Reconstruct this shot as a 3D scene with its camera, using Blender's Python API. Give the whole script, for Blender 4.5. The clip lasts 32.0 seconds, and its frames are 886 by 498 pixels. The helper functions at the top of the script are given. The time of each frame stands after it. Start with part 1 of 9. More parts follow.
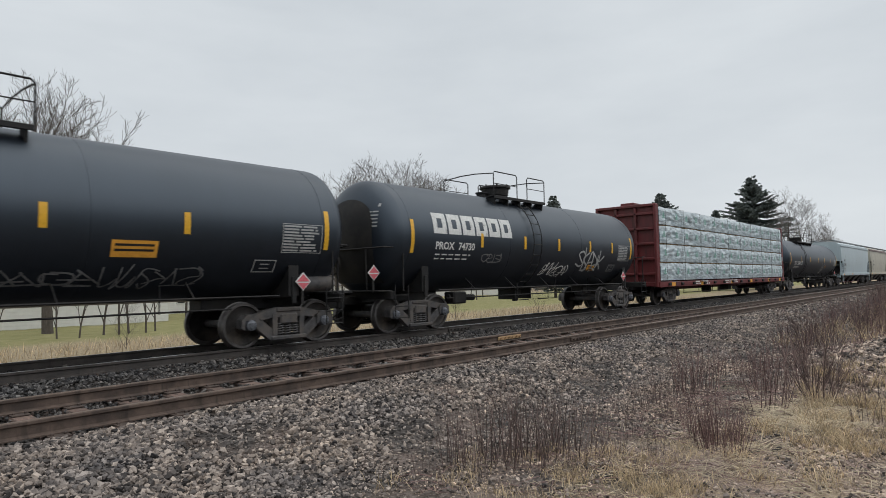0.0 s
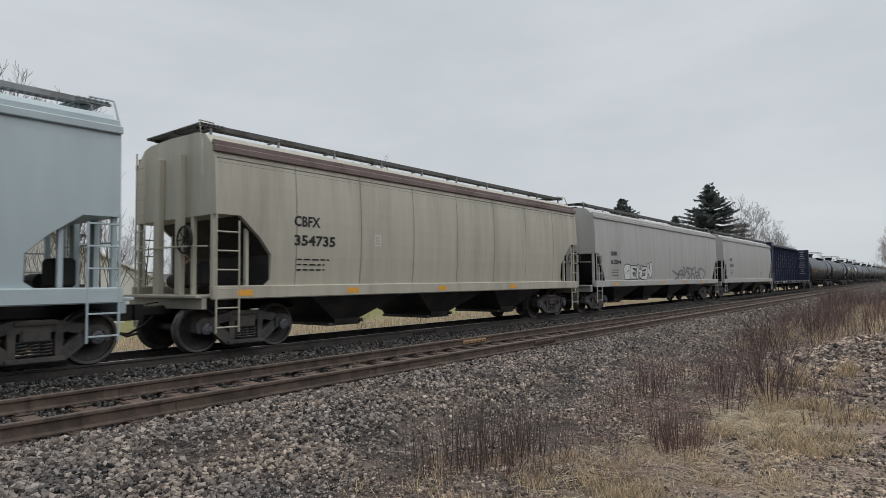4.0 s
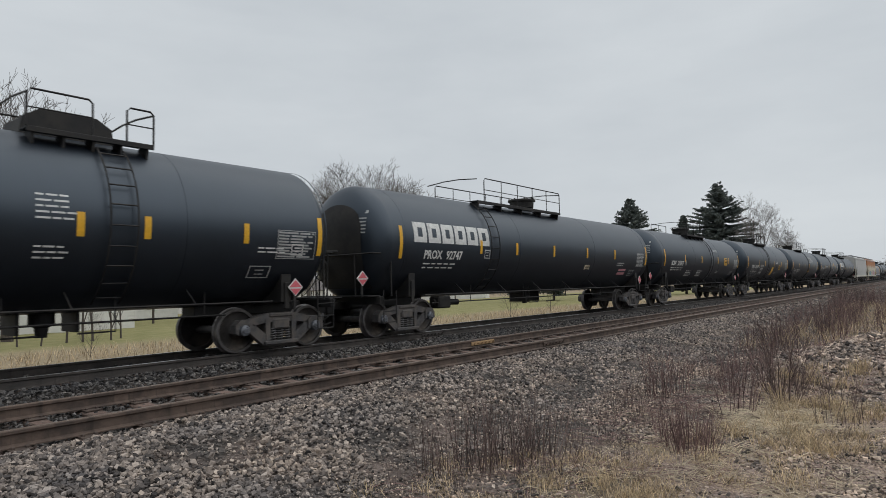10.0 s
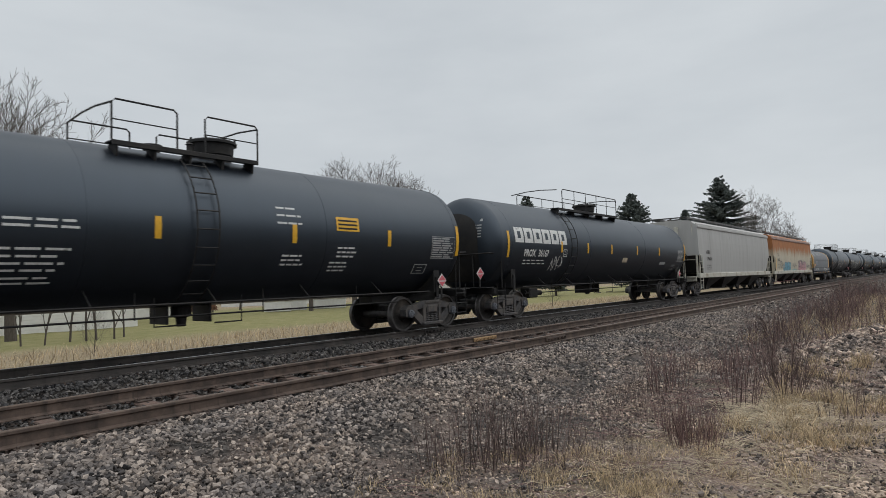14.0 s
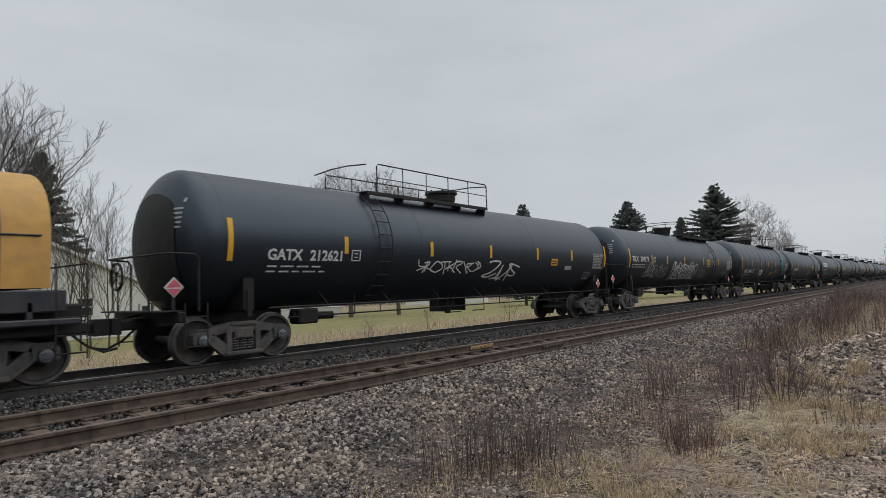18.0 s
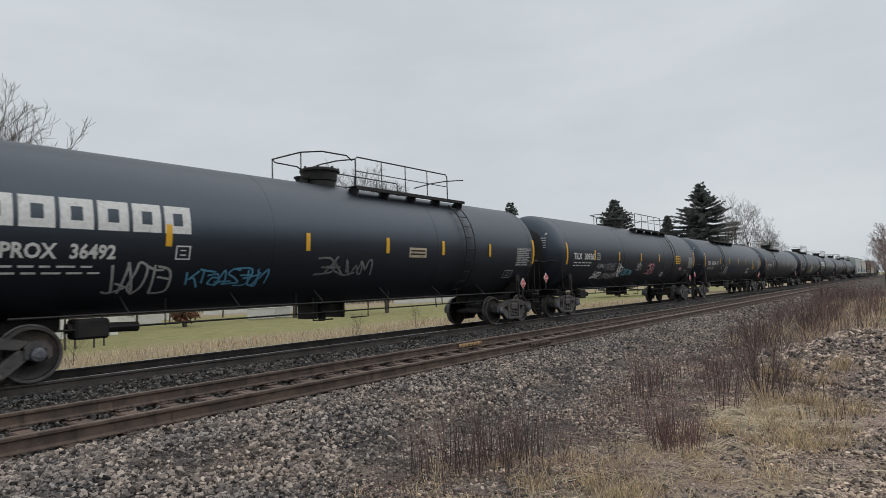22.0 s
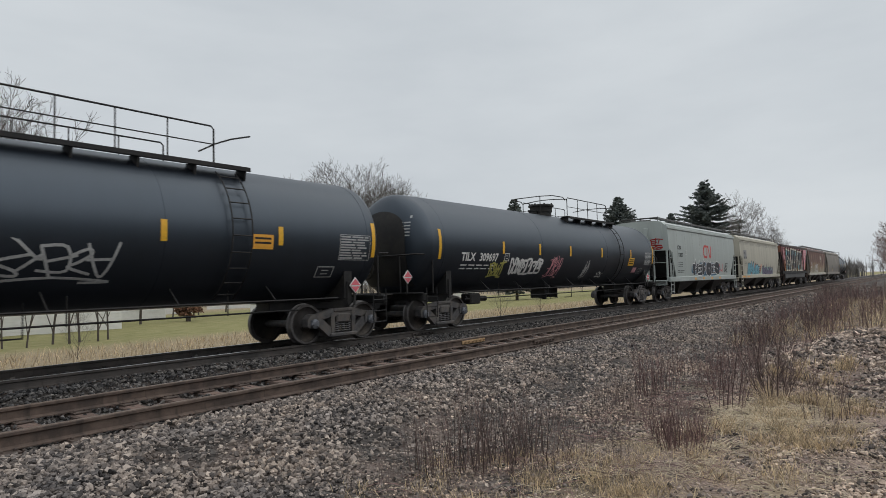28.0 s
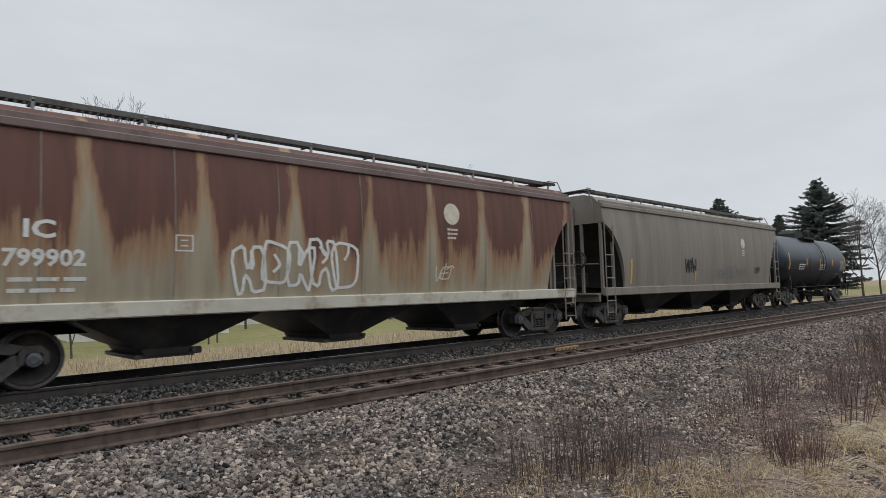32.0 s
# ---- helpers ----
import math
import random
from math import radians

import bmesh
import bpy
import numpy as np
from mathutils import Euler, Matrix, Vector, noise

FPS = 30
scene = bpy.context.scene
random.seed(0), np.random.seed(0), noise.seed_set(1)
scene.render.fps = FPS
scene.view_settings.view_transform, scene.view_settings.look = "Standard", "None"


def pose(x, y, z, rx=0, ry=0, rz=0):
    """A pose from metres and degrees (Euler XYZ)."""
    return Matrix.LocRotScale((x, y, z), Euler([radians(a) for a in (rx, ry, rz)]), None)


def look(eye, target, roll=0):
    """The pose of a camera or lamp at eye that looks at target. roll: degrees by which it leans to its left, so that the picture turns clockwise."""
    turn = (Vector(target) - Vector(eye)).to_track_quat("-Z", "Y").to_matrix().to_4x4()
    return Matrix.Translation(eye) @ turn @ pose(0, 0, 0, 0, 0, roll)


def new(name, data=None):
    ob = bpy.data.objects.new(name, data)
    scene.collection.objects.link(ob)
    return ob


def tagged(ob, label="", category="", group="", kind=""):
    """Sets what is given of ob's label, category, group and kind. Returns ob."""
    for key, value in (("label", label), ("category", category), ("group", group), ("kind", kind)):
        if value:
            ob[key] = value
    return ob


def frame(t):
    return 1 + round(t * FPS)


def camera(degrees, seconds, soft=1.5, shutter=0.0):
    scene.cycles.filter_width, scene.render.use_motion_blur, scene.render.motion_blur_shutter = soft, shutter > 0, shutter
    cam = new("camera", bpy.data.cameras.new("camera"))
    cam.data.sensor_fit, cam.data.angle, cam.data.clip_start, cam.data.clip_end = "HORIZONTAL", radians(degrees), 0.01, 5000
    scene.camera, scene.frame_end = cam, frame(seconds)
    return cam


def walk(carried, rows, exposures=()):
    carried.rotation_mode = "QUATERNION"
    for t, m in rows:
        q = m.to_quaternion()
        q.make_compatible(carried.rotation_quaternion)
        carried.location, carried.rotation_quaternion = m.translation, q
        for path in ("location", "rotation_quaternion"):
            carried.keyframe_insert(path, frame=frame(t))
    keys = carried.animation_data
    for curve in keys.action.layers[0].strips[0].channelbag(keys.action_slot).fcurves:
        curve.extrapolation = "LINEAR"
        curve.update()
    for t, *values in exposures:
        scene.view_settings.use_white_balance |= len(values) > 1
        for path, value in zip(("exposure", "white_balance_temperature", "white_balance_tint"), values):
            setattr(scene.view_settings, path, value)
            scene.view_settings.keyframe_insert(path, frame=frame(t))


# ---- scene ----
cam = camera(72.0, 32.0, soft=0.4, shutter=0.05)
PATH = [
    (0.0, 0.013, -0.027, 1.296, 92.92, 1.04, -48.18),
    (0.5, 0.021, -0.016, 1.307, 92.97, 1.18, -49.27),
    (1.0, 0.018, -0.026, 1.310, 93.27, 1.08, -50.14),
    (1.5, 0.014, -0.020, 1.316, 93.10, 0.91, -50.56),
    (2.0, 0.013, -0.015, 1.322, 93.03, 0.72, -50.89),
    (2.5, 0.011, -0.009, 1.327, 93.08, 0.86, -51.16),
    (3.0, 0.010, -0.005, 1.328, 93.15, 0.79, -51.39),
    (3.5, 0.009, -0.005, 1.329, 93.16, 0.72, -51.48),
    (4.0, 0.002, -0.005, 1.334, 93.05, 0.62, -51.49),
    (4.5, -0.003, -0.001, 1.332, 92.96, 0.73, -51.10),
    (6.5, 0.003, -0.002, 1.333, 92.90, 1.26, -50.74),
    (7.0, 0.006, -0.004, 1.329, 92.99, 1.25, -50.63),
    (7.5, 0.007, -0.003, 1.325, 93.03, 1.12, -50.59),
    (8.0, 0.010, 0.001, 1.327, 93.06, 1.14, -50.61),
    (8.5, 0.004, 0.009, 1.328, 93.09, 1.20, -50.64),
    (9.0, 0.006, 0.009, 1.325, 93.27, 1.17, -50.64),
    (9.5, 0.006, 0.003, 1.321, 93.29, 1.01, -50.73),
    (10.0, 0.005, -0.002, 1.321, 93.28, 1.23, -50.77),
    (10.5, -0.002, -0.006, 1.329, 93.19, 1.14, -50.71),
    (11.0, -0.010, -0.001, 1.329, 93.12, 1.25, -50.36),
    (11.5, 0.005, 0.003, 1.321, 93.15, 1.29, -50.28),
    (12.0, 0.012, -0.001, 1.317, 93.17, 1.41, -50.38),
    (12.5, 0.007, -0.003, 1.319, 93.15, 1.54, -50.46),
    (13.0, 0.007, -0.011, 1.321, 93.11, 1.66, -50.54),
    (13.5, 0.000, -0.008, 1.324, 93.01, 1.64, -50.60),
    (14.0, -0.002, -0.007, 1.323, 92.94, 1.67, -50.59),
    (14.5, 0.005, 0.004, 1.322, 92.93, 1.66, -50.66),
    (16.5, 0.010, -0.001, 1.322, 93.45, 1.75, -50.79),
    (17.0, 0.007, -0.010, 1.323, 93.60, 1.96, -50.85),
    (17.5, -0.005, -0.004, 1.326, 93.64, 1.85, -50.86),
    (18.0, 0.002, -0.003, 1.321, 93.70, 1.84, -50.91),
    (18.5, 0.000, -0.004, 1.316, 93.73, 2.00, -51.02),
    (19.0, -0.004, 0.001, 1.315, 93.66, 1.76, -51.14),
    (19.5, 0.004, -0.010, 1.313, 93.60, 1.98, -51.22),
    (20.0, 0.002, 0.000, 1.317, 93.58, 2.04, -51.44),
    (20.5, 0.005, -0.003, 1.317, 93.58, 2.07, -51.59),
    (21.0, 0.010, -0.009, 1.315, 93.59, 2.14, -51.74),
    (21.5, -0.002, -0.013, 1.315, 93.53, 1.87, -51.94),
    (22.0, -0.003, -0.006, 1.318, 93.49, 1.94, -52.02),
    (22.5, -0.000, 0.003, 1.319, 93.56, 1.90, -52.14),
    (23.0, 0.003, 0.002, 1.323, 93.60, 1.72, -52.23),
    (23.5, 0.005, -0.004, 1.323, 93.69, 1.83, -52.25),
    (24.0, -0.006, -0.006, 1.329, 93.67, 2.01, -52.27),
    (24.5, -0.008, -0.007, 1.324, 93.68, 1.86, -52.30),
    (25.0, -0.004, 0.001, 1.325, 93.70, 1.92, -52.27),
    (25.5, -0.005, -0.005, 1.323, 93.65, 1.73, -52.24),
    (26.0, -0.011, -0.006, 1.320, 93.55, 1.64, -52.25),
    (26.5, -0.015, -0.000, 1.331, 93.35, 1.66, -52.21),
    (28.5, -0.011, 0.019, 1.326, 93.12, 1.55, -51.56),
    (29.0, -0.008, 0.022, 1.325, 93.21, 1.63, -51.13),
    (29.5, -0.017, 0.031, 1.325, 93.31, 1.56, -50.20),
    (30.0, -0.009, 0.032, 1.320, 93.54, 1.71, -49.19),
    (30.5, -0.012, 0.028, 1.314, 93.75, 1.62, -47.92),
    (31.0, -0.024, 0.031, 1.313, 93.83, 1.36, -47.07),
    (31.5, -0.039, 0.033, 1.311, 93.83, 1.23, -45.57),
    (32.0, -0.054, 0.039, 1.310, 94.01, 1.60, -43.39),
]
walk(cam, [(t, pose(x, y, z, rx, ry, rz)) for t, x, y, z, rx, ry, rz in PATH], exposures=[(0.0, 0.15), (1.0, 0.1), (2.0, -0.15), (3.0, 0.0), (16.0, 0.0), (17.0, -0.1), (18.0, -0.1), (19.0, 0.02), (26.0, 0.03), (31.0, 0.02), (32.0, 0.08)])

# ---- world and light: a flat overcast winter sky ----
SUN_UP, SUN_TURN = 66.0, 200.0
world = bpy.data.worlds.new("overcast")
scene.world = world
world.use_nodes = True
wn, wl = world.node_tree.nodes, world.node_tree.links
wn.clear()
w_out = wn.new("ShaderNodeOutputWorld")
w_bg = wn.new("ShaderNodeBackground")
w_sky = wn.new("ShaderNodeTexSky")
w_sky.sky_type = "NISHITA"
w_sky.sun_disc = False
w_sky.sun_elevation, w_sky.sun_rotation = radians(SUN_UP), radians(SUN_TURN)
w_sky.air_density, w_sky.dust_density = 1.0, 4.0
w_dim = wn.new("ShaderNodeVectorMath")
w_dim.operation = "SCALE"
w_dim.inputs["Scale"].default_value = 0.06
wl.new(w_sky.outputs[0], w_dim.inputs[0])
w_co = wn.new("ShaderNodeTexCoord")
w_map = wn.new("ShaderNodeMapping")
w_map.inputs["Scale"].default_value = (1.2, 1.2, 4.0)
wl.new(w_co.outputs["Generated"], w_map.inputs[0])
w_noise = wn.new("ShaderNodeTexNoise")
w_noise.inputs["Scale"].default_value = 1.6
w_noise.inputs["Detail"].default_value = 5.0
w_noise.inputs["Roughness"].default_value = 0.55
wl.new(w_map.outputs[0], w_noise.inputs["Vector"])
w_ramp = wn.new("ShaderNodeValToRGB")
w_ramp.color_ramp.elements[0].position, w_ramp.color_ramp.elements[0].color = 0.25, (0.553, 0.595, 0.633, 1)
w_ramp.color_ramp.elements[1].position, w_ramp.color_ramp.elements[1].color = 0.75, (0.685, 0.725, 0.755, 1)
wl.new(w_noise.outputs[0], w_ramp.inputs[0])
w_mix = wn.new("ShaderNodeMixRGB")
w_mix.inputs[0].default_value = 0.93
wl.new(w_dim.outputs[0], w_mix.inputs[1])
wl.new(w_ramp.outputs[0], w_mix.inputs[2])
wl.new(w_mix.outputs[0], w_bg.inputs["Color"])
w_bg.inputs["Strength"].default_value = 1.0
wl.new(w_bg.outputs[0], w_out.inputs["Surface"])
sun_data = bpy.data.lights.new("sun", "SUN")
sun_data.energy, sun_data.angle, sun_data.color = 1.5, radians(100), (1.0, 0.97, 0.93)
sun = new("sun", sun_data)
sun.matrix_world = look((0, 0, 106.8), (-18, 44, 0))


# ---- materials ----
def mat(name, color, rough=0.6, metal=0.0, var=0.15, scale=6.0, bump=0.0, bump_scale=60.0, second=None, second_amt=0.5,
        second_scale=1.5, stretch=(1, 1, 1), coat=0.0, island=0.0, per_object=0.0, spec=0.5, edge=0.15):
    """A surface with two scales of variation, fine relief and a second colour that breaks through in patches."""
    m = bpy.data.materials.new(name)
    m.use_nodes = True
    nt = m.node_tree
    n, l = nt.nodes, nt.links
    b = n["Principled BSDF"]
    b.inputs["Roughness"].default_value, b.inputs["Metallic"].default_value = rough, metal
    b.inputs["Specular IOR Level"].default_value = spec
    b.inputs["Coat Weight"].default_value = coat
    b.inputs["Coat Roughness"].default_value = 0.25
    co = n.new("ShaderNodeTexCoord")
    mp = n.new("ShaderNodeMapping")
    mp.inputs["Scale"].default_value = stretch
    l.new(co.outputs["Object"], mp.inputs[0])
    fine = n.new("ShaderNodeTexNoise")
    fine.inputs["Scale"].default_value, fine.inputs["Detail"].default_value = scale, 6.0
    l.new(mp.outputs[0], fine.inputs["Vector"])
    ramp = n.new("ShaderNodeValToRGB")
    lo = tuple(max(0.0, c * (1 - var)) for c in color)
    hi = tuple(min(1.0, c * (1 + var)) for c in color)
    ramp.color_ramp.elements[0].position, ramp.color_ramp.elements[0].color = 0.3, (*lo, 1)
    ramp.color_ramp.elements[1].position, ramp.color_ramp.elements[1].color = 0.7, (*hi, 1)
    l.new(fine.outputs[0], ramp.inputs[0])
    top = ramp.outputs[0]
    if second:
        big = n.new("ShaderNodeTexNoise")
        big.inputs["Scale"].default_value, big.inputs["Detail"].default_value = second_scale, 8.0
        big.inputs["Roughness"].default_value = 0.65
        l.new(mp.outputs[0], big.inputs["Vector"])
        step = n.new("ShaderNodeValToRGB")
        step.color_ramp.elements[0].position = max(0.0, 0.62 - second_amt * 0.3)
        step.color_ramp.elements[1].position = max(0.0, 0.62 - second_amt * 0.3) + edge
        l.new(big.outputs[0], step.inputs[0])
        mx = n.new("ShaderNodeMixRGB")
        mx.inputs[2].default_value = (*second, 1)
        l.new(step.outputs[0], mx.inputs[0])
        l.new(top, mx.inputs[1])
        top = mx.outputs[0]
    if island or per_object:
        src = n.new("ShaderNodeNewGeometry").outputs["Random Per Island"] if island else n.new("ShaderNodeObjectInfo").outputs["Random"]
        amt = island or per_object
        mr = n.new("ShaderNodeMapRange")
        mr.inputs["To Min"].default_value, mr.inputs["To Max"].default_value = 1 - amt, 1 + amt
        l.new(src, mr.inputs[0])
        sc = n.new("ShaderNodeVectorMath")
        sc.operation = "SCALE"
        l.new(top, sc.inputs[0])
        l.new(mr.outputs[0], sc.inputs["Scale"])
        top = sc.outputs[0]
    l.new(top, b.inputs["Base Color"])
    if bump:
        bn = n.new("ShaderNodeTexNoise")
        bn.inputs["Scale"].default_value, bn.inputs["Detail"].default_value = bump_scale, 4.0
        l.new(mp.outputs[0], bn.inputs["Vector"])
        bp = n.new("ShaderNodeBump")
        bp.inputs["Strength"].default_value, bp.inputs["Distance"].default_value = bump, 0.02
        l.new(bn.outputs[0], bp.inputs["Height"])
        l.new(bp.outputs[0], b.inputs["Normal"])
    return m


M_BLACK = mat("black_tank_paint", (0.0030, 0.0041, 0.0072), 0.46, var=0.3, scale=3.0, second=(0.0082, 0.0105, 0.016), second_amt=0.45,
              second_scale=0.9, stretch=(1.0, 1.0, 0.18), bump=0.02, bump_scale=9, spec=1.0, edge=0.4, coat=0.12)
M_BLACK.node_tree.nodes["Principled BSDF"].inputs["Specular Tint"].default_value = (0.68, 0.83, 1.0, 1)
# grime on black parts, and the painted shade on hopper end slopes
M_BLACKD = mat("grimy_and_shade_black", (0.007, 0.007, 0.008), 0.7, var=0.3, scale=5.0, second=(0.02, 0.018, 0.016), second_amt=0.5)
M_TRUCK = mat("cast_steel_grime", (0.06, 0.059, 0.062), 0.62, var=0.35, scale=9.0, second=(0.10, 0.088, 0.08), second_amt=0.6,
              second_scale=3.0, bump=0.25, bump_scale=70)
M_CAP = mat("bluish_bearing_cap", (0.13, 0.14, 0.16), 0.5, metal=0.3, var=0.3, scale=12.0)
M_WHEEL = mat("worn_wheel_steel", (0.034, 0.031, 0.03), 0.55, metal=0.4, var=0.3, scale=10.0, second=(0.09, 0.075, 0.062), second_amt=0.4)
M_RIM = mat("scuffed_wheel_rim", (0.12, 0.115, 0.115), 0.45, metal=0.5, var=0.3, scale=9.0, second=(0.06, 0.052, 0.048), second_amt=0.4)
M_YELLOW = mat("reflective_yellow", (0.72, 0.40, 0.03), 0.4, var=0.1, scale=20.0)
M_ORANGE = mat("orange_yellow_panel", (0.75, 0.36, 0.05), 0.45, var=0.1, scale=20.0)
M_WHITE = mat("white_stencil", (0.62, 0.63, 0.62), 0.55, var=0.12, scale=15.0, second=(0.3, 0.3, 0.3), second_amt=0.15, second_scale=6.0)
M_DIMW = mat("faded_white_stencil", (0.36, 0.37, 0.37), 0.6, var=0.2, scale=20.0)
M_PINK = mat("placard_red", (0.62, 0.13, 0.16), 0.5, var=0.15, scale=25.0)
M_RAIL = mat("rusty_rail_side", (0.105, 0.075, 0.06), 0.75, var=0.25, scale=8.0, second=(0.055, 0.04, 0.034), second_amt=0.55,
             second_scale=3.0, bump=0.15, bump_scale=90)
M_RAILD = mat("dark_rail_side", (0.06, 0.052, 0.048), 0.7, var=0.25, scale=8.0, second=(0.03, 0.028, 0.027), second_amt=0.5,
              second_scale=2.0, bump=0.1, bump_scale=90)
M_RAILTOP = mat("polished_railhead", (0.45, 0.45, 0.46), 0.28, metal=1.0, var=0.1, scale=20.0)
M_RAILDULL = mat("dull_railhead", (0.22, 0.17, 0.14), 0.45, metal=0.6, var=0.15, scale=20.0)
M_TIE = mat("weathered_tie", (0.15, 0.10, 0.082), 0.85, var=0.35, scale=6.0, second=(0.09, 0.07, 0.06), second_amt=0.5,
            second_scale=4.0, stretch=(6, 1, 6), bump=0.4, bump_scale=30, per_object=0.25)


def drip(m, amount):
    """Adds dark upright runs and stains, uneven along the length, to a steel side."""
    n, l = m.node_tree.nodes, m.node_tree.links
    b = n["Principled BSDF"]
    src = b.inputs["Base Color"].links[0].from_socket
    co = n.new("ShaderNodeTexCoord")
    top = src
    for scale, lo, hi in (((3.2, 0.0, 0.25), 0.60, 0.66), ((14.0, 0.0, 1.6), 0.62, 0.72)):
        mp = n.new("ShaderNodeMapping")
        mp.inputs["Scale"].default_value = scale
        l.new(co.outputs["Object"], mp.inputs[0])
        nz = n.new("ShaderNodeTexNoise")
        nz.inputs["Scale"].default_value, nz.inputs["Detail"].default_value = 1.0, 5.0
        l.new(mp.outputs[0], nz.inputs["Vector"])
        mr = n.new("ShaderNodeMapRange")
        mr.inputs["From Min"].default_value, mr.inputs["From Max"].default_value = lo, hi
        mr.inputs["To Max"].default_value = amount
        l.new(nz.outputs[0], mr.inputs[0])
        mx = n.new("ShaderNodeMixRGB")
        mx.inputs[2].default_value = (0.016, 0.013, 0.012, 1)
        l.new(mr.outputs[0], mx.inputs[0])
        l.new(top, mx.inputs[1])
        top = mx.outputs[0]
    l.new(top, b.inputs["Base Color"])


drip(M_RAIL, 0.75)
drip(M_RAILD, 0.6)
# far-track ties: the near-black tone paints in the shade under the train
M_TIED = mat("shade_dark_tie", (0.022, 0.019, 0.018), 0.8, var=0.35, scale=6.0, second=(0.04, 0.033, 0.03), second_amt=0.4, second_scale=4.0, stretch=(6, 1, 6), bump=0.3, bump_scale=30)


def stone_material(name, single, tone=1.0, cool=0.0):
    """Crushed stone: each piece takes a tone of its own, from slate to pale buff, with dusty faces."""
    m = mat(name, (0.234 * tone * (1 - cool), 0.215 * tone, 0.208 * tone * (1 + cool)), 0.9, var=0.2, scale=30.0, bump=0.3, bump_scale=90)
    n, l = m.node_tree.nodes, m.node_tree.links
    b = n["Principled BSDF"]
    grain = b.inputs["Base Color"].links[0].from_socket
    src = n.new("ShaderNodeObjectInfo").outputs["Random"] if single else n.new("ShaderNodeNewGeometry").outputs["Random Per Island"]
    r = n.new("ShaderNodeValToRGB")
    for e, (p, c) in zip((r.color_ramp.elements[0], r.color_ramp.elements[1]), ((0.0, (0.08, 0.08, 0.085)), (1.0, (1.9, 1.8, 1.66)))):
        e.position, e.color = p, (*c, 1)
    for p, c in ((0.25, (0.46, 0.45, 0.45)), (0.55, (0.85, 0.80, 0.75)), (0.8, (1.22, 1.16, 1.08))):
        r.color_ramp.elements.new(p).color = (*c, 1)
    l.new(src, r.inputs[0])
    # broad drifts of bluish and buff stone, and of dust
    co = n.new("ShaderNodeTexCoord")
    big = n.new("ShaderNodeTexNoise")
    big.inputs["Scale"].default_value, big.inputs["Detail"].default_value, big.inputs["Roughness"].default_value = 0.9, 5.0, 0.65
    l.new(co.outputs["Object"], big.inputs["Vector"])
    drift = n.new("ShaderNodeValToRGB")
    for e, (p, c) in zip((drift.color_ramp.elements[0], drift.color_ramp.elements[1]), ((0.3, (0.70, 0.73, 0.78)), (0.7, (1.30, 1.22, 1.12)))):
        e.position, e.color = p, (*c, 1)
    l.new(big.outputs[0], drift.inputs[0])
    md = n.new("ShaderNodeMixRGB")
    md.blend_type = "MULTIPLY"
    md.inputs[0].default_value = 1.0
    l.new(grain, md.inputs[1])
    l.new(drift.outputs[0], md.inputs[2])
    grain = md.outputs[0]
    mx = n.new("ShaderNodeMixRGB")
    mx.blend_type = "MULTIPLY"
    mx.inputs[0].default_value = 1.0
    l.new(grain, mx.inputs[1])
    l.new(r.outputs[0], mx.inputs[2])
    l.new(mx.outputs[0], b.inputs["Base Color"])
    return m


M_STONE = stone_material("ballast_stone", False)
M_STONED = stone_material("dark_ballast_stone", False, 0.5, 0.1)
M_STONEV = stone_material("pinkish_verge_gravel", False, 1.38, -0.05)
M_STONEP = stone_material("ballast_stone_piece", True)
M_GALVP = mat("bright_galvanised", (0.5, 0.5, 0.5), 0.4, metal=0.5, var=0.15, scale=12.0)
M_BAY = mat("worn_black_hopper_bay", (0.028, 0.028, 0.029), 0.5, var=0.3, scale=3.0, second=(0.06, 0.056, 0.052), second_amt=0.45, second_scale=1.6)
M_SEAM = mat("grimy_seam", (0.19, 0.185, 0.17), 0.75, var=0.3, scale=3.0)
M_WALKL = mat("pale_grey_walkway", (0.24, 0.255, 0.265), 0.55, metal=0.2, var=0.15, scale=9.0, second=(0.15, 0.15, 0.15), second_amt=0.4)
M_GALV = mat("dull_galvanised", (0.10, 0.10, 0.10), 0.6, metal=0.3, var=0.2, scale=9.0, second=(0.06, 0.05, 0.045), second_amt=0.4)
M_WRAP = mat("white_plastic_wrap", (0.62, 0.70, 0.74), 0.34, var=0.08, scale=4.0, second=(0.36, 0.44, 0.48), second_amt=0.42, second_scale=2.2, bump=1.0, bump_scale=3.5, edge=0.10, stretch=(0.55, 1, 3.0))
M_PRINT = mat("grey_print", (0.30, 0.345, 0.365), 0.6, var=0.2, scale=20.0)
M_PRINTG = mat("green_print", (0.24, 0.43, 0.38), 0.6, var=0.2, scale=20.0)
M_LUMBER = mat("raw_board", (0.36, 0.24, 0.13), 0.8, var=0.2, scale=10.0)
M_RED = mat("oxide_red_paint", (0.135, 0.022, 0.024), 0.55, var=0.2, scale=4.0, second=(0.07, 0.02, 0.02), second_amt=0.4, second_scale=1.5, stretch=(1, 1, 0.3))
M_NAVY = mat("navy_blue_paint", (0.013, 0.021, 0.06), 0.5, var=0.2, scale=4.0, second=(0.03, 0.032, 0.045), second_amt=0.4, second_scale=1.8)
M_COIL = mat("grimy_blue_black_cover", (0.026, 0.028, 0.036), 0.38, var=0.25, scale=4.0, second=(0.055, 0.055, 0.062), second_amt=0.5, second_scale=1.6, stretch=(1, 1, 0.3))
M_BAND = mat("buff_yellow_paint", (0.52, 0.29, 0.07), 0.5, var=0.12, scale=4.0, second=(0.4, 0.24, 0.08), second_amt=0.3)
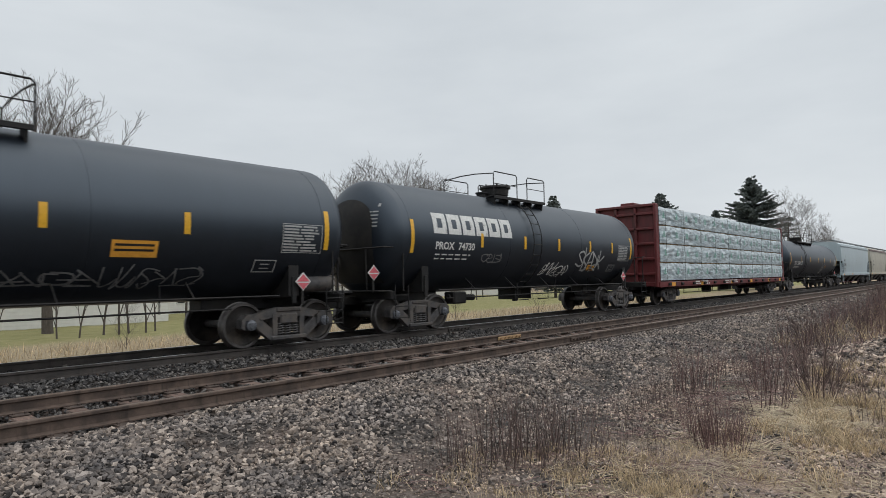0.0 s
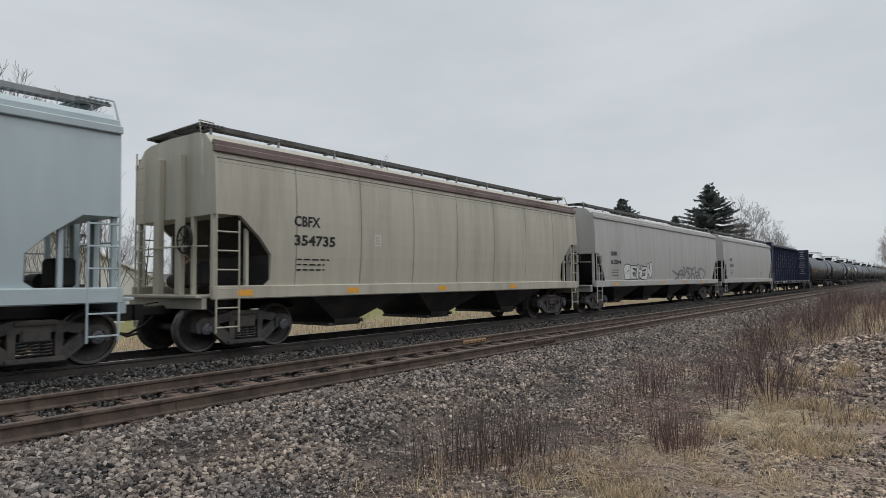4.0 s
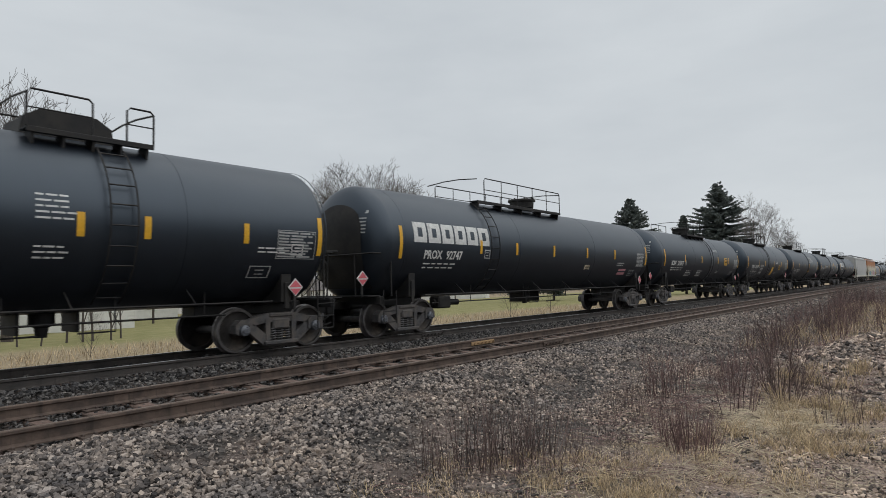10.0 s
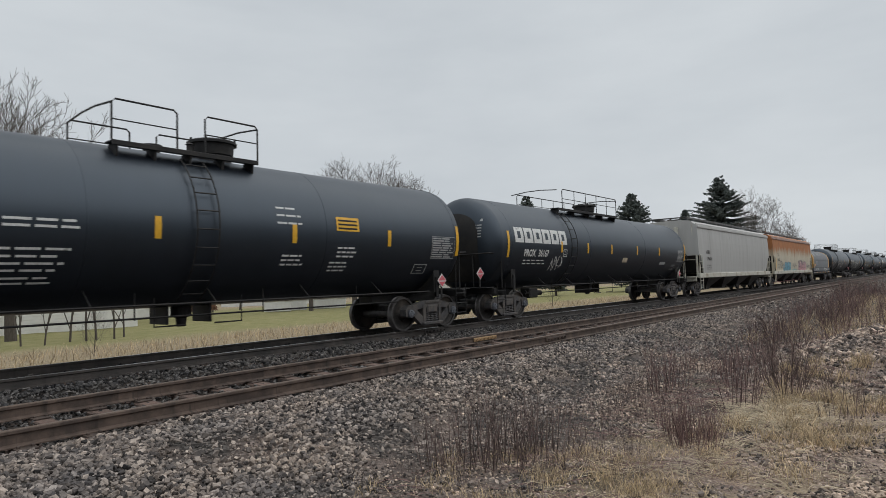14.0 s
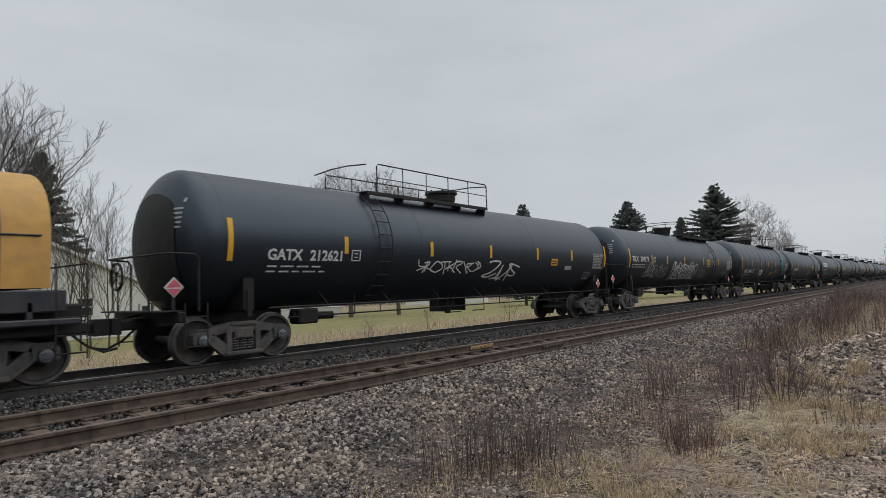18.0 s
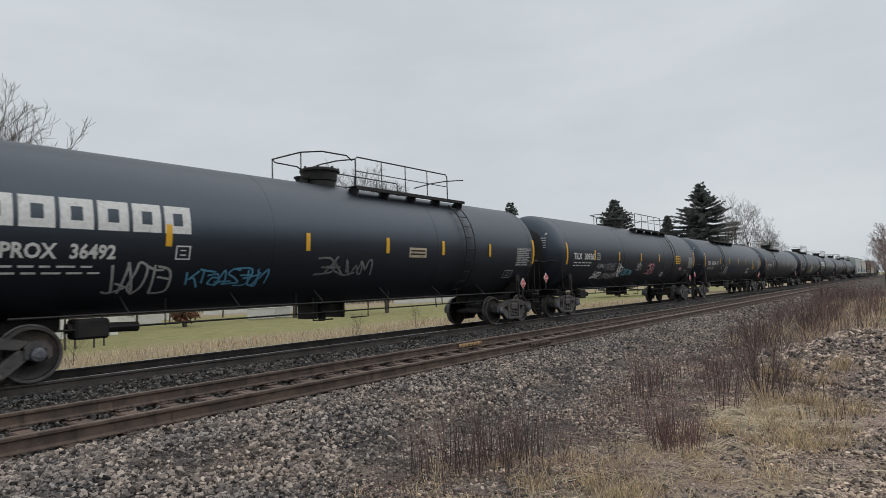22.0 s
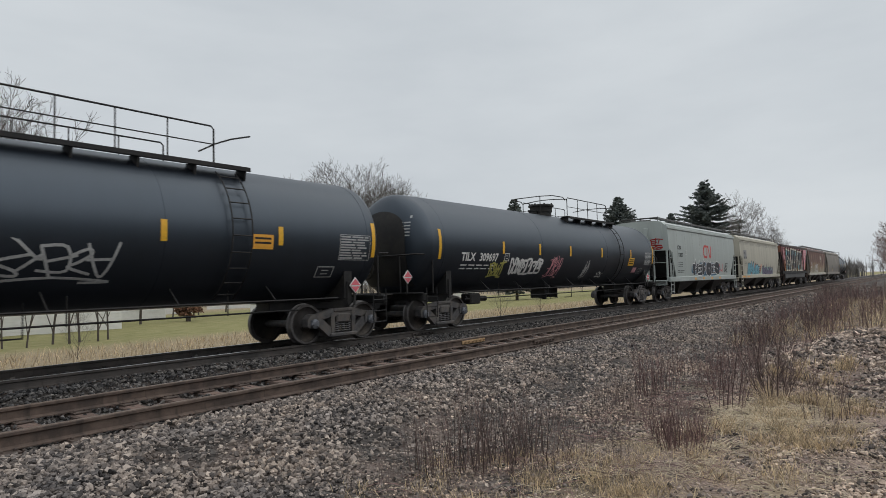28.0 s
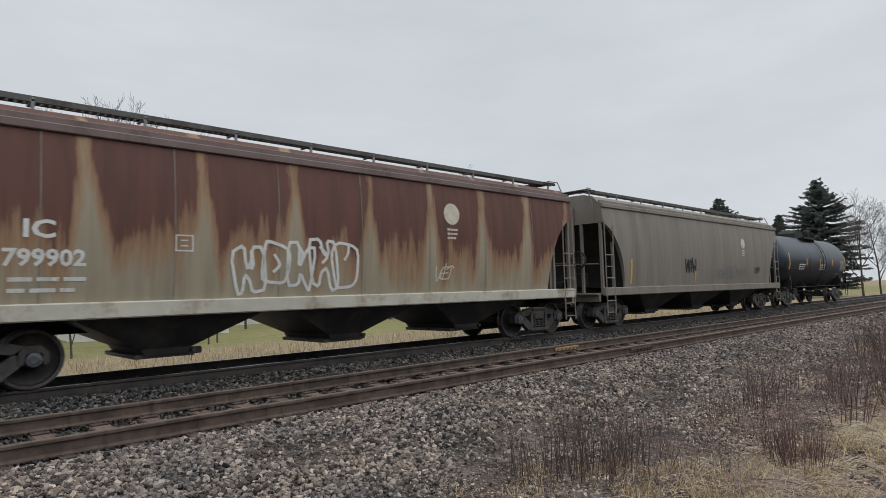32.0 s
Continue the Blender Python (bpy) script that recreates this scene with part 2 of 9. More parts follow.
M_BLUEGREY = mat("pale_blue_grey_paint", (0.42, 0.50, 0.535), 0.5, var=0.05, scale=2.0, second=(0.36, 0.43, 0.455), second_amt=0.4, second_scale=0.8, stretch=(1, 1, 0.2), bump=0.03, bump_scale=10, edge=0.4)
M_BEIGE = mat("beige_grey_paint", (0.45, 0.43, 0.36), 0.6, var=0.07, scale=2.5, second=(0.26, 0.24, 0.20), second_amt=0.45, second_scale=1.0, stretch=(1.4, 1, 0.15), edge=0.35)
M_PALE = mat("pale_grey_paint", (0.42, 0.42, 0.41), 0.55, var=0.06, scale=2.5, second=(0.32, 0.31, 0.30), second_amt=0.4, second_scale=1.0, stretch=(1.4, 1, 0.15), edge=0.35)
M_CNGREY = mat("green_grey_paint", (0.375, 0.415, 0.40), 0.5, var=0.05, scale=2.0, second=(0.27, 0.29, 0.28), second_amt=0.4, second_scale=1.0, stretch=(1.4, 1, 0.2), edge=0.35)
M_TAUPE = mat("weathered_taupe_paint", (0.225, 0.205, 0.18), 0.65, var=0.1, scale=3.0, second=(0.15, 0.125, 0.105), second_amt=0.5, second_scale=1.2, stretch=(1.4, 1, 0.15), edge=0.35)
M_CREAM = mat("cream_sill_paint", (0.5, 0.49, 0.43), 0.6, var=0.1, scale=3.0, second=(0.3, 0.24, 0.17), second_amt=0.35, second_scale=2.0)


def rust_top(name, base, rust, low, high, amt=0.8, streak=(2.2, 1, 0.12), bay=0.0, fringe=0.45):
    """Paint that rust has eaten from the roof edge down, in streaks."""
    m = mat(name, base, 0.7, var=0.12, scale=3.0, second=tuple(c * 0.62 for c in base), second_amt=0.4, second_scale=1.1, stretch=streak, edge=0.35)
    n, l = m.node_tree.nodes, m.node_tree.links
    b = n["Principled BSDF"]
    src = b.inputs["Base Color"].links[0].from_socket
    co = n.new("ShaderNodeTexCoord")
    sep = n.new("ShaderNodeSeparateXYZ")
    l.new(co.outputs["Object"], sep.inputs[0])
    mp = n.new("ShaderNodeMapping")
    mp.inputs["Scale"].default_value = (1.1, 1, 0.10)
    l.new(co.outputs["Object"], mp.inputs[0])
    nz = n.new("ShaderNodeTexNoise")
    nz.inputs["Scale"].default_value, nz.inputs["Detail"].default_value, nz.inputs["Roughness"].default_value = 2.2, 9.0, 0.7
    l.new(mp.outputs[0], nz.inputs["Vector"])
    mr = n.new("ShaderNodeMapRange")
    mr.inputs["From Min"].default_value, mr.inputs["From Max"].default_value = low, high
    l.new(sep.outputs["Z"], mr.inputs[0])
    ad = n.new("ShaderNodeMath")
    ad.operation = "MULTIPLY_ADD"
    ad.inputs[1].default_value, ad.inputs[2].default_value = 1.5, -0.75
    l.new(nz.outputs[0], ad.inputs[0])
    sm = n.new("ShaderNodeMath")
    sm.operation = "ADD"
    l.new(mr.outputs[0], sm.inputs[0])
    l.new(ad.outputs[0], sm.inputs[1])
    if bay:
        # paint survives along the posts, at even steps
        wv = n.new("ShaderNodeTexWave")
        wv.wave_type, wv.bands_direction = "BANDS", "X"
        wv.inputs["Scale"].default_value, wv.inputs["Distortion"].default_value, wv.inputs["Detail"].default_value = 0.314 / bay, 1.0, 3.0
        wv.inputs["Phase Offset"].default_value = 2.5
        l.new(co.outputs["Object"], wv.inputs["Vector"])
        pw = n.new("ShaderNodeMath")
        pw.operation = "POWER"
        pw.inputs[1].default_value = 9.0
        l.new(wv.outputs[1], pw.inputs[0])
        sb = n.new("ShaderNodeMath")
        sb.operation = "MULTIPLY_ADD"
        sb.inputs[1].default_value = -0.55
        l.new(pw.outputs[0], sb.inputs[0])
        l.new(sm.outputs[0], sb.inputs[2])
        sm = sb
    st = n.new("ShaderNodeValToRGB")
    st.color_ramp.elements[0].position, st.color_ramp.elements[1].position = 0.42, 0.62
    st.color_ramp.elements[1].color = (amt, amt, amt, 1)
    l.new(sm.outputs[0], st.inputs[0])
    n2 = n.new("ShaderNodeTexNoise")
    n2.inputs["Scale"].default_value, n2.inputs["Detail"].default_value = 5.0, 6.0
    l.new(mp.outputs[0], n2.inputs["Vector"])
    rc = n.new("ShaderNodeValToRGB")
    rc.color_ramp.elements[0].position, rc.color_ramp.elements[0].color = 0.3, (*[c * 0.6 for c in rust], 1)
    rc.color_ramp.elements[1].position, rc.color_ramp.elements[1].color = 0.7, (*rust, 1)
    l.new(n2.outputs[0], rc.inputs[0])
    mx = n.new("ShaderNodeMixRGB")
    l.new(st.outputs[0], mx.inputs[0])
    l.new(src, mx.inputs[1])
    l.new(rc.outputs[0], mx.inputs[2])
    fr = n.new("ShaderNodeValToRGB")
    fr.color_ramp.elements[0].position, fr.color_ramp.elements[0].color = 0.22, (0, 0, 0, 1)
    fr.color_ramp.elements[1].position, fr.color_ramp.elements[1].color = 0.66, (0, 0, 0, 1)
    fr.color_ramp.elements.new(0.45).color = (fringe, fringe, fringe, 1)
    l.new(sm.outputs[0], fr.inputs[0])
    mf = n.new("ShaderNodeMixRGB")
    mf.inputs[2].default_value = (0.30, 0.13, 0.045, 1)
    l.new(fr.outputs[0], mf.inputs[0])
    l.new(mx.outputs[0], mf.inputs[1])
    l.new(mf.outputs[0], b.inputs["Base Color"])
    return m


M_RUSTOR = rust_top("cream_paint_with_orange_rust", (0.54, 0.49, 0.385), (0.44, 0.155, 0.04), 2.15, 3.75, 0.95)
M_RUSTIC = rust_top("grey_green_paint_with_brown_rust", (0.33, 0.29, 0.215), (0.125, 0.042, 0.034), 0.9, 3.3, 0.94, bay=1.77, fringe=0.6)
M_REDHOP = mat("dark_red_hopper_paint", (0.16, 0.035, 0.035), 0.6, var=0.2, scale=3.0, second=(0.28, 0.09, 0.10), second_amt=0.5, second_scale=1.3, edge=0.2)
G_BLUE = mat("spray_light_blue", (0.10, 0.30, 0.46), 0.5, var=0.2, scale=6.0)
G_TEAL = mat("spray_teal", (0.13, 0.36, 0.42), 0.5, var=0.3, scale=4.0)
G_PINK = mat("spray_pink", (0.60, 0.27, 0.31), 0.5, var=0.15, scale=5.0, second=(0.55, 0.33, 0.33), second_amt=0.4)
G_RED = mat("spray_red", (0.55, 0.04, 0.035), 0.5, var=0.15, scale=6.0)
G_BLACK = mat("spray_black", (0.012, 0.012, 0.015), 0.5, var=0.2, scale=6.0)
G_NAVY = mat("spray_navy", (0.02, 0.035, 0.09), 0.5, var=0.2, scale=6.0)
G_WHITE = mat("spray_white", (0.66, 0.67, 0.66), 0.5, var=0.12, scale=8.0)
G_GREY = mat("spray_thin_grey", (0.16, 0.165, 0.17), 0.6, var=0.35, scale=9.0)
G_YELL = mat("spray_olive_yellow", (0.38, 0.36, 0.10), 0.5, var=0.2, scale=8.0)
G_CREAM = mat("spray_cream", (0.58, 0.54, 0.45), 0.5, var=0.15, scale=5.0)
G_TURQ = mat("spray_turquoise", (0.05, 0.30, 0.28), 0.5, var=0.2, scale=8.0)

M_BARK = mat("grey_brown_bark", (0.085, 0.072, 0.062), 0.9, var=0.3, scale=8.0, stretch=(3, 3, 0.5), bump=0.3, bump_scale=30)
M_TWIG = mat("bare_twig", (0.095, 0.083, 0.076), 0.9, var=0.25, scale=4.0)
# twigs of far trees, paled to put distance haze into the colour
M_TWIGF = mat("hazed_grey_twig", (0.19, 0.175, 0.165), 0.9, var=0.25, scale=4.0)
M_NEEDLE = mat("spruce_needles", (0.12, 0.14, 0.13), 0.8, var=0.4, scale=3.0, island=0.4)
M_STALK = mat("dry_red_brown_stalk", (0.165, 0.105, 0.098), 0.9, var=0.3, scale=5.0, island=0.7)
M_STALKG = mat("dry_grey_brown_stalk", (0.13, 0.092, 0.083), 0.9, var=0.3, scale=5.0, island=0.75)
M_STRAW = mat("dry_straw", (0.48, 0.375, 0.24), 0.85, var=0.25, scale=4.0, island=0.6)
M_STRAWP = mat("pale_straw", (0.50, 0.425, 0.31), 0.85, var=0.25, scale=4.0, island=0.35)
M_SIDING = mat("white_siding", (0.62, 0.62, 0.59), 0.6, var=0.05, scale=3.0)
M_ROOF = mat("grey_shingle", (0.13, 0.12, 0.12), 0.85, var=0.25, scale=8.0, bump=0.2, bump_scale=30)
M_GLASS = mat("dark_window_glass", (0.03, 0.035, 0.04), 0.08, var=0.1, scale=2.0)
M_TRIM = mat("white_trim", (0.66, 0.66, 0.65), 0.5, var=0.05, scale=4.0)
# reddish twigs far down the line, lightened as if by haze
M_RUDDY = mat("hazed_reddish_twig", (0.25, 0.18, 0.165), 0.9, var=0.25, scale=4.0)
M_CEDAR = mat("dead_brown_foliage", (0.20, 0.105, 0.065), 0.9, var=0.35, scale=3.0, island=0.45)
# woods on the horizon: haze is mixed into this pale grey
M_WOODS = mat("hazed_far_woods", (0.25, 0.24, 0.235), 0.95, var=0.3, scale=0.15, island=0.2)


def ground_material():
    """Gravel near the track, dry grass beside it, a green lawn farther out, all on one sheet."""
    m = bpy.data.materials.new("ground")
    m.use_nodes = True
    n, l = m.node_tree.nodes, m.node_tree.links
    b = n["Principled BSDF"]
    b.inputs["Roughness"].default_value = 0.95
    b.inputs["Specular IOR Level"].default_value = 0.2
    co = n.new("ShaderNodeTexCoord")
    sep = n.new("ShaderNodeSeparateXYZ")
    l.new(co.outputs["Object"], sep.inputs[0])

    def noise_of(scale, detail=6.0, rough=0.6):
        t = n.new("ShaderNodeTexNoise")
        t.inputs["Scale"].default_value, t.inputs["Detail"].default_value, t.inputs["Roughness"].default_value = scale, detail, rough
        l.new(co.outputs["Object"], t.inputs["Vector"])
        return t.outputs[0]

    def ramp(src, stops):
        r = n.new("ShaderNodeValToRGB")
        r.color_ramp.elements[0].position, r.color_ramp.elements[0].color = stops[0][0], (*stops[0][1], 1)
        r.color_ramp.elements[1].position, r.color_ramp.elements[1].color = stops[-1][0], (*stops[-1][1], 1)
        for p, c in stops[1:-1]:
            r.color_ramp.elements.new(p).color = (*c, 1)
        l.new(src, r.inputs[0])
        return r.outputs[0]

    def mix(f, a, c):
        x = n.new("ShaderNodeMixRGB")
        l.new(f, x.inputs[0])
        l.new(a, x.inputs[1])
        l.new(c, x.inputs[2])
        return x.outputs[0]

    def band(axis, lo, hi, wobble, wscale):
        mr = n.new("ShaderNodeMapRange")
        mr.interpolation_type = "SMOOTHSTEP"
        mr.inputs["From Min"].default_value, mr.inputs["From Max"].default_value = lo, hi
        md = n.new("ShaderNodeMath")
        md.operation = "MULTIPLY_ADD"
        md.inputs[1].default_value = wobble
        l.new(noise_of(wscale, 4.0), md.inputs[0])
        l.new(sep.outputs[axis], md.inputs[2])
        l.new(md.outputs[0], mr.inputs[0])
        return mr.outputs[0]

    vor = n.new("ShaderNodeTexVoronoi")
    vor.inputs["Scale"].default_value = 24.0
    l.new(co.outputs["Object"], vor.inputs["Vector"])
    # near-black base: the shade in the gaps between loose stones is painted in
    gravel = ramp(vor.outputs["Color"], [(0.1, (0.02, 0.018, 0.017)), (0.5, (0.05, 0.044, 0.041)), (0.9, (0.13, 0.118, 0.11))])
    fine = n.new("ShaderNodeTexVoronoi")
    fine.inputs["Scale"].default_value = 62.0
    l.new(co.outputs["Object"], fine.inputs["Vector"])
    dirt = mix(noise_of(5.0), ramp(fine.outputs["Color"], [(0.15, (0.06, 0.046, 0.04)), (0.5, (0.25, 0.185, 0.16)), (0.85, (0.52, 0.415, 0.36))]), ramp(noise_of(9.0), [(0.3, (0.15, 0.108, 0.094)), (0.7, (0.35, 0.265, 0.225))]))
    straw = ramp(noise_of(11.0), [(0.3, (0.17, 0.135, 0.09)), (0.7, (0.42, 0.345, 0.23))])
    dark = ramp(noise_of(2.0), [(0.3, (0.045, 0.048, 0.042)), (0.7, (0.085, 0.085, 0.075))])
    lawn = ramp(noise_of(1.4), [(0.3, (0.19, 0.19, 0.075)), (0.7, (0.29, 0.265, 0.13))])
    near = mix(ramp(noise_of(1.1), [(0.5, (0, 0, 0)), (0.66, (0.8, 0.8, 0.8))]), mix(ramp(noise_of(0.6), [(0.4, (0, 0, 0)), (0.55, (1, 1, 1))]), gravel, dirt), straw)
    base = mix(band("Y", 2.6, 4.8, 2.0, 0.7), near, mix(ramp(noise_of(0.9), [(0.5, (0, 0, 0)), (0.7, (0.6, 0.6, 0.6))]), gravel, dirt))
    base = mix(band("Y", -5.0, -2.0, 1.0, 0.5), dark, base)
    base = mix(band("Y", 14.6, 16.2, 1.0, 0.5), base, straw)
    base = mix(band("Y", 26.0, 32.0, 6.0, 0.15), base, lawn)
    base = mix(band("Y", 75.0, 95.0, 20.0, 0.05), base, straw)
    l.new(base, b.inputs["Base Color"])
    bp = n.new("ShaderNodeBump")
    bp.inputs["Strength"].default_value, bp.inputs["Distance"].default_value = 0.6, 0.04
    l.new(vor.outputs["Distance"], bp.inputs["Height"])
    l.new(bp.outputs[0], b.inputs["Normal"])
    return m


M_GROUND = ground_material()


# ---- mesh building ----
class Shape:
    """Vertices and faces of one part, gathered piece by piece."""

    def __init__(self):
        self.v, self.f = [], []

    def add(self, verts, faces):
        k = len(self.v)
        self.v += [tuple(p) for p in verts]
        self.f += [tuple(i + k for i in f) for f in faces]
        return self

    def box(self, x, y, z, sx, sy, sz, e=0.008, m=None):
        """A chamfered box with its centre and full sizes."""
        e = min(e, sx * 0.3, sy * 0.3, sz * 0.3)
        h = (sx / 2, sy / 2, sz / 2)
        idx, vs = {}, []
        for cx in (-1, 1):
            for cy in (-1, 1):
                for cz in (-1, 1):
                    s = (cx, cy, cz)
                    for a in range(3):
                        idx[s, a] = len(vs)
                        vs.append([s[i] * (h[i] if i == a else h[i] - e) for i in range(3)])
        fs = []
        for a in range(3):
            b, c = (a + 1) % 3, (a + 2) % 3
            for sg in (-1, 1):
                q = []
                for sb, sc in ((-1, -1), (1, -1), (1, 1), (-1, 1)):
                    s = [0, 0, 0]
                    s[a], s[b], s[c] = sg, sb, sc
                    q.append(idx[tuple(s), a])
                fs.append(q if sg > 0 else q[::-1])
            for sb in (-1, 1):
                for sc in (-1, 1):
                    lo, hi = [0, 0, 0], [0, 0, 0]
                    lo[a], hi[a] = -1, 1
                    lo[b] = hi[b] = sb
                    lo[c] = hi[c] = sc
                    q = [idx[tuple(lo), b], idx[tuple(hi), b], idx[tuple(hi), c], idx[tuple(lo), c]]
                    fs.append(q if sb * sc > 0 else q[::-1])
        for s in ((i, j, k) for i in (-1, 1) for j in (-1, 1) for k in (-1, 1)):
            q = [idx[s, 0], idx[s, 1], idx[s, 2]]
            fs.append(q if s[0] * s[1] * s[2] > 0 else q[::-1])
        pts = [Vector(p) for p in vs]
        if m is not None:
            pts = [m @ p for p in pts]
        return self.add([(p.x + x, p.y + y, p.z + z) for p in pts], fs)

    def tube(self, pts, r, n=6, caps=True, r_end=None):
        """A round bar along a line of points."""
        pts = [Vector(p) for p in pts]
        rings = []
        for i, p in enumerate(pts):
            d = (pts[min(i + 1, len(pts) - 1)] - pts[max(i - 1, 0)]).normalized()
            u = d.cross(Vector((0, 0, 1)) if abs(d.z) < 0.9 else Vector((1, 0, 0))).normalized()
            w = d.cross(u)
            rr = r if r_end is None else r + (r_end - r) * i / max(1, len(pts) - 1)
            rings.append([p + (u * math.cos(2 * math.pi * k / n) + w * math.sin(2 * math.pi * k / n)) * rr for k in range(n)])
        vs = [q for ring in rings for q in ring]
        fs = [(i * n + k, i * n + (k + 1) % n, (i + 1) * n + (k + 1) % n, (i + 1) * n + k) for i in range(len(pts) - 1) for k in range(n)]
        if caps:
            fs += [tuple(range(n))[::-1], tuple(range((len(pts) - 1) * n, len(pts) * n))]
        return self.add(vs, fs)

    def lathe(self, prof, axis="x", n=32, at=(0, 0, 0), a0=0.0, a1=2 * math.pi):
        """Turns a profile of (along, radius) round an axis."""
        whole = abs(a1 - a0 - 2 * math.pi) < 1e-6
        cols = n if whole else n + 1
        vs, fs = [], []
        for s, r in prof:
            for k in range(cols):
                a = a0 + (a1 - a0) * k / n
                c, d = r * math.cos(a), r * math.sin(a)
                p = {"x": (s, c, d), "y": (d, s, c), "z": (c, d, s)}[axis]
                vs.append((p[0] + at[0], p[1] + at[1], p[2] + at[2]))
        for i in range(len(prof) - 1):
            for k in range(n):
                k2 = (k + 1) % cols
                fs.append((i * cols + k, i * cols + k2, (i + 1) * cols + k2, (i + 1) * cols + k))
        return self.add(vs, fs)

    def prism(self, poly, axis, lo, hi):
        """Extrudes a convex or simple polygon, given in the two other axes in order, from lo to hi."""
        def put(a, b, c):
            return {"x": (c, a, b), "y": (a, c, b), "z": (a, b, c)}[axis]
        n = len(poly)
        vs = [put(a, b, lo) for a, b in poly] + [put(a, b, hi) for a, b in poly]
        fs = [tuple(range(n))[::-1], tuple(range(n, 2 * n))] + [(i, (i + 1) % n, n + (i + 1) % n, n + i) for i in range(n)]
        return self.add(vs, fs)

    def mesh(self, name, material, smooth=False, angle=35):
        me = bpy.data.meshes.new(name)
        me.from_pydata(self.v, [], self.f)
        bm = bmesh.new()
        bm.from_mesh(me)
        bmesh.ops.recalc_face_normals(bm, faces=bm.faces)
        bm.to_mesh(me)
        bm.free()
        me.materials.append(material)
        if smooth:
            for p in me.polygons:
                p.use_smooth = True
            me.set_sharp_from_angle(angle=radians(angle))
        return me


def raw_mesh(name, verts, faces, material, smooth=False):
    me = bpy.data.meshes.new(name)
    me.from_pydata(verts, [], faces)
    me.materials.append(material)
    if smooth:
        for p in me.polygons:
            p.use_smooth = True
    return me


def part(name, data, parent, label="", m=None):
    ob = new(name, data)
    ob.parent = parent
    if m is not None:
        ob.matrix_basis = m
    if label:
        ob["label"] = label
    return ob


MESHES = {}


def shared(key, make):
    if key not in MESHES:
        MESHES[key] = make()
    return MESHES[key]


# ---- the plan ----
Y_NEAR, Y_FAR = 7.80, 11.97        # middles of the two tracks; z = 0 is the top of the rails
GAUGE = 1.505
RAIL_H, BED = 0.17, -0.20
SPEED = 20.42


# ---- railway trucks ----
def wheel_mesh():
    s = Shape()
    r = 0.457
    prof = [(0.09, 0.001), (0.09, 0.10), (0.075, 0.13), (0.02, 0.18), (0.0, 0.30), (0.03, 0.385), (0.065, 0.395), (0.068, r - 0.012),
            (0.06, r - 0.004), (-0.045, r + 0.003), (-0.055, r + 0.022), (-0.075, r + 0.022), (-0.082, r - 0.01), (-0.075, 0.40),
            (-0.03, 0.38), (-0.045, 0.28), (-0.07, 0.15), (-0.09, 0.10), (-0.09, 0.001)]
    s.lathe([(-a, b) for a, b in prof], "y", 36)
    me = s.mesh("wheel", M_WHEEL, True, 30)
    me.materials.append(M_RIM)
    for p in me.polygons:
        if math.hypot(p.center.x, p.center.z) > 0.392:
            p.material_index = 1
    return me


def axle_mesh():
    return Shape().lathe([(-1.0, 0.001), (-1.0, 0.075), (-0.75, 0.085), (0, 0.078), (0.75, 0.085), (1.0, 0.075), (1.0, 0.001)], "y", 16).mesh("axle", M_TRUCK, True)


def bearing_mesh():
    s = Shape().lathe([(-0.12, 0.001), (-0.12, 0.05), (-0.11, 0.062), (-0.10, 0.105), (-0.02, 0.115), (0.06, 0.115), (0.08, 0.09)], "y", 18)
    for k in range(3):
        a = k * 2.094 + 0.5
        s.lathe([(-0.135, 0.001), (-0.135, 0.014), (-0.10, 0.016)], "y", 6, at=(0.07 * math.cos(a), 0, 0.07 * math.sin(a)))
    return s.mesh("bearing", M_CAP, True)


def side_frame_mesh():
    """A cast side frame: heavy top chord, sloping legs round two windows, columns, spring seat and hooded pedestals."""
    s = Shape()
    d = 0.15
    s.prism([(-0.92, 0.63), (-0.62, 0.72), (-0.3, 0.79), (0.3, 0.79), (0.62, 0.72), (0.92, 0.63), (0.80, 0.53), (0.36, 0.60), (-0.36, 0.60), (-0.80, 0.53)], "y", -d / 2, d / 2)
    for g in (-1, 1):
        s.prism([(g * 0.93, 0.60), (g * 0.72, 0.63), (g * 0.34, 0.33), (g * 0.30, 0.13), (g * 0.42, 0.13), (g * 0.80, 0.44)], "y", -d / 2, d / 2)
        s.prism([(g * 0.27, 0.68), (g * 0.39, 0.68), (g * 0.37, 0.18), (g * 0.27, 0.18)], "y", -d / 2 - 0.01, d / 2 + 0.01)
        s.prism([(g * 0.70, 0.60), (g * 0.78, 0.68), (g * 0.98, 0.68), (g * 1.08, 0.58), (g * 1.09, 0.42), (g * 1.02, 0.38), (g * 1.0, 0.56), (g * 0.79, 0.57), (g * 0.76, 0.40), (g * 0.70, 0.42)], "y", -d / 2 - 0.03, d / 2 + 0.03)
    s.box(0, 0, 0.175, 0.84, d + 0.10, 0.09, 0.02)
    s.box(0, 0, 0.745, 0.62, d + 0.05, 0.10, 0.03)
    return s.mesh("side_frame", M_TRUCK, False)


def spring_mesh():
    s = Shape()
    pts = [(0.078 * math.cos(a), 0.078 * math.sin(a), 0.225 + 0.25 * a / (2 * math.pi * 5)) for a in [i * math.pi / 5 for i in range(51)]]
    return s.tube(pts, 0.019, 5).mesh("spring", M_TRUCK, True)


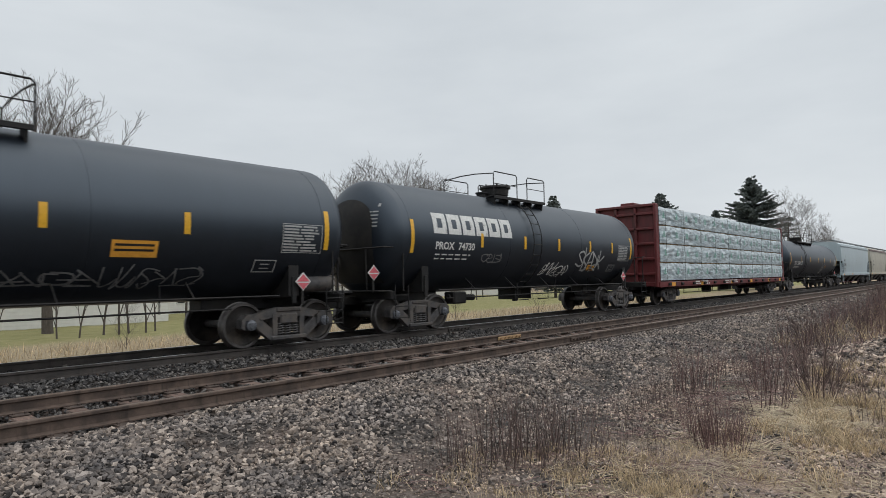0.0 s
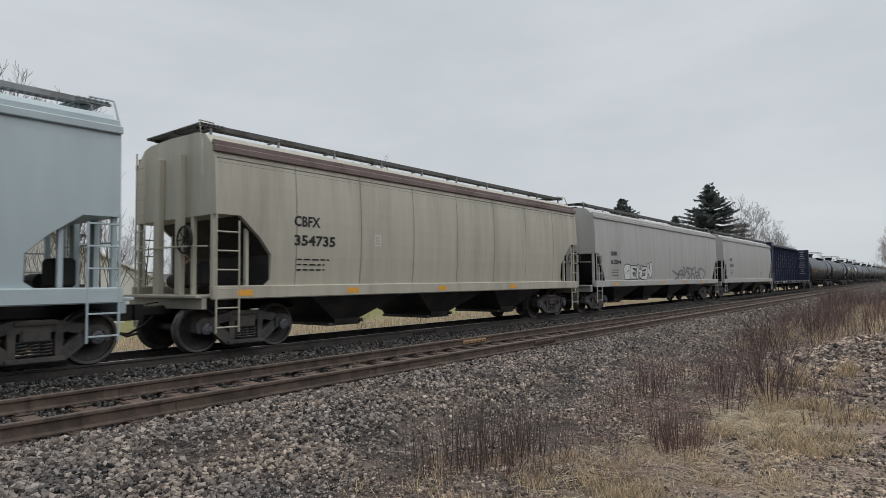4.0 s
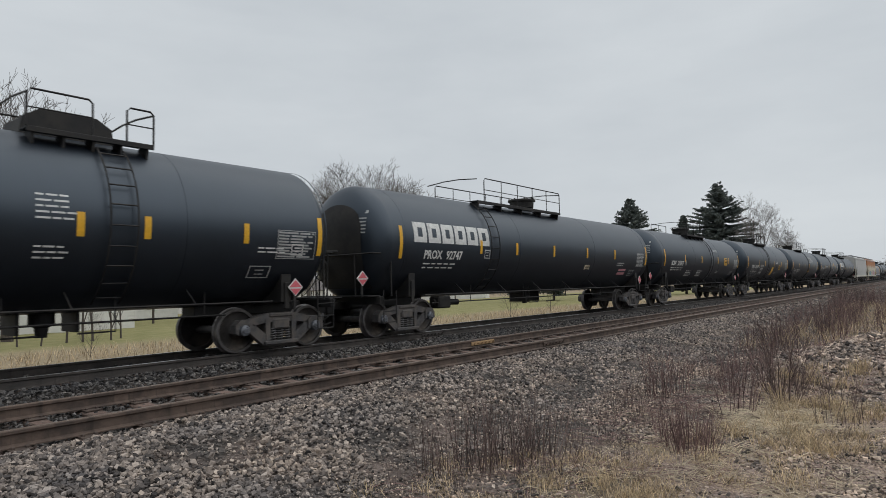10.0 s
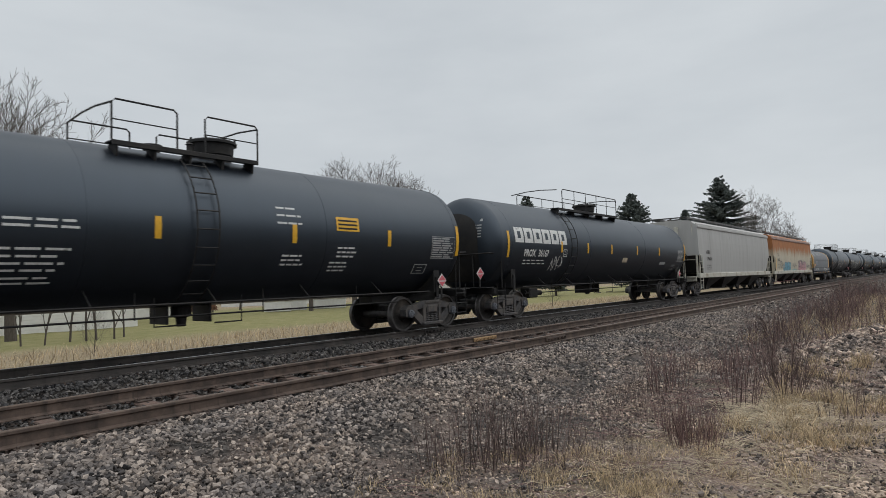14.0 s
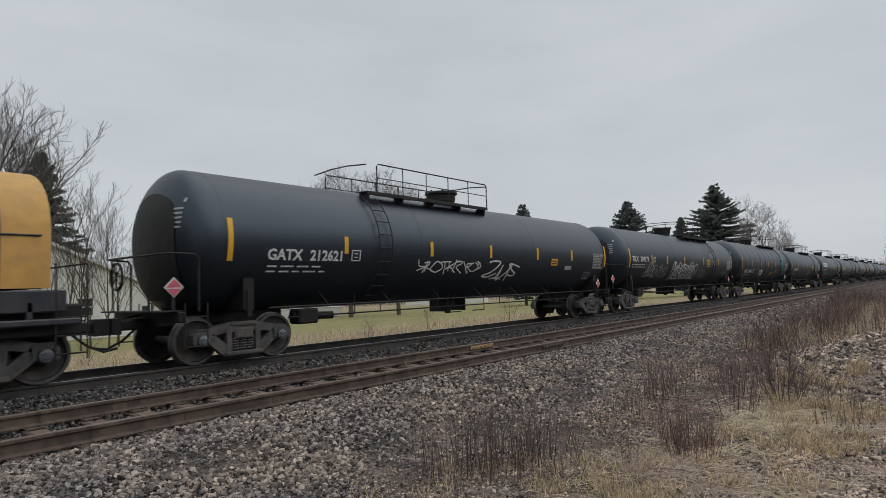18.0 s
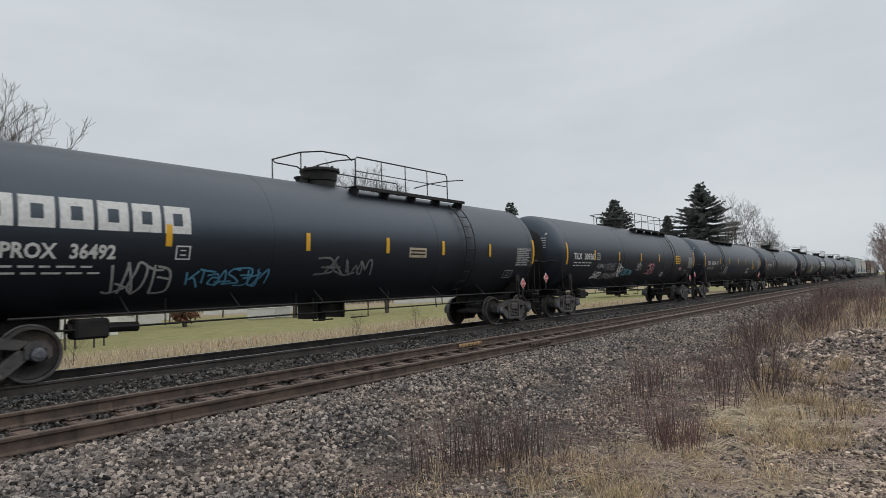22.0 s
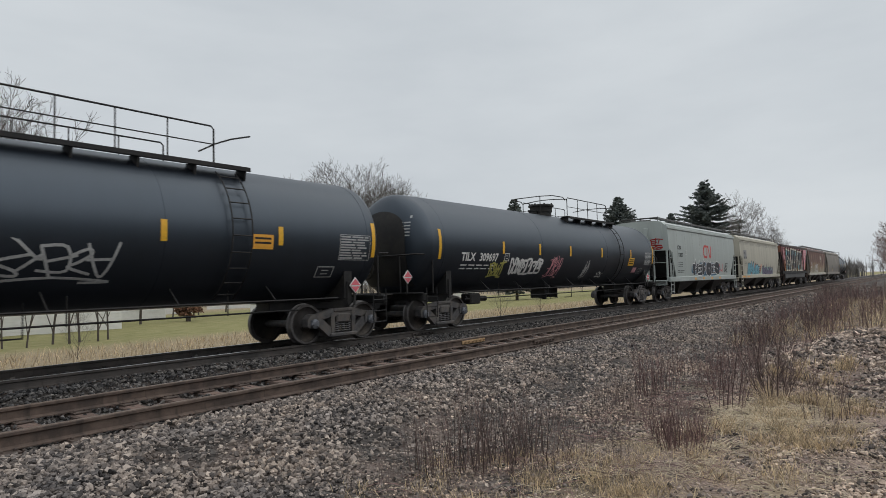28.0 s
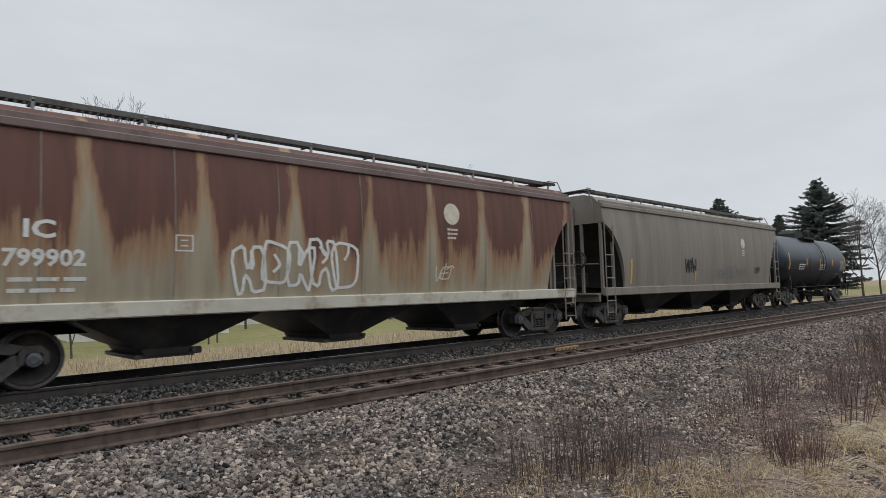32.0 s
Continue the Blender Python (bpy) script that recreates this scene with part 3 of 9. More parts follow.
def bolster_mesh():
    s = Shape()
    s.box(0, 0, 0.56, 0.42, 2.2, 0.22, 0.03)
    s.lathe([(0.66, 0.001), (0.66, 0.2), (0.78, 0.2), (0.78, 0.001)], "z", 16)
    for g in (-1, 1):
        s.box(0, g * 0.63, 0.70, 0.20, 0.20, 0.08, 0.01)
        s.box(g * 0.36, 0, 0.42, 0.10, 1.5, 0.12, 0.02)
    return s.mesh("bolster", M_TRUCK)


HALF_BASE = 0.889


ROLLING = []


def add_truck(car, x, x_world, name="truck"):
    """A four-wheel truck under its car: bolster with side frames, springs, wheels, axles and bearings."""
    base = part(name, shared("bolster", bolster_mesh), car, "grimy cast steel four-wheel truck", pose(x, 0, 0))
    for g in (-1, 1):
        part("side_frame", shared("side_frame", side_frame_mesh), base, "", pose(0, g * 0.99, 0))
        for sx in (-0.175, 0.0, 0.175):
            part("spring", shared("spring", spring_mesh), base, "", pose(sx, g * 0.99, 0))
        for e in (-HALF_BASE, HALF_BASE):
            wheel = part("wheel", shared("wheel", wheel_mesh), base, "", pose(e, g * 0.7525, 0.457, 0, 0, 0 if g < 0 else 180))
            cap = part("bearing", shared("bearing", bearing_mesh), base, "", pose(e, g * 1.03, 0.47, 0, 0, 0 if g < 0 else 180))
            if g < 0:
                ROLLING.append((wheel, x_world + e, e, -0.7525, 0.457))
                ROLLING.append((cap, x_world + e, e, -1.03, 0.47))
    for e in (-HALF_BASE, HALF_BASE):
        part("axle", shared("axle", axle_mesh), base, "", pose(e, 0, 0.457))
    return base


def coupler_mesh():
    s = Shape()
    s.box(0.35, 0, 0.82, 0.7, 0.16, 0.20, 0.03)
    s.prism([(0.62, -0.16), (0.90, -0.13), (0.95, 0.0), (0.86, 0.05), (0.82, 0.15), (0.66, 0.17)], "z", 0.66, 0.96)
    s.tube([(0.2, -0.25, 0.75), (0.45, -0.28, 0.52), (0.75, -0.26, 0.38), (1.0, -0.2, 0.42)], 0.025, 6)
    s.tube([(0.15, -0.9, 0.98), (0.18, -0.2, 0.98), (0.5, -0.1, 0.95)], 0.015, 5)
    return s.mesh("coupler", M_BLACKD)


def new_car(name, label, category, x_l, x_r, ends):
    """A car's base at its middle; returns it with half the distance between its trucks and its two half lengths over couplers."""
    mid, a = (x_l + x_r) / 2, (x_r - x_l) / 2
    car = new(name)
    car.empty_display_size = 0.5
    tagged(car, label, category, "cars of the freight train")
    add_truck(car, -a, x_l)
    add_truck(car, a, x_r)
    CARS.append((car, mid))
    car.matrix_basis = pose(mid, Y_FAR, 0)
    lo, hi = ends[0] - mid, ends[1] - mid
    part("coupler", shared("coupler", coupler_mesh), car, "", pose(lo + 0.88, 0, 0, 0, 0, 180))
    part("coupler", shared("coupler", coupler_mesh), car, "", pose(hi - 0.88, 0, 0))
    return car, a, lo, hi


CARS = []


# ---- markings, laid on a car's near side ----
class Side:
    """Maps (along, up) on the near side of a car to space: a round tank or a flat or bulging wall."""

    def __init__(self, radius=None, zc=0.0, y=-1.55, bulge=0.0, z0=1.2, z1=4.0):
        self.radius, self.zc, self.y, self.bulge, self.z0, self.z1 = radius, zc, y, bulge, z0, z1

    def at(self, x, z, off):
        if self.radius:
            a = (z - self.zc) / self.radius
            r = self.radius + off
            return (x, -r * math.cos(a), self.zc + r * math.sin(a))
        q = (z - self.z0) / (self.z1 - self.z0)
        return (x, self.y - off - self.bulge * 4 * q * (1 - q), z)

    def lay(self, name, verts, faces, material, off=0.006):
        """Cuts a flat sheet into low bands and lays it on the side."""
        bm = bmesh.new()
        vs = [bm.verts.new((p[0], p[1], 0)) for p in verts]
        for f in faces:
            try:
                bm.faces.new([vs[i] for i in f])
            except ValueError:
                pass
        if self.radius or self.bulge:
            zs = [p[1] for p in verts]
            z = math.floor(min(zs) / 0.12) * 0.12
            while z < max(zs):
                bmesh.ops.bisect_plane(bm, geom=bm.verts[:] + bm.edges[:] + bm.faces[:], plane_co=(0, z, 0), plane_no=(0, 1, 0))
                z += 0.12
        for v in bm.verts:
            v.co = self.at(v.co.x, v.co.y, off)
        me = bpy.data.meshes.new(name)
        bm.to_mesh(me)
        bm.free()
        me.materials.append(material)
        return me


def bars(rects):
    vs, fs = [], []
    for x0, z0, x1, z1 in rects:
        k = len(vs)
        vs += [(x0, z0), (x1, z0), (x1, z1), (x0, z1)]
        fs.append((k, k + 1, k + 2, k + 3))
    return vs, fs


FONT_CACHE = {}


def letters(text, size):
    """The flat outline mesh of a word in the built-in font: vertices, faces and width."""
    key = (text, size)
    if key not in FONT_CACHE:
        cu = bpy.data.curves.new("word", "FONT")
        cu.body, cu.size, cu.resolution_u, cu.fill_mode = text, size, 2, "FRONT"
        cu.offset = size * 0.03
        ob = bpy.data.objects.new("word", cu)
        scene.collection.objects.link(ob)
        me = bpy.data.meshes.new_from_object(ob.evaluated_get(bpy.context.evaluated_depsgraph_get()))
        vs = [(v.co.x, v.co.y) for v in me.vertices]
        fs = [tuple(p.vertices) for p in me.polygons]
        bpy.data.objects.remove(ob)
        bpy.data.meshes.remove(me)
        FONT_CACHE[key] = (vs, fs, max((p[0] for p in vs), default=0))
    return FONT_CACHE[key]


def mark_text(car, side, text, x, z, size, material=None, width=None):
    vs, fs, w = letters(text, size)
    k = (width / w) if width else 1.0
    me = side.lay("lettering", [(p[0] * k + x, p[1] + z) for p in vs], fs, material or M_WHITE)
    return part("lettering", me, car, "painted car number")


def mark_bars(car, side, rects, material=None, name="stencil", off=0.006):
    vs, fs = bars(rects)
    ob = part(name, side.lay(name, vs, fs, material or M_WHITE, off), car)
    return tagged(ob, kind="stuff") if len(rects) > 1 else ob


def stencil_rows(rng, x, z, w, rows, gap=0.09, h=0.035, words=3):
    """Unreadable small print as rows of plain bars."""
    out = []
    for i in range(rows):
        left = x
        end = x + w * rng.uniform(0.75, 1.0)
        while left < end - 0.05:
            n = min(end - left, w / words * rng.uniform(0.5, 1.1))
            out.append((left, z - i * gap, left + n, z - i * gap + h))
            left += n + w * 0.05
    return out


def mark_frame(car, side, x, z, w, h, t=0.02, material=None, inner=True):
    rects = [(x, z, x + w, z + t), (x, z + h - t, x + w, z + h), (x, z, x + t, z + h), (x + w - t, z, x + w, z + h)]
    if inner:
        rects += [(x + w * 0.3, z + h * 0.3, x + w * 0.7, z + h * 0.38), (x + w * 0.3, z + h * 0.62, x + w * 0.7, z + h * 0.7)]
    return mark_bars(car, side, rects, material)


def stroke_sheet(lines, width):
    """Ribbons along polylines, as flat quads."""
    vs, fs = [], []
    for pts in lines:
        for (x0, z0), (x1, z1) in zip(pts, pts[1:]):
            dx, dz = x1 - x0, z1 - z0
            n = math.hypot(dx, dz) or 1.0
            ox, oz = -dz / n * width / 2, dx / n * width / 2
            ex, ez = dx / n * width * 0.3, dz / n * width * 0.3
            k = len(vs)
            vs += [(x0 - ex + ox, z0 - ez + oz), (x0 - ex - ox, z0 - ez - oz), (x1 + ex - ox, z1 + ez - oz), (x1 + ex + ox, z1 + ez + oz)]
            fs.append((k, k + 1, k + 2, k + 3))
    return vs, fs


STROKES = (
    ((0.9, 0.85, 0.35, 1.0, 0.05, 0.72, 0.5, 0.5, 0.95, 0.28, 0.55, 0.0, 0.0, 0.15),),
    ((0.15, 0.0, 0.1, 1.0), (0.1, 0.95, 0.75, 1.0, 0.85, 0.7, 0.2, 0.5, 0.95, 0.0)),
    ((0.95, 0.95, 0.1, 0.9, 0.05, 0.1, 1.0, 0.02), (0.05, 0.5, 0.8, 0.55)),
    ((0.0, 0.0, 0.45, 1.05, 0.6, 0.9, 0.85, -0.05), (0.05, 0.32, 0.95, 0.42)),
    ((0.5, 1.0, 0.02, 0.75, 0.05, 0.2, 0.5, 0.0, 0.95, 0.25, 0.9, 0.8, 0.5, 1.0),),
    ((0.05, 1.0, 0.12, 0.0), (0.95, 1.0, 0.15, 0.45, 0.5, 0.35, 1.05, -0.05)),
    ((0.0, 0.0, 0.1, 0.95, 0.2, 1.0, 0.75, 0.05, 0.85, 0.0, 0.95, 1.0),),
    ((0.0, 0.9, 0.5, 1.0, 1.05, 0.92), (0.55, 0.98, 0.45, 0.0)),
    ((0.0, 1.0, 0.2, 0.05, 0.3, 0.0, 0.5, 0.6, 0.75, 0.0, 0.85, 0.08, 1.0, 1.05),),
    ((0.0, 0.95, 0.45, 0.5, 0.95, 1.0), (0.48, 0.52, 0.35, -0.08, 0.05, -0.1)),
)


def curved(pts, n=4):
    """Points of a smooth curve through a line of points."""
    out, p = [], [pts[0], *pts, pts[-1]]
    for a, b, c, d in zip(p, p[1:], p[2:], p[3:]):
        for i in range(n):
            t = i / n
            out.append(tuple(0.5 * (2 * b[k] + (c[k] - a[k]) * t + (2 * a[k] - 5 * b[k] + 4 * c[k] - d[k]) * t * t + (3 * b[k] - a[k] - 3 * c[k] + d[k]) * t ** 3) for k in (0, 1)))
    return out + [pts[-1]]


def scribble(rng, x, z, w, h, glyphs):
    """Crowded, slanting, looping strokes in the rhythm of a sprayed tag."""
    lines, gw = [], w / glyphs
    lean, rise = rng.uniform(-0.05, 0.22) * h, rng.uniform(-0.1, 0.12) * h
    for i in range(glyphs):
        hh, up = h * rng.uniform(0.72, 1.0), h * rng.uniform(0.0, 0.12) + rise * i / glyphs
        flip, drop = rng.random() < 0.5, rng.random() < 0.4
        for stroke in rng.choice(STROKES):
            pts = []
            for a, b in zip(stroke[::2], stroke[1::2]):
                a, b = (1 - a if flip else a) + rng.uniform(-0.2, 0.2), (1 - b if drop else b) + rng.uniform(-0.16, 0.16)
                pts.append((x + gw * (i - 0.2 + a * 1.45) + lean * (b - 0.5), z + up + hh * b * 0.95))
            lines.append(curved(pts))
    k = rng.random()
    if k < 0.35:
        lines.append(curved([(x - w * 0.03, z - h * 0.1), (x + w * 0.5, z + h * 0.02), (x + w * 1.03, z - h * 0.13), (x + w * 0.75, z - h * 0.16)]))
    elif k < 0.6:
        lines.append(curved([(x + w * 0.98, z + h * 0.1), (x + w * 1.1, z + h * 0.5), (x + w * 1.02, z + h * 0.9), (x + w * 1.08, z + h * 0.75)]))
    return lines


def tag(car, side, rng, x, z, w, h, glyphs, material, width=0.05, name="graffiti_tag", off=0.008):
    vs, fs = stroke_sheet(scribble(rng, x, z, w, h, glyphs), width)
    vs = [(p[0], min(max(p[1], z - h * 0.2), z + h * 1.1)) for p in vs]
    ob = part(name, side.lay(name, vs, fs, material, off), car)
    return ob


def blob(rng, x, z, w, h, n=18, rough=0.18):
    pts = []
    for k in range(n):
        a = 2 * math.pi * k / n
        r = 1 + rng.uniform(-rough, rough)
        c, s = math.cos(a), math.sin(a)
        sq = max(abs(c), abs(s)) ** -0.55
        pts.append((x + w / 2 * (1 + c * r * sq * 0.82), z + h / 2 * (1 + s * r * sq * 0.82)))
    return pts


def filled(car, side, polys, material, name, off=0.008):
    vs, fs = [], []
    for p in polys:
        k = len(vs)
        vs += p
        fs.append(tuple(range(k, k + len(p))))
    ob = part(name, side.lay(name, vs, fs, material, off), car)
    return tagged(ob, kind="stuff") if len(polys) > 1 else ob


# ---- tank cars ----
def shell_mesh(lo, hi, r, zc, rings=()):
    """The tank: a long cylinder with dished heads and, on some, narrow jacket bands."""
    head = 0.62
    prof = []
    for k in range(13):
        a = math.pi / 2 * (1 - k / 12)
        prof.append((lo + head * (1 - math.sin(a)), max(0.002, r * math.cos(a))))
    for x in sorted(rings):
        prof += [(x - 0.05, r), (x - 0.03, r + 0.012), (x + 0.03, r + 0.012), (x + 0.05, r)]
    for k in range(13):
        a = math.pi / 2 * k / 12
        prof.append((hi - head + head * math.sin(a), max(0.002, r * math.cos(a))))
    s = Shape().lathe(prof, "x", 64, at=(0, 0, zc))
    return s.mesh("tank_shell", M_BLACK, True, 25)


def head_shield_mesh(r, zc):
    """A grimy arched plate over the lower middle of a tank head, at the origin of x, facing -x."""
    head = 0.62
    vs, fs = [], []
    cols, rows_ = 14, 14
    for j in range(rows_ + 1):
        for i in range(cols + 1):
            u = -0.82 + 1.64 * i / cols
            top = 0.22 * r + math.sqrt(max(0.0, 1 - (u / 0.82) ** 2)) * 0.42 * r
            z = -0.80 * r + (top + 0.80 * r) * j / rows_
            y = u * 0.72 * r
            q = min(0.97, (y * y + z * z) / (r * r))
            vs.append((head * (1 - math.sqrt(1 - q)) - 0.02, y, z + zc))
    for j in range(rows_):
        for i in range(cols):
            k = j * (cols + 1) + i
            fs.append((k, k + 1, k + cols + 2, k + cols + 1))
    return raw_mesh("head_shield", vs, fs, M_BLACKD, True)


def ladder_mesh(pts_fn, n, half, r=0.016):
    """Two stiles and n rungs along a line given by pts_fn(0..1)."""
    s = Shape()
    line = [Vector(pts_fn(k / 20)) for k in range(21)]
    for g in (-1, 1):
        s.tube([(p.x + g * half, p.y, p.z) for p in line], r, 5)
    for k in range(n):
        p = Vector(pts_fn((k + 0.5) / n))
        s.tube([(p.x - half, p.y, p.z), (p.x + half, p.y, p.z)], r * 0.9, 5)
    return s


def tank_car(spec):
    """A black tank car. spec: see CONSIST."""
    x_l, x_r, ends = spec["x"]
    r, zc = spec.get("r", 1.47), spec.get("zc", 2.43)
    rng = random.Random(spec["seed"])
    car, a, lo, hi = new_car("tank_car", spec["label"], "tank car", x_l, x_r, ends)
    t_lo, t_hi = lo + 0.42, hi - spec.get("tail", 0.42)
    s_lo, s_hi = t_lo + spec.get("front", 0.0), t_hi - spec.get("short", 0.27)
    rings = spec.get("rings", ())
    part("tank_shell", shell_mesh(s_lo, s_hi, r, zc, [t_lo + (t_hi - t_lo) * q for q in rings]), car)
    sh = shared(("shield", r, zc), lambda: head_shield_mesh(r, zc))
    part("head_shield", sh, car, "", pose(s_lo, 0, 0))
    part("head_shield", sh, car, "", pose(s_hi, 0, 0, 0, 0, 180))
    side = Side(r + (0.013 if rings else 0.0), zc)
    # seams of the shell plates
    for q in spec.get("seams", (0.06, 0.36, 0.66, 0.94)):
        x = t_lo + (t_hi - t_lo) * q
        part("weld_seam", shared(("seam", r, zc), lambda: Shape().lathe([(-0.012, r - 0.004), (-0.008, r + 0.005), (0.008, r + 0.005), (0.012, r - 0.004)], "x", 48, at=(0, 0, zc)).mesh("weld_seam", M_BLACK, True)), car, "", pose(x, 0, 0))
    # sills, cradles, end frames
    for g, end in ((-1, lo), (1, hi)):
        x = g * a
        s = Shape()
        n0, n1 = sorted((x - g * 1.5, end - g * 0.72))
        s.box((n0 + n1) / 2, 0, 0.88, n1 - n0, 0.52, 0.26, 0.02)
        s.box(end - g * 0.78, 0, 0.95, 0.14, 2.7, 0.20, 0.02)
        part("stub_sill", s.mesh("stub_sill", M_BLACKD), car)
        s = Shape()
        zz = zc - math.sqrt(r * r - 0.95 ** 2)
        for q in (-1, 1):
            s.prism([(q * 0.25, 0.95), (q * 1.25, 1.02), (q * 1.25, zc - math.sqrt(r * r - 1.25 ** 2) + 0.03), (q * 0.95, zz + 0.05), (q * 0.25, zc - r + 0.05)], "x", x - 0.12, x + 0.12)
            s.box(x, q * 1.27, 1.15, 0.11, 0.04, 0.55, 0.01)
        part("body_bolster", s.mesh("body_bolster", M_BLACKD), car)
        s = Shape()
        px = end - g * 0.62
        s.box(px, 0, 1.06, 0.42, 2.5, 0.03, 0.01)
        part("end_platform", s.mesh("end_platform", M_BLACKD), car)
        s = Shape()
        for q in (-1, 1):
            s.tube([(px - g * 0.45, q * 1.38, 1.05), (px - g * 0.45, q * 1.38, 2.02), (px - g * 0.38, q * 1.36, 2.1), (px + g * 0.05, q * 1.25, 2.12), (px + g * 0.2, q * 0.9, 2.1)], 0.022, 6)
        s.tube([(px + g * 0.2, -0.9, 2.1), (px + g * 0.22, 0, 2.1), (px + g * 0.2, 0.9, 2.1)], 0.022, 6)
        for q in (-0.75, 0.75):
            s.tube([(px + g * 0.2, q, 2.1), (px + g * 0.17, q, 1.05)], 0.02, 6)
        part("end_handrail", s.mesh("end_handrail", M_BLACKD, True), car)
        for q in (-1, 1):
            s = Shape()
            for k in range(3):
                s.tube([(px - g * 0.62, q * 1.38, 0.95 - 0.27 * k), (px - g * 0.18, q * 1.38, 0.95 - 0.27 * k)], 0.014, 5)
            for e in (0.62, 0.18):
                s.tube([(px - g * e, q * 1.38, 1.2), (px - g * e, q * 1.38, 0.38)], 0.014, 5)
            part("sill_step", s.mesh("sill_step", M_BLACKD, True), car)
    # small print on the head that faces the way of travel
    vs, fs = [], []
    for x0, z0, x1, z1 in [(-1.02, 3.12, -0.42, 3.20)] + stencil_rows(rng, -1.0, 2.98, 0.5, 5, 0.09, 0.035, 2):
        k = len(vs)
        for y, z in ((x0, z0), (x1, z0), (x1, z1), (x0, z1)):
            q = min(0.99, (y * y + (z - zc) ** 2) / (r * r))
            vs.append((s_lo + 0.62 * (1 - math.sqrt(1 - q)) - 0.012, y, z))
        fs.append((k, k + 1, k + 2, k + 3))
    part("stencil", raw_mesh("stencil", vs, fs, M_DIMW), car)
    # air tank and brake gear by one end
    be = 1
    if spec.get("reservoir"):
        s = Shape().lathe([(-0.42, 0.002), (-0.42, 0.12), (-0.36, 0.19), (0.36, 0.19), (0.42, 0.12), (0.42, 0.002)], "x", 20, at=(a + 0.75, -0.95, 1.28))
        part("air_reservoir", s.mesh("air_reservoir", M_TRUCK, True), car)
    s = Shape()
    s.box(-be * (a - 1.75), -0.75, 0.80, 0.55, 0.4, 0.34, 0.04)
    s.tube([(-be * (a - 1.4), -0.75, 0.82), (-be * (a - 2.6), -0.7, 0.78)], 0.09, 10)
    part("brake_cylinder", s.mesh("brake_cylinder", M_BLACKD, True), car)
    s = Shape().lathe([(-0.02, 0.27), (0.02, 0.29), (0.02, 0.25), (-0.02, 0.25), (-0.02, 0.27)], "x", 20)
    for k in range(4):
        c, d = math.cos(k * math.pi / 4) * 0.26, math.sin(k * math.pi / 4) * 0.26
        s.tube([(0, -c, -d), (0, c, d)], 0.012, 5)
    part("brake_wheel", s.mesh("brake_wheel", M_BLACKD, True), car, "", pose(lo + 0.4, 0.5, 1.75))
    # long safety rails and pipes under the tank
    for q in (-1, 1):
        s = Shape().tube([(-a + 0.4, q * 1.34, 1.04), (a - 0.4, q * 1.34, 1.04)], 0.021, 6)
        n = int(2 * a / 1.9)
        for k in range(1, n):
            x = -a + 2 * a * k / n
            s.tube([(x, q * 1.34, 1.04), (x, q * 0.98, zc - math.sqrt(r * r - 0.98 ** 2) + 0.02)], 0.016, 5)
        part("safety_rail", s.mesh("safety_rail", M_BLACKD, True), car)
    s = Shape()
    z_low = 0.80
    s.tube([(-a + 1.2, -0.9, z_low), (a - 1.2, -0.9, z_low)], 0.02, 6)
    for k in range(1, 5):
        x = -a + 2 * a * k / 5
        s.tube([(x, -0.9, z_low - 0.03), (x, -0.9, zc - math.sqrt(r * r - 0.81) + 0.02)], 0.014, 5)
    part("brake_pipe", s.mesh("brake_pipe", M_BLACKD, True), car)
    part("bottom_outlet", shared(("outlet", zc, r), lambda: Shape().lathe([(0.55, 0.002), (0.55, 0.09), (0.72, 0.11), (0.76, 0.2), (zc - r + 0.03, 0.2)], "z", 16).mesh("bottom_outlet", M_BLACKD)), car)
    for q in (-1, 1):
        part("skid_plate", shared("skid", lambda: Shape().box(0, 0, 0.82, 0.05, 0.7, 0.4, 0.01).mesh("skid_plate", M_BLACKD)), car, "", pose(q * 0.45, 0, 0))
        part("outlet_pipe", Shape().tube([(q * 0.9, -0.75, zc - r + 0.25), (q * 0.9, -0.75, 0.62), (q * 0.3, -0.75, 0.62)], 0.018, 5).mesh("outlet_pipe", M_BLACKD), car)
    # top platform, ladder, dome
    c = t_lo + (t_hi - t_lo) * spec.get("dome", 0.5)
    p0, p1 = c + spec.get("plat", (-1.6, 1.6))[0], c + spec.get("plat", (-1.6, 1.6))[1]
    zt = zc + r
    for q in (-1, 1):
        s = Shape()
        zp = zc + math.sqrt(r * r - 0.72 ** 2) + 0.10
        s.box((p0 + p1) / 2, q * 0.86, zp, p1 - p0, 0.34, 0.035, 0.008)
        s.box((p0 + p1) / 2, q * 1.02, zp - 0.03, p1 - p0, 0.03, 0.09, 0.006)
        for k in range(5):
            x = p0 + 0.1 + (p1 - p0 - 0.2) * k / 4
            s.prism([(q * 0.65, zp - 0.02), (q * 1.0, zp - 0.02), (q * 0.95, zc + math.sqrt(r * r - 0.95 ** 2) - 0.02), (q * 0.65, zc + math.sqrt(r * r - 0.65 ** 2) - 0.03)], "x", x - 0.02, x + 0.02)
        part("top_platform", s.mesh("top_platform", M_BLACKD), car)
    zp = zc + math.sqrt(r * r - 0.72 ** 2) + 0.12
    lad = spec.get("ladder", 0.0)
    xl = c + lad
    s = Shape()
    hr = spec.get("rail_h", 0.72)
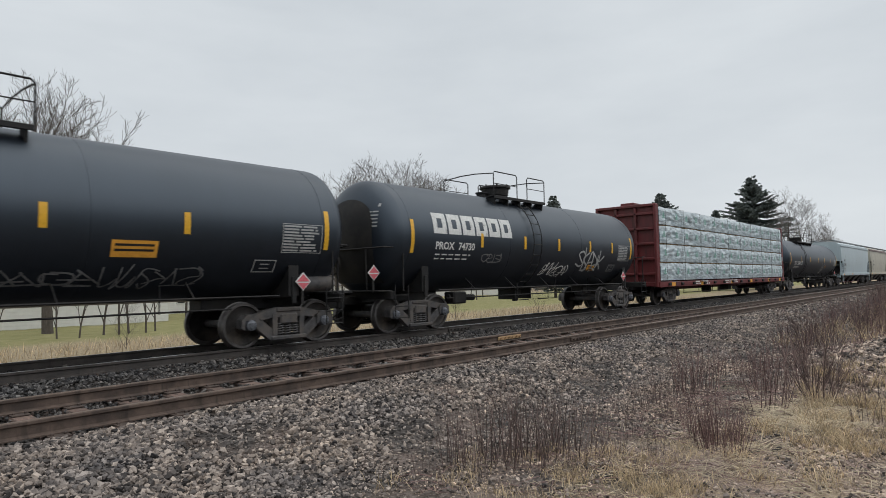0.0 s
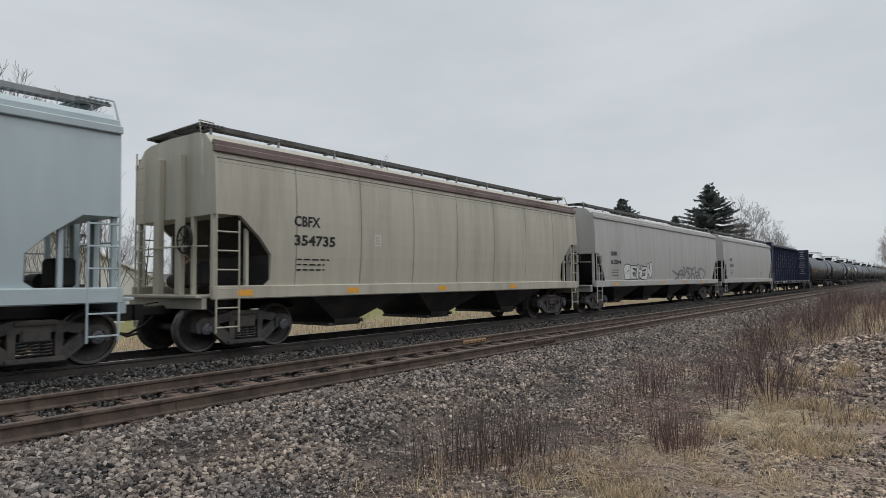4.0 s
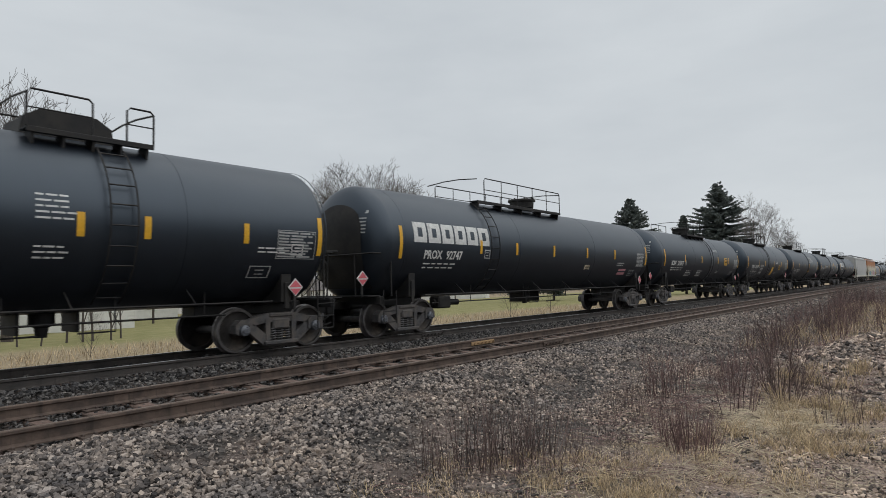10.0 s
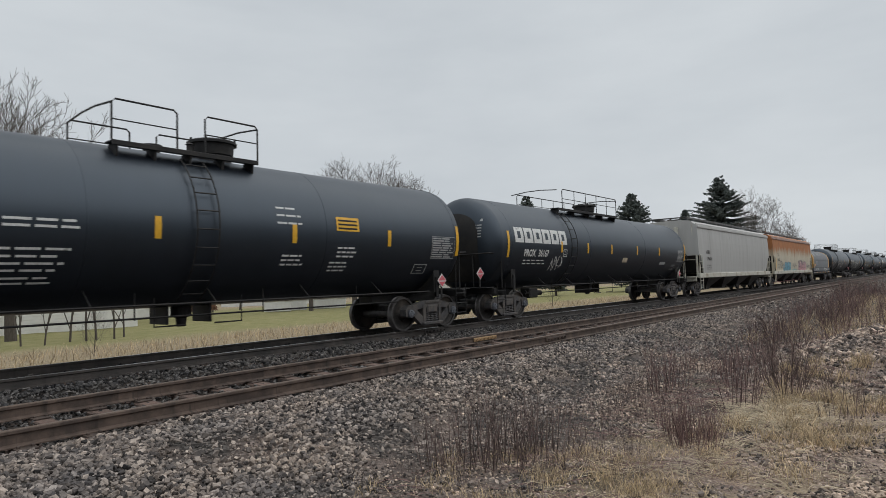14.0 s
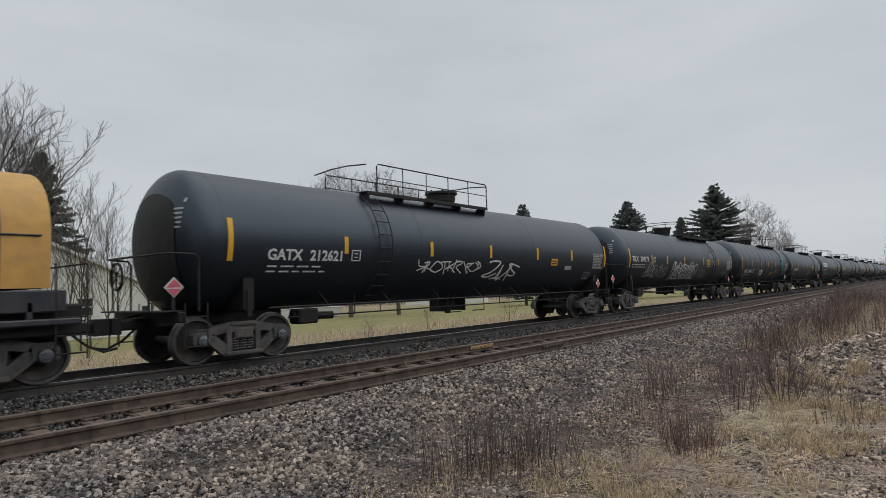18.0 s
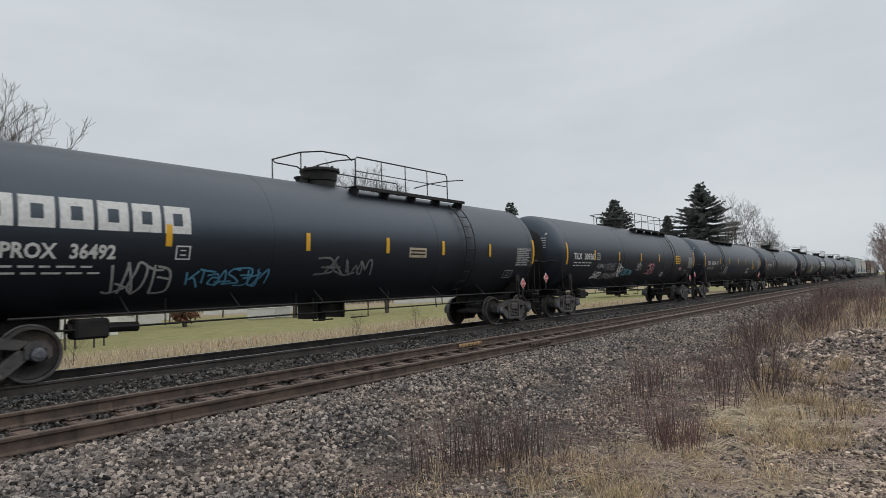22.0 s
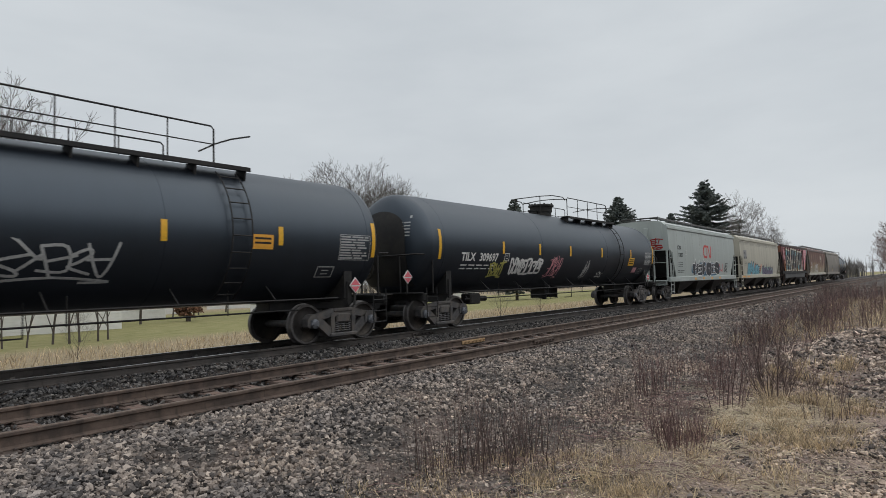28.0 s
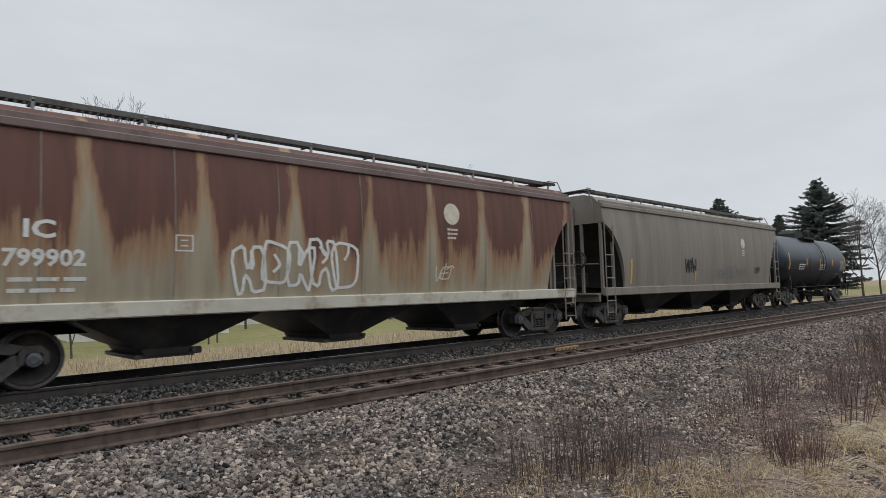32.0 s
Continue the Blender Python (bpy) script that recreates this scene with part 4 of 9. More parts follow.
    for q in (-1, 1):
        y = q * 1.0
        gap0, gap1 = (xl - 0.28, xl + 0.28)
        for b0, b1 in ((p0, gap0), (gap1, p1)):
            if b1 - b0 < 0.35:
                continue
            s.tube([(b0, y, zp), (b0, y, zp + hr - 0.06), (b0 + 0.06, y, zp + hr), (b1 - 0.06, y, zp + hr), (b1, y, zp + hr - 0.06), (b1, y, zp)], 0.018, 6)
            m_ = max(1, int((b1 - b0) / 0.9))
            for k in range(1, m_):
                x = b0 + (b1 - b0) * k / m_
                s.tube([(x, y, zp), (x, y, zp + hr)], 0.014, 5)
            s.tube([(b0, y, zp + hr * 0.5), (b1, y, zp + hr * 0.5)], 0.013, 5)
    for x in (p0, p1):
        s.tube([(x, -1.0, zp + hr - 0.06), (x, -0.3, zp + hr), (x, 0.3, zp + hr), (x, 1.0, zp + hr - 0.06)], 0.018, 6)
    part("top_handrail", s.mesh("top_handrail", M_BLACKD, True), car)
    if "loop" in spec:
        # a railed loop round the dome beside the platform
        x = c + spec["loop"]
        s = Shape()
        zl = zp + hr
        s.tube([(p0 - 0.06, -0.95, zl - 0.1), (p0 - 0.25, -0.95, zl), (x + 0.35, -0.9, zl), (x, -0.55, zl - 0.02), (x, 0.55, zl - 0.02), (x + 0.35, 0.9, zl), (p0 - 0.25, 0.95, zl), (p0 - 0.06, 0.95, zl - 0.1)], 0.018, 6)
        for y in (-0.55, 0.55):
            s.tube([(x, y, zl - 0.02), (x, y, zc + math.sqrt(r * r - 0.3) - 0.02)], 0.016, 5)
        part("dome_rail", s.mesh("dome_rail", M_BLACKD, True), car)
    kind = spec.get("dome_kind", "can")
    dx = c + spec.get("dome_dx", 0.9)
    if kind == "can":
        s = Shape().lathe([(zt - 0.08, 0.40), (zt + 0.10, 0.40), (zt + 0.12, 0.43), (zt + 0.34, 0.45), (zt + 0.35, 0.51), (zt + 0.40, 0.51), (zt + 0.43, 0.46), (zt + 0.44, 0.002)], "z", 28, at=(dx, 0, 0))
        for k in range(8):
            s.lathe([(zt + 0.40, 0.03), (zt + 0.46, 0.03), (zt + 0.46, 0.002)], "z", 6, at=(dx + 0.47 * math.cos(k * 0.785), 0.47 * math.sin(k * 0.785), 0))
    else:
        s = Shape()
        s.prism([(-0.75, zt - 0.1), (0.75, zt - 0.1), (0.70, zt + 0.22), (0.45, zt + 0.38), (-0.45, zt + 0.38), (-0.70, zt + 0.22)], "y", -0.45, 0.45)
        s.v = [(p[0] + dx, p[1], p[2]) for p in s.v]
    part("manway_dome", s.mesh("manway_dome", M_BLACKD, True, 30), car)
    s = Shape().lathe([(zt - 0.05, 0.16), (zt + 0.14, 0.16), (zt + 0.15, 0.2), (zt + 0.19, 0.2), (zt + 0.2, 0.002)], "z", 16, at=(c - 0.5, 0.1, 0))
    part("valve_cover", s.mesh("valve_cover", M_BLACKD, True), car)
    s = Shape().lathe([(zt - 0.05, 0.07), (zt + 0.24, 0.07), (zt + 0.25, 0.1), (zt + 0.3, 0.002)], "z", 10, at=(c + 0.15, -0.2, 0))
    part("relief_valve", s.mesh("relief_valve", M_BLACKD, True), car)
    for q in (-1, 1):
        def line(u, q=q):
            ang = math.radians(52) - u * math.radians(52 + 58)
            return (xl, q * (r + 0.09) * math.cos(ang), zc + (r + 0.09) * math.sin(ang))
        part("ladder", ladder_mesh(line, 9, 0.22).mesh("ladder", M_BLACKD, True), car)
    # reflective strips
    strip = spec.get("strip", M_YELLOW)
    xs = [q - 0.5 for q in spec.get("strips", [0.225, 0.37, 0.51, 0.655, 0.795])]
    ln = t_hi - t_lo
    strips = [(s_lo + 0.86, 1.98, 2.82)] + [(t_lo + ln * (q + 0.5), 2.19, 2.58) for q in xs] + [(t_hi - 0.92, 1.98, 2.82)]
    for x, z0, z1 in strips:
        if abs(x + 0.05 - xl) < 0.3:
            x = xl + 0.36
        mark_bars(car, side, [(x, z0, x + 0.115, z1)], strip, "reflective_strip", 0.007)
    for t in spec.get("marks", ()):
        t(car, side, rng, t_lo, t_hi)
    # consolidated stencil and small panels that every car bears
    xe = t_hi - 1.92
    mark_bars(car, side, stencil_rows(rng, xe, 2.43, 0.90, 9, 0.062, 0.036, 2), M_DIMW)
    mark_frame(car, side, xe - 0.03, 1.90, 0.97, 0.60, 0.014, M_DIMW, False)
    mark_frame(car, side, t_hi - 2.5, 1.45, 0.50, 0.29, 0.024, M_DIMW)
    px_ = spec.get("panel")
    if px_:
        x, z, w, h = px_
        pm = mark_bars(car, side, [(t_lo + ln * x, z, t_lo + ln * x + w, z + h)], spec.get("panel_mat", M_ORANGE), "warning_panel", 0.006)
        mark_bars(car, side, [(t_lo + ln * x + 0.05, z + h - 0.1 - k * 0.09, t_lo + ln * x + w - 0.06, z + h - 0.06 - k * 0.09) for k in range(int(h / 0.1))], M_BLACKD, "stencil", 0.009)
    # placards in their holders
    for x, y, z in ((t_hi - 1.4, -1.36, 1.32), (s_lo + 0.02, -1.02, 1.5)):
        s = Shape()
        s.box(0, 0, 0, 0.27, 0.012, 0.27, 0.003, pose(0, 0, 0, 0, 45, 0))
        pl = part("placard", s.mesh("placard", M_WHITE), car, "white and red diamond placard", pose(x, y, z))
        s = Shape()
        s.prism([(-0.155, 0.0), (0, 0.155), (0.155, 0.0)], "y", -0.012, -0.008)
        s.prism([(-0.14, -0.03), (0, -0.165), (0.14, -0.03)], "y", -0.012, -0.008)
        part("placard_face", s.mesh("placard_face", spec.get("placard_mat", M_PINK)), pl)
        s = Shape()
        s.box(0, 0.03, -0.25, 0.06, 0.03, 0.45, 0.005)
        part("placard_post", s.mesh("placard_post", M_BLACKD), pl)
    return car


def number(text, x, z, size=0.34, width=None, lines=2, lw=None, material=None):
    """A car number at a share of the tank's length, with its rows of small print."""
    def put(car, side, rng, lo, hi):
        w = width or len(text) * size * 0.62
        x0 = lo + (hi - lo) * x
        words = text.split()
        spans = [letters(word, size)[2] for word in words]
        gap = size * 0.62
        k = w / (sum(spans) + gap * (len(words) - 1))
        at = x0
        for word, span in zip(words, spans):
            mark_text(car, side, word, at, z, size, material or M_WHITE, span * k)
            at += (span + gap) * k
        if lines:
            mark_bars(car, side, stencil_rows(rng, x0 + 0.03, z - 0.16, (lw or w) * 0.95, lines, 0.115, 0.036, 6), material or M_WHITE)
    return put


def boxed(x, z, w=0.28, h=0.26):
    return lambda car, side, rng, lo, hi: mark_frame(car, side, lo + (hi - lo) * x, z, w, h, 0.025)


def rows_at(x, z, w, n, gap=0.1, h=0.04, material=None):
    return lambda car, side, rng, lo, hi: mark_bars(car, side, stencil_rows(rng, lo + (hi - lo) * x, z, w, n, gap, h, 3), material or M_WHITE)


def patch(x, z, w, h, material, name="panel"):
    return lambda car, side, rng, lo, hi: mark_bars(car, side, [(lo + (hi - lo) * x, z, lo + (hi - lo) * x + w, z + h)], material, name)


def sprayed(x, z, w, h, glyphs, material, width=0.05):
    return lambda car, side, rng, lo, hi: tag(car, side, rng, lo + (hi - lo) * x, z, w, h, glyphs, material, width)


def emblem(x, z, w, h):
    """A maker's name as six plain white blocks with dark slots."""
    def put(car, side, rng, lo, hi):
        x0, n = lo + (hi - lo) * x, 6
        g = w / n
        rects = []
        for i in range(n):
            u0, u1, t = x0 + i * g, x0 + (i + 1) * g - g * 0.12, h * 0.27
            rects += [(u0, z, u0 + g * 0.28, z + h), (u1 - g * 0.28, z, u1, z + h), (u0 + g * 0.28, z + h - t, u1 - g * 0.28, z + h), (u0 + g * 0.28, z, u1 - g * 0.28, z + t)]
        vs, fs = bars(rects)
        part("emblem", side.lay("emblem", vs, fs, M_WHITE, 0.006), car, "white block emblem")
    return put


# ---- covered hoppers ----
def hopper_car(spec):
    """A covered hopper: body with cut lower corners, side sill, roof with walkways, bays, end cages."""
    x_l, x_r, ends = spec["x"]
    rng = random.Random(spec["seed"])
    car, a, lo, hi = new_car("hopper_car", spec["label"], "hopper car", x_l, x_r, ends)
    paint, dark = spec["paint"], spec.get("bay_mat", M_BAY)
    b0, b1 = lo + 0.85, hi - 0.85
    z_sill, z_top, hw, bulge = spec.get("z_sill", 1.30), spec.get("z_top", 3.92), 1.53, spec.get("bulge", 0.05)
    cut_x, cut_z = spec.get("cut", (1.1, 2.45))
    roof = z_top + spec.get("rise", 0.40)
    # body: a strip of the side outline, bulged, closed by end sheets, slopes and roof
    flat_x = spec.get("flat", 0.32)
    if spec.get("notch"):
        levels = [(z_sill + (cut_z - z_sill) * u, cut_x * q) for u, q in ((0, 0.9), (0.08, 1.0), (0.45, 1.0), (0.7, 0.78), (1.0, 0.42))]
    elif spec.get("curve"):
        levels = [(z_sill + (cut_z - z_sill) * k / 10, flat_x + (cut_x - flat_x) * (1 - (k / 10) ** 2) ** 0.7) for k in range(11)]
    else:
        levels = [(z_sill + (cut_z - z_sill) * k / 4, cut_x + (flat_x - cut_x) * k / 4) for k in range(5)]
    slope = list(levels)
    levels += [(cut_z + 0.001 + (z_top - cut_z) * k / 4, 0.0) for k in range(5)]
    n = len(levels) - 1

    def yy(z):
        q = (z - z_sill) / (z_top - z_sill)
        return hw + bulge * 4 * q * (1 - q)

    vs, fs = [], []
    ring = [(-yy(z), z, q) for z, q in levels] + [(-hw * 0.80, roof - 0.10, 0), (-hw * 0.62, roof - 0.03, 0), (0, roof, 0), (hw * 0.62, roof - 0.03, 0), (hw * 0.80, roof - 0.10, 0)]
    ring += [(yy(z), z, q) for z, q in levels[::-1]]
    for g, e in ((-1, b0), (1, b1)):
        for y, z, q in ring:
            vs.append((e - g * q, y, z))
    m_ = len(ring)
    for k in range(m_):
        fs.append((k, (k + 1) % m_, m_ + (k + 1) % m_, m_ + k))
    for base in (0, m_):
        for k in range(n):
            fs.append((base + k, base + k + 1, base + m_ - 2 - k, base + m_ - 1 - k))
        fs.append(tuple(base + k for k in range(n, m_ - n)))
    s = Shape().add(vs, fs)
    part("body", s.mesh("body", paint, False), car)
    # top chords and side sills
    for q in (-1, 1):
        s = Shape()
        s.box((b0 + b1) / 2, q * (hw + 0.02), z_top - 0.02, b1 - b0 + 0.04, 0.09, 0.13, 0.015)
        s.box((b0 + b1) / 2, q * (hw - 0.06), z_top + 0.10, b1 - b0, 0.06, 0.12, 0.01)
        part("top_chord", s.mesh("top_chord", spec.get("chord", paint)), car)
        s = Shape()
        s.box((b0 + b1) / 2, q * (hw + 0.03), z_sill - 0.13, b1 - b0 + 0.1, 0.12, 0.26, 0.02)
        part("side_sill", s.mesh("side_sill", spec.get("sill", paint)), car)
        if "skirt" in spec:
            s = Shape().box(0, q * (hw - 0.02), z_sill - 0.26 - spec["skirt"] / 2, b1 - b0 - 2 * cut_x + 0.5, 0.1, spec["skirt"], 0.02)
            part("side_skirt", s.mesh("side_skirt", M_BAY), car, "", pose((b0 + b1) / 2, 0, 0))
    # outside posts
    posts = spec.get("posts", 0)
    if posts:
        pm = shared(("post", z_sill, z_top), lambda: Shape().box(0, 0, (z_sill + z_top) / 2, 0.10, 0.10, z_top - z_sill - 0.1, 0.02).mesh("side_post", paint))
        for k in range(posts):
            x = b0 + cut_x + 0.1 + (b1 - b0 - 2 * cut_x - 0.2) * k / (posts - 1)
            for q in (-1, 1):
                part("side_post", pm, car, "", pose(x, q * (hw + bulge * 0.5 - 0.012), 0))
    else:
        for k in range(1, spec.get("seams", 8)):
            x = b0 + (b1 - b0) * k / spec.get("seams", 8)
            z0 = z_sill if b0 + cut_x < x < b1 - cut_x else cut_z
            sheet = Side(None, 0, -hw, bulge, z_sill, z_top)
            vs, fs = bars([(x - 0.009, z0, x + 0.009, z_top - 0.1)])
            part("weld_seam", sheet.lay("weld_seam", vs, fs, M_SEAM, 0.006), car)
    for k in range(spec.get("grooves", 0)):
        for q in (-1, 1):
            rib = Shape().box((b0 + b1) / 2, q * (hw + 0.012), z_top - 0.19 - 0.085 * k, b1 - b0 - 0.1, 0.035, 0.022, 0.004)
            part("side_rib", rib.mesh("side_rib", M_SEAM), car)
    # roof walkways with their brackets
    for q in (-1, 1):
        s = Shape()
        y = q * 0.98
        zr = spec.get("z_walk", 4.46)
        s.box((b0 + b1) / 2, y, zr - 0.02, b1 - b0 - 0.2, 0.03, 0.10, 0.006)
        s.box((b0 + b1) / 2, y - q * 0.34, zr, b1 - b0 - 0.2, 0.03, 0.05, 0.006)
        k = b0 + 0.15
        while k < b1 - 0.15:
            s.box(k, y - q * 0.17, zr + 0.005, 0.07, 0.34, 0.025, 0.004)
            k += 0.115
        part("roof_walkway", s.mesh("roof_walkway", spec.get("walk", M_GALV)), car)
        nb = 10
        for k in range(nb):
            x = b0 + 0.25 + (b1 - b0 - 0.5) * k / (nb - 1)
            bm_ = shared(("bracket", roof, zr, q), lambda: Shape().box(0, q * 0.98, (roof + zr) / 2 - 0.06, 0.05, 0.04, zr - roof + 0.12, 0.006).box(0, q * 0.8, zr - 0.04, 0.05, 0.4, 0.04, 0.006).mesh("walkway_bracket", spec.get("walk", M_GALV)))
            part("walkway_bracket", bm_, car, "", pose(x, 0, 0))
    s = Shape()
    s.box((b0 + b1) / 2, 0, roof + 0.05, b1 - b0 - 1.2, 0.62, 0.10, 0.03)
    for k in range(8):
        x = b0 + 0.9 + (b1 - b0 - 1.8) * k / 7
        s.box(x, 0, roof + 0.11, 0.12, 0.75, 0.05, 0.01)
    part("roof_hatch", s.mesh("roof_hatch", spec.get("walk", M_GALV)), car)
    # bays under the floor
    nb = spec.get("bays", 3)
    w0, w1 = b0 + cut_x + 0.35 + spec.get("bay_in", 0.5), b1 - cut_x - 0.35 - spec.get("bay_in", 0.5)
    bw = (w1 - w0) / nb
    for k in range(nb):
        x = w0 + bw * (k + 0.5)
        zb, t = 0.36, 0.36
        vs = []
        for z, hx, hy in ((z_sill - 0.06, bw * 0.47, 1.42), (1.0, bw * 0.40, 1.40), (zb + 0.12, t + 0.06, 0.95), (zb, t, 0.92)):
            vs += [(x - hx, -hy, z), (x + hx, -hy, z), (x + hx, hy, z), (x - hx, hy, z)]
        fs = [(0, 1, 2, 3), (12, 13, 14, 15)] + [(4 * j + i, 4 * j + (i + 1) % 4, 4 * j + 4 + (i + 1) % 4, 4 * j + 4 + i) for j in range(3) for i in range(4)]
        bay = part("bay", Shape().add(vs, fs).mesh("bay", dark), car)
        s = Shape()
        s.box(x, 0, zb - 0.01, 1.0, 1.75, 0.07, 0.01)
        s.box(x + 0.55, -0.6, zb + 0.02, 0.35, 0.12, 0.12, 0.02)
        s.tube([(x + 0.45, -1.0, zb + 0.06), (x + 0.45, 1.0, zb + 0.06)], 0.04, 8)
        part("outlet_gate", s.mesh("outlet_gate", spec.get("gate", M_TRUCK)), bay)
    # centre sill
    for g, e in ((-1, lo), (1, hi)):
        n0, n1 = sorted((e - g * 0.7, e - g * 4.0))
        part("centre_sill", shared("hopper_sill", lambda: Shape().box(0, 0, 0.93, 3.3, 0.45, 0.3, 0.02).mesh("centre_sill", M_BLACKD)), car, "", pose((n0 + n1) / 2, 0, 0))
    # ends: platform, posts, ladders, grab irons
    for g, e in ((-1, b0), (1, b1)):
        s = Shape()
        s.box(e - g * 0.15, 0, 1.10, 0.9, 2.9, 0.06, 0.01)
        s.box(e + g * 0.12, 0, 0.98, 0.1, 2.9, 0.24, 0.01)
        part("end_sill", s.mesh("end_sill", spec.get("cage", paint)), car)
        cage = spec.get("cage", paint)
        pm = shared(("end_post", cage.name, cut_z), lambda: Shape().box(0, 0, (1.1 + cut_z) / 2, 0.09, 0.09, cut_z - 1.1, 0.01).mesh("end_post", cage))
        for y in (-1.45, -0.75, 0.75, 1.45):
            part("end_post", pm, car, "", pose(e - g * 0.05, y, 0))
        pm = shared(("corner_post", cage.name, cut_z), lambda: Shape().box(0, 0, (1.1 + cut_z) / 2 - 0.1, 0.08, 0.08, cut_z - 1.35, 0.01).mesh("corner_post", cage))
        for y in (-1.42, 1.42):
            part("corner_post", pm, car, "", pose(e - g * cut_x * 0.62, y, 0))
        # a near-black sheet over the end slope paints in the shade there
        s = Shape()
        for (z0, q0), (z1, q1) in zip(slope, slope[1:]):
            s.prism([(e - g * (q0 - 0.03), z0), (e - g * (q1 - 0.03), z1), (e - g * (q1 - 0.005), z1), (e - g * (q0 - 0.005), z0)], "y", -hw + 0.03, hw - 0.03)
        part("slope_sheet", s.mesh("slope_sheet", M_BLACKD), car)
        for y in (-0.42, 0.42):
            part("end_stake", shared(("end_stake", cage.name, z_top), lambda: Shape().box(0, 0, (1.1 + z_top) / 2, 0.12, 0.2, z_top - 1.1, 0.015).mesh("end_stake", cage)), car, "", pose(e + g * 0.055, y, 0))
        zr = spec.get("z_walk", 4.46)
        steel = spec.get("walk", M_GALV)
        bearer = shared(("bearer", steel.name), lambda: Shape().box(0, 0, -0.02, 0.55, 0.05, 0.05, 0.005).mesh("bearer", steel))
        slat = shared(("walk_slat", steel.name), lambda: Shape().box(0, 0, 0.01, 0.06, 2.1, 0.03, 0.005).mesh("slat", steel))
        deck = part("end_walkway", bearer, car, "", pose(e - g * 0.22, 0, zr))
        for y in (-1.0, 1.0):
            part("bearer", bearer, deck, "", pose(0, y, 0))
        for k in range(6):
            part("slat", slat, deck, "", pose(g * (0.2 - 0.09 * k), 0, 0))
        for q in (-1, 1):
            s = Shape()
            y = q * (hw + 0.08)
            xa, xb = e - g * 0.02, e - g * 0.50
            for k in range(6):
                z = 0.52 + k * 0.36
                s.tube([(xa, y, z), (xb, y, z)], 0.016, 5)
            s.tube([(xa, y, 0.42), (xa, y, cut_z + 0.05)], 0.02, 5)
            s.tube([(xb, y, 0.42), (xb, y, cut_z - 0.1)], 0.02, 5)
            part("side_ladder", s.mesh("side_ladder", spec.get("cage", paint), True), car)
        s = Shape()
        for g2 in (-0.2, 0.2):
            s.tube([(e + g * 0.1, 1.15 + g2, 1.3), (e + g * 0.1, 1.15 + g2, z_top + 0.25)], 0.018, 5)
        for k in range(8):
            s.tube([(e + g * 0.1, 0.95, 1.45 + 0.34 * k), (e + g * 0.1, 1.35, 1.45 + 0.34 * k)], 0.015, 5)
        part("end_ladder", s.mesh("end_ladder", spec.get("cage", paint), True), car)
        s = Shape()
        part("grab_iron", Shape().tube([(e + g * 0.1, -1.3, z_top - 0.5), (e + g * 0.1, -1.28, z_top + 0.1), (e + g * 0.06, -1.1, zr + 0.04), (e - g * 0.3, -1.0, zr + 0.06)], 0.018, 5).mesh("grab_iron", cage, True), car)
        s.tube([(e + g * 0.05, -1.4, 2.05), (e + g * 0.14, -0.6, 2.07), (e + g * 0.14, 0.6, 2.07), (e + g * 0.05, 1.4, 2.05)], 0.018, 5)
        part("grab_iron", s.mesh("grab_iron", spec.get("cage", paint), True), car)
        part("brake_gear", shared("brake_box", lambda: Shape().box(0, -0.3, 1.55, 0.35, 0.6, 0.5, 0.05).mesh("brake_gear", M_BLACKD)), car, "", pose(e - g * 0.45, 0, 0))
        s = Shape().lathe([(-0.3, 0.002), (-0.3, 0.15), (0.3, 0.15), (0.3, 0.002)], "y", 14, at=(e - g * 0.5, 0.6, 1.4))
        part("air_reservoir", s.mesh("air_reservoir", M_BLACKD), car)
    s = Shape().lathe([(-0.02, 0.27), (0.02, 0.29), (0.02, 0.25), (-0.02, 0.25), (-0.02, 0.27)], "x", 20)
    for k in range(4):
        c, d = math.cos(k * math.pi / 4) * 0.26, math.sin(k * math.pi / 4) * 0.26
        s.tube([(0, -c, -d), (0, c, d)], 0.012, 5)
    part("brake_wheel", s.mesh("brake_wheel", M_BLACKD, True), car, "", pose(b0 - 0.12, -0.7, 2.2))
    side = Side(None, 0, -hw, bulge, z_sill, z_top)
    sill = Side(None, 0, -(hw + 0.09), 0.0, 0.8, 1.5)
    for x in spec.get("sill_strips", (0.10, 0.42, 0.62, 0.8)):
        x0 = b0 + (b1 - b0) * x
        mark_bars(car, sill, [(x0, z_sill - 0.2, x0 + spec.get("strip_w", 0.35), z_sill - 0.08)], M_ORANGE, "reflective_strip", 0.004)
    for t in spec.get("marks", ()):
        t(car, side, rng, b0, b1)
    if "end_mat" in spec:
        for g, e in ((-1, b0), (1, b1)):
            y1, z1 = hw * 0.97, z_top - 0.02
            n0, n1 = sorted((e + g * 0.004, e + g * 0.022))
            s = Shape().prism([(-y1, cut_z + 0.03), (y1, cut_z + 0.03), (y1, z1), (hw * 0.77, roof - 0.12), (hw * 0.6, roof - 0.05), (-hw * 0.6, roof - 0.05), (-hw * 0.77, roof - 0.12), (-y1, z1)], "x", n0, n1)
            part("end_sheet", s.mesh("end_sheet", spec["end_mat"]), car)
    if "end_tag" in spec:
        vs, fs = stroke_sheet(scribble(rng, -1.2, 3.0, 1.1, 0.3, 4) + scribble(rng, -1.25, 2.78, 1.2, 0.22, 4), 0.05)
        part("graffiti_tag", raw_mesh("graffiti_tag", [(b0 - 0.012, p[0], p[1]) for p in vs], fs, spec["end_tag"]), car)
    return car


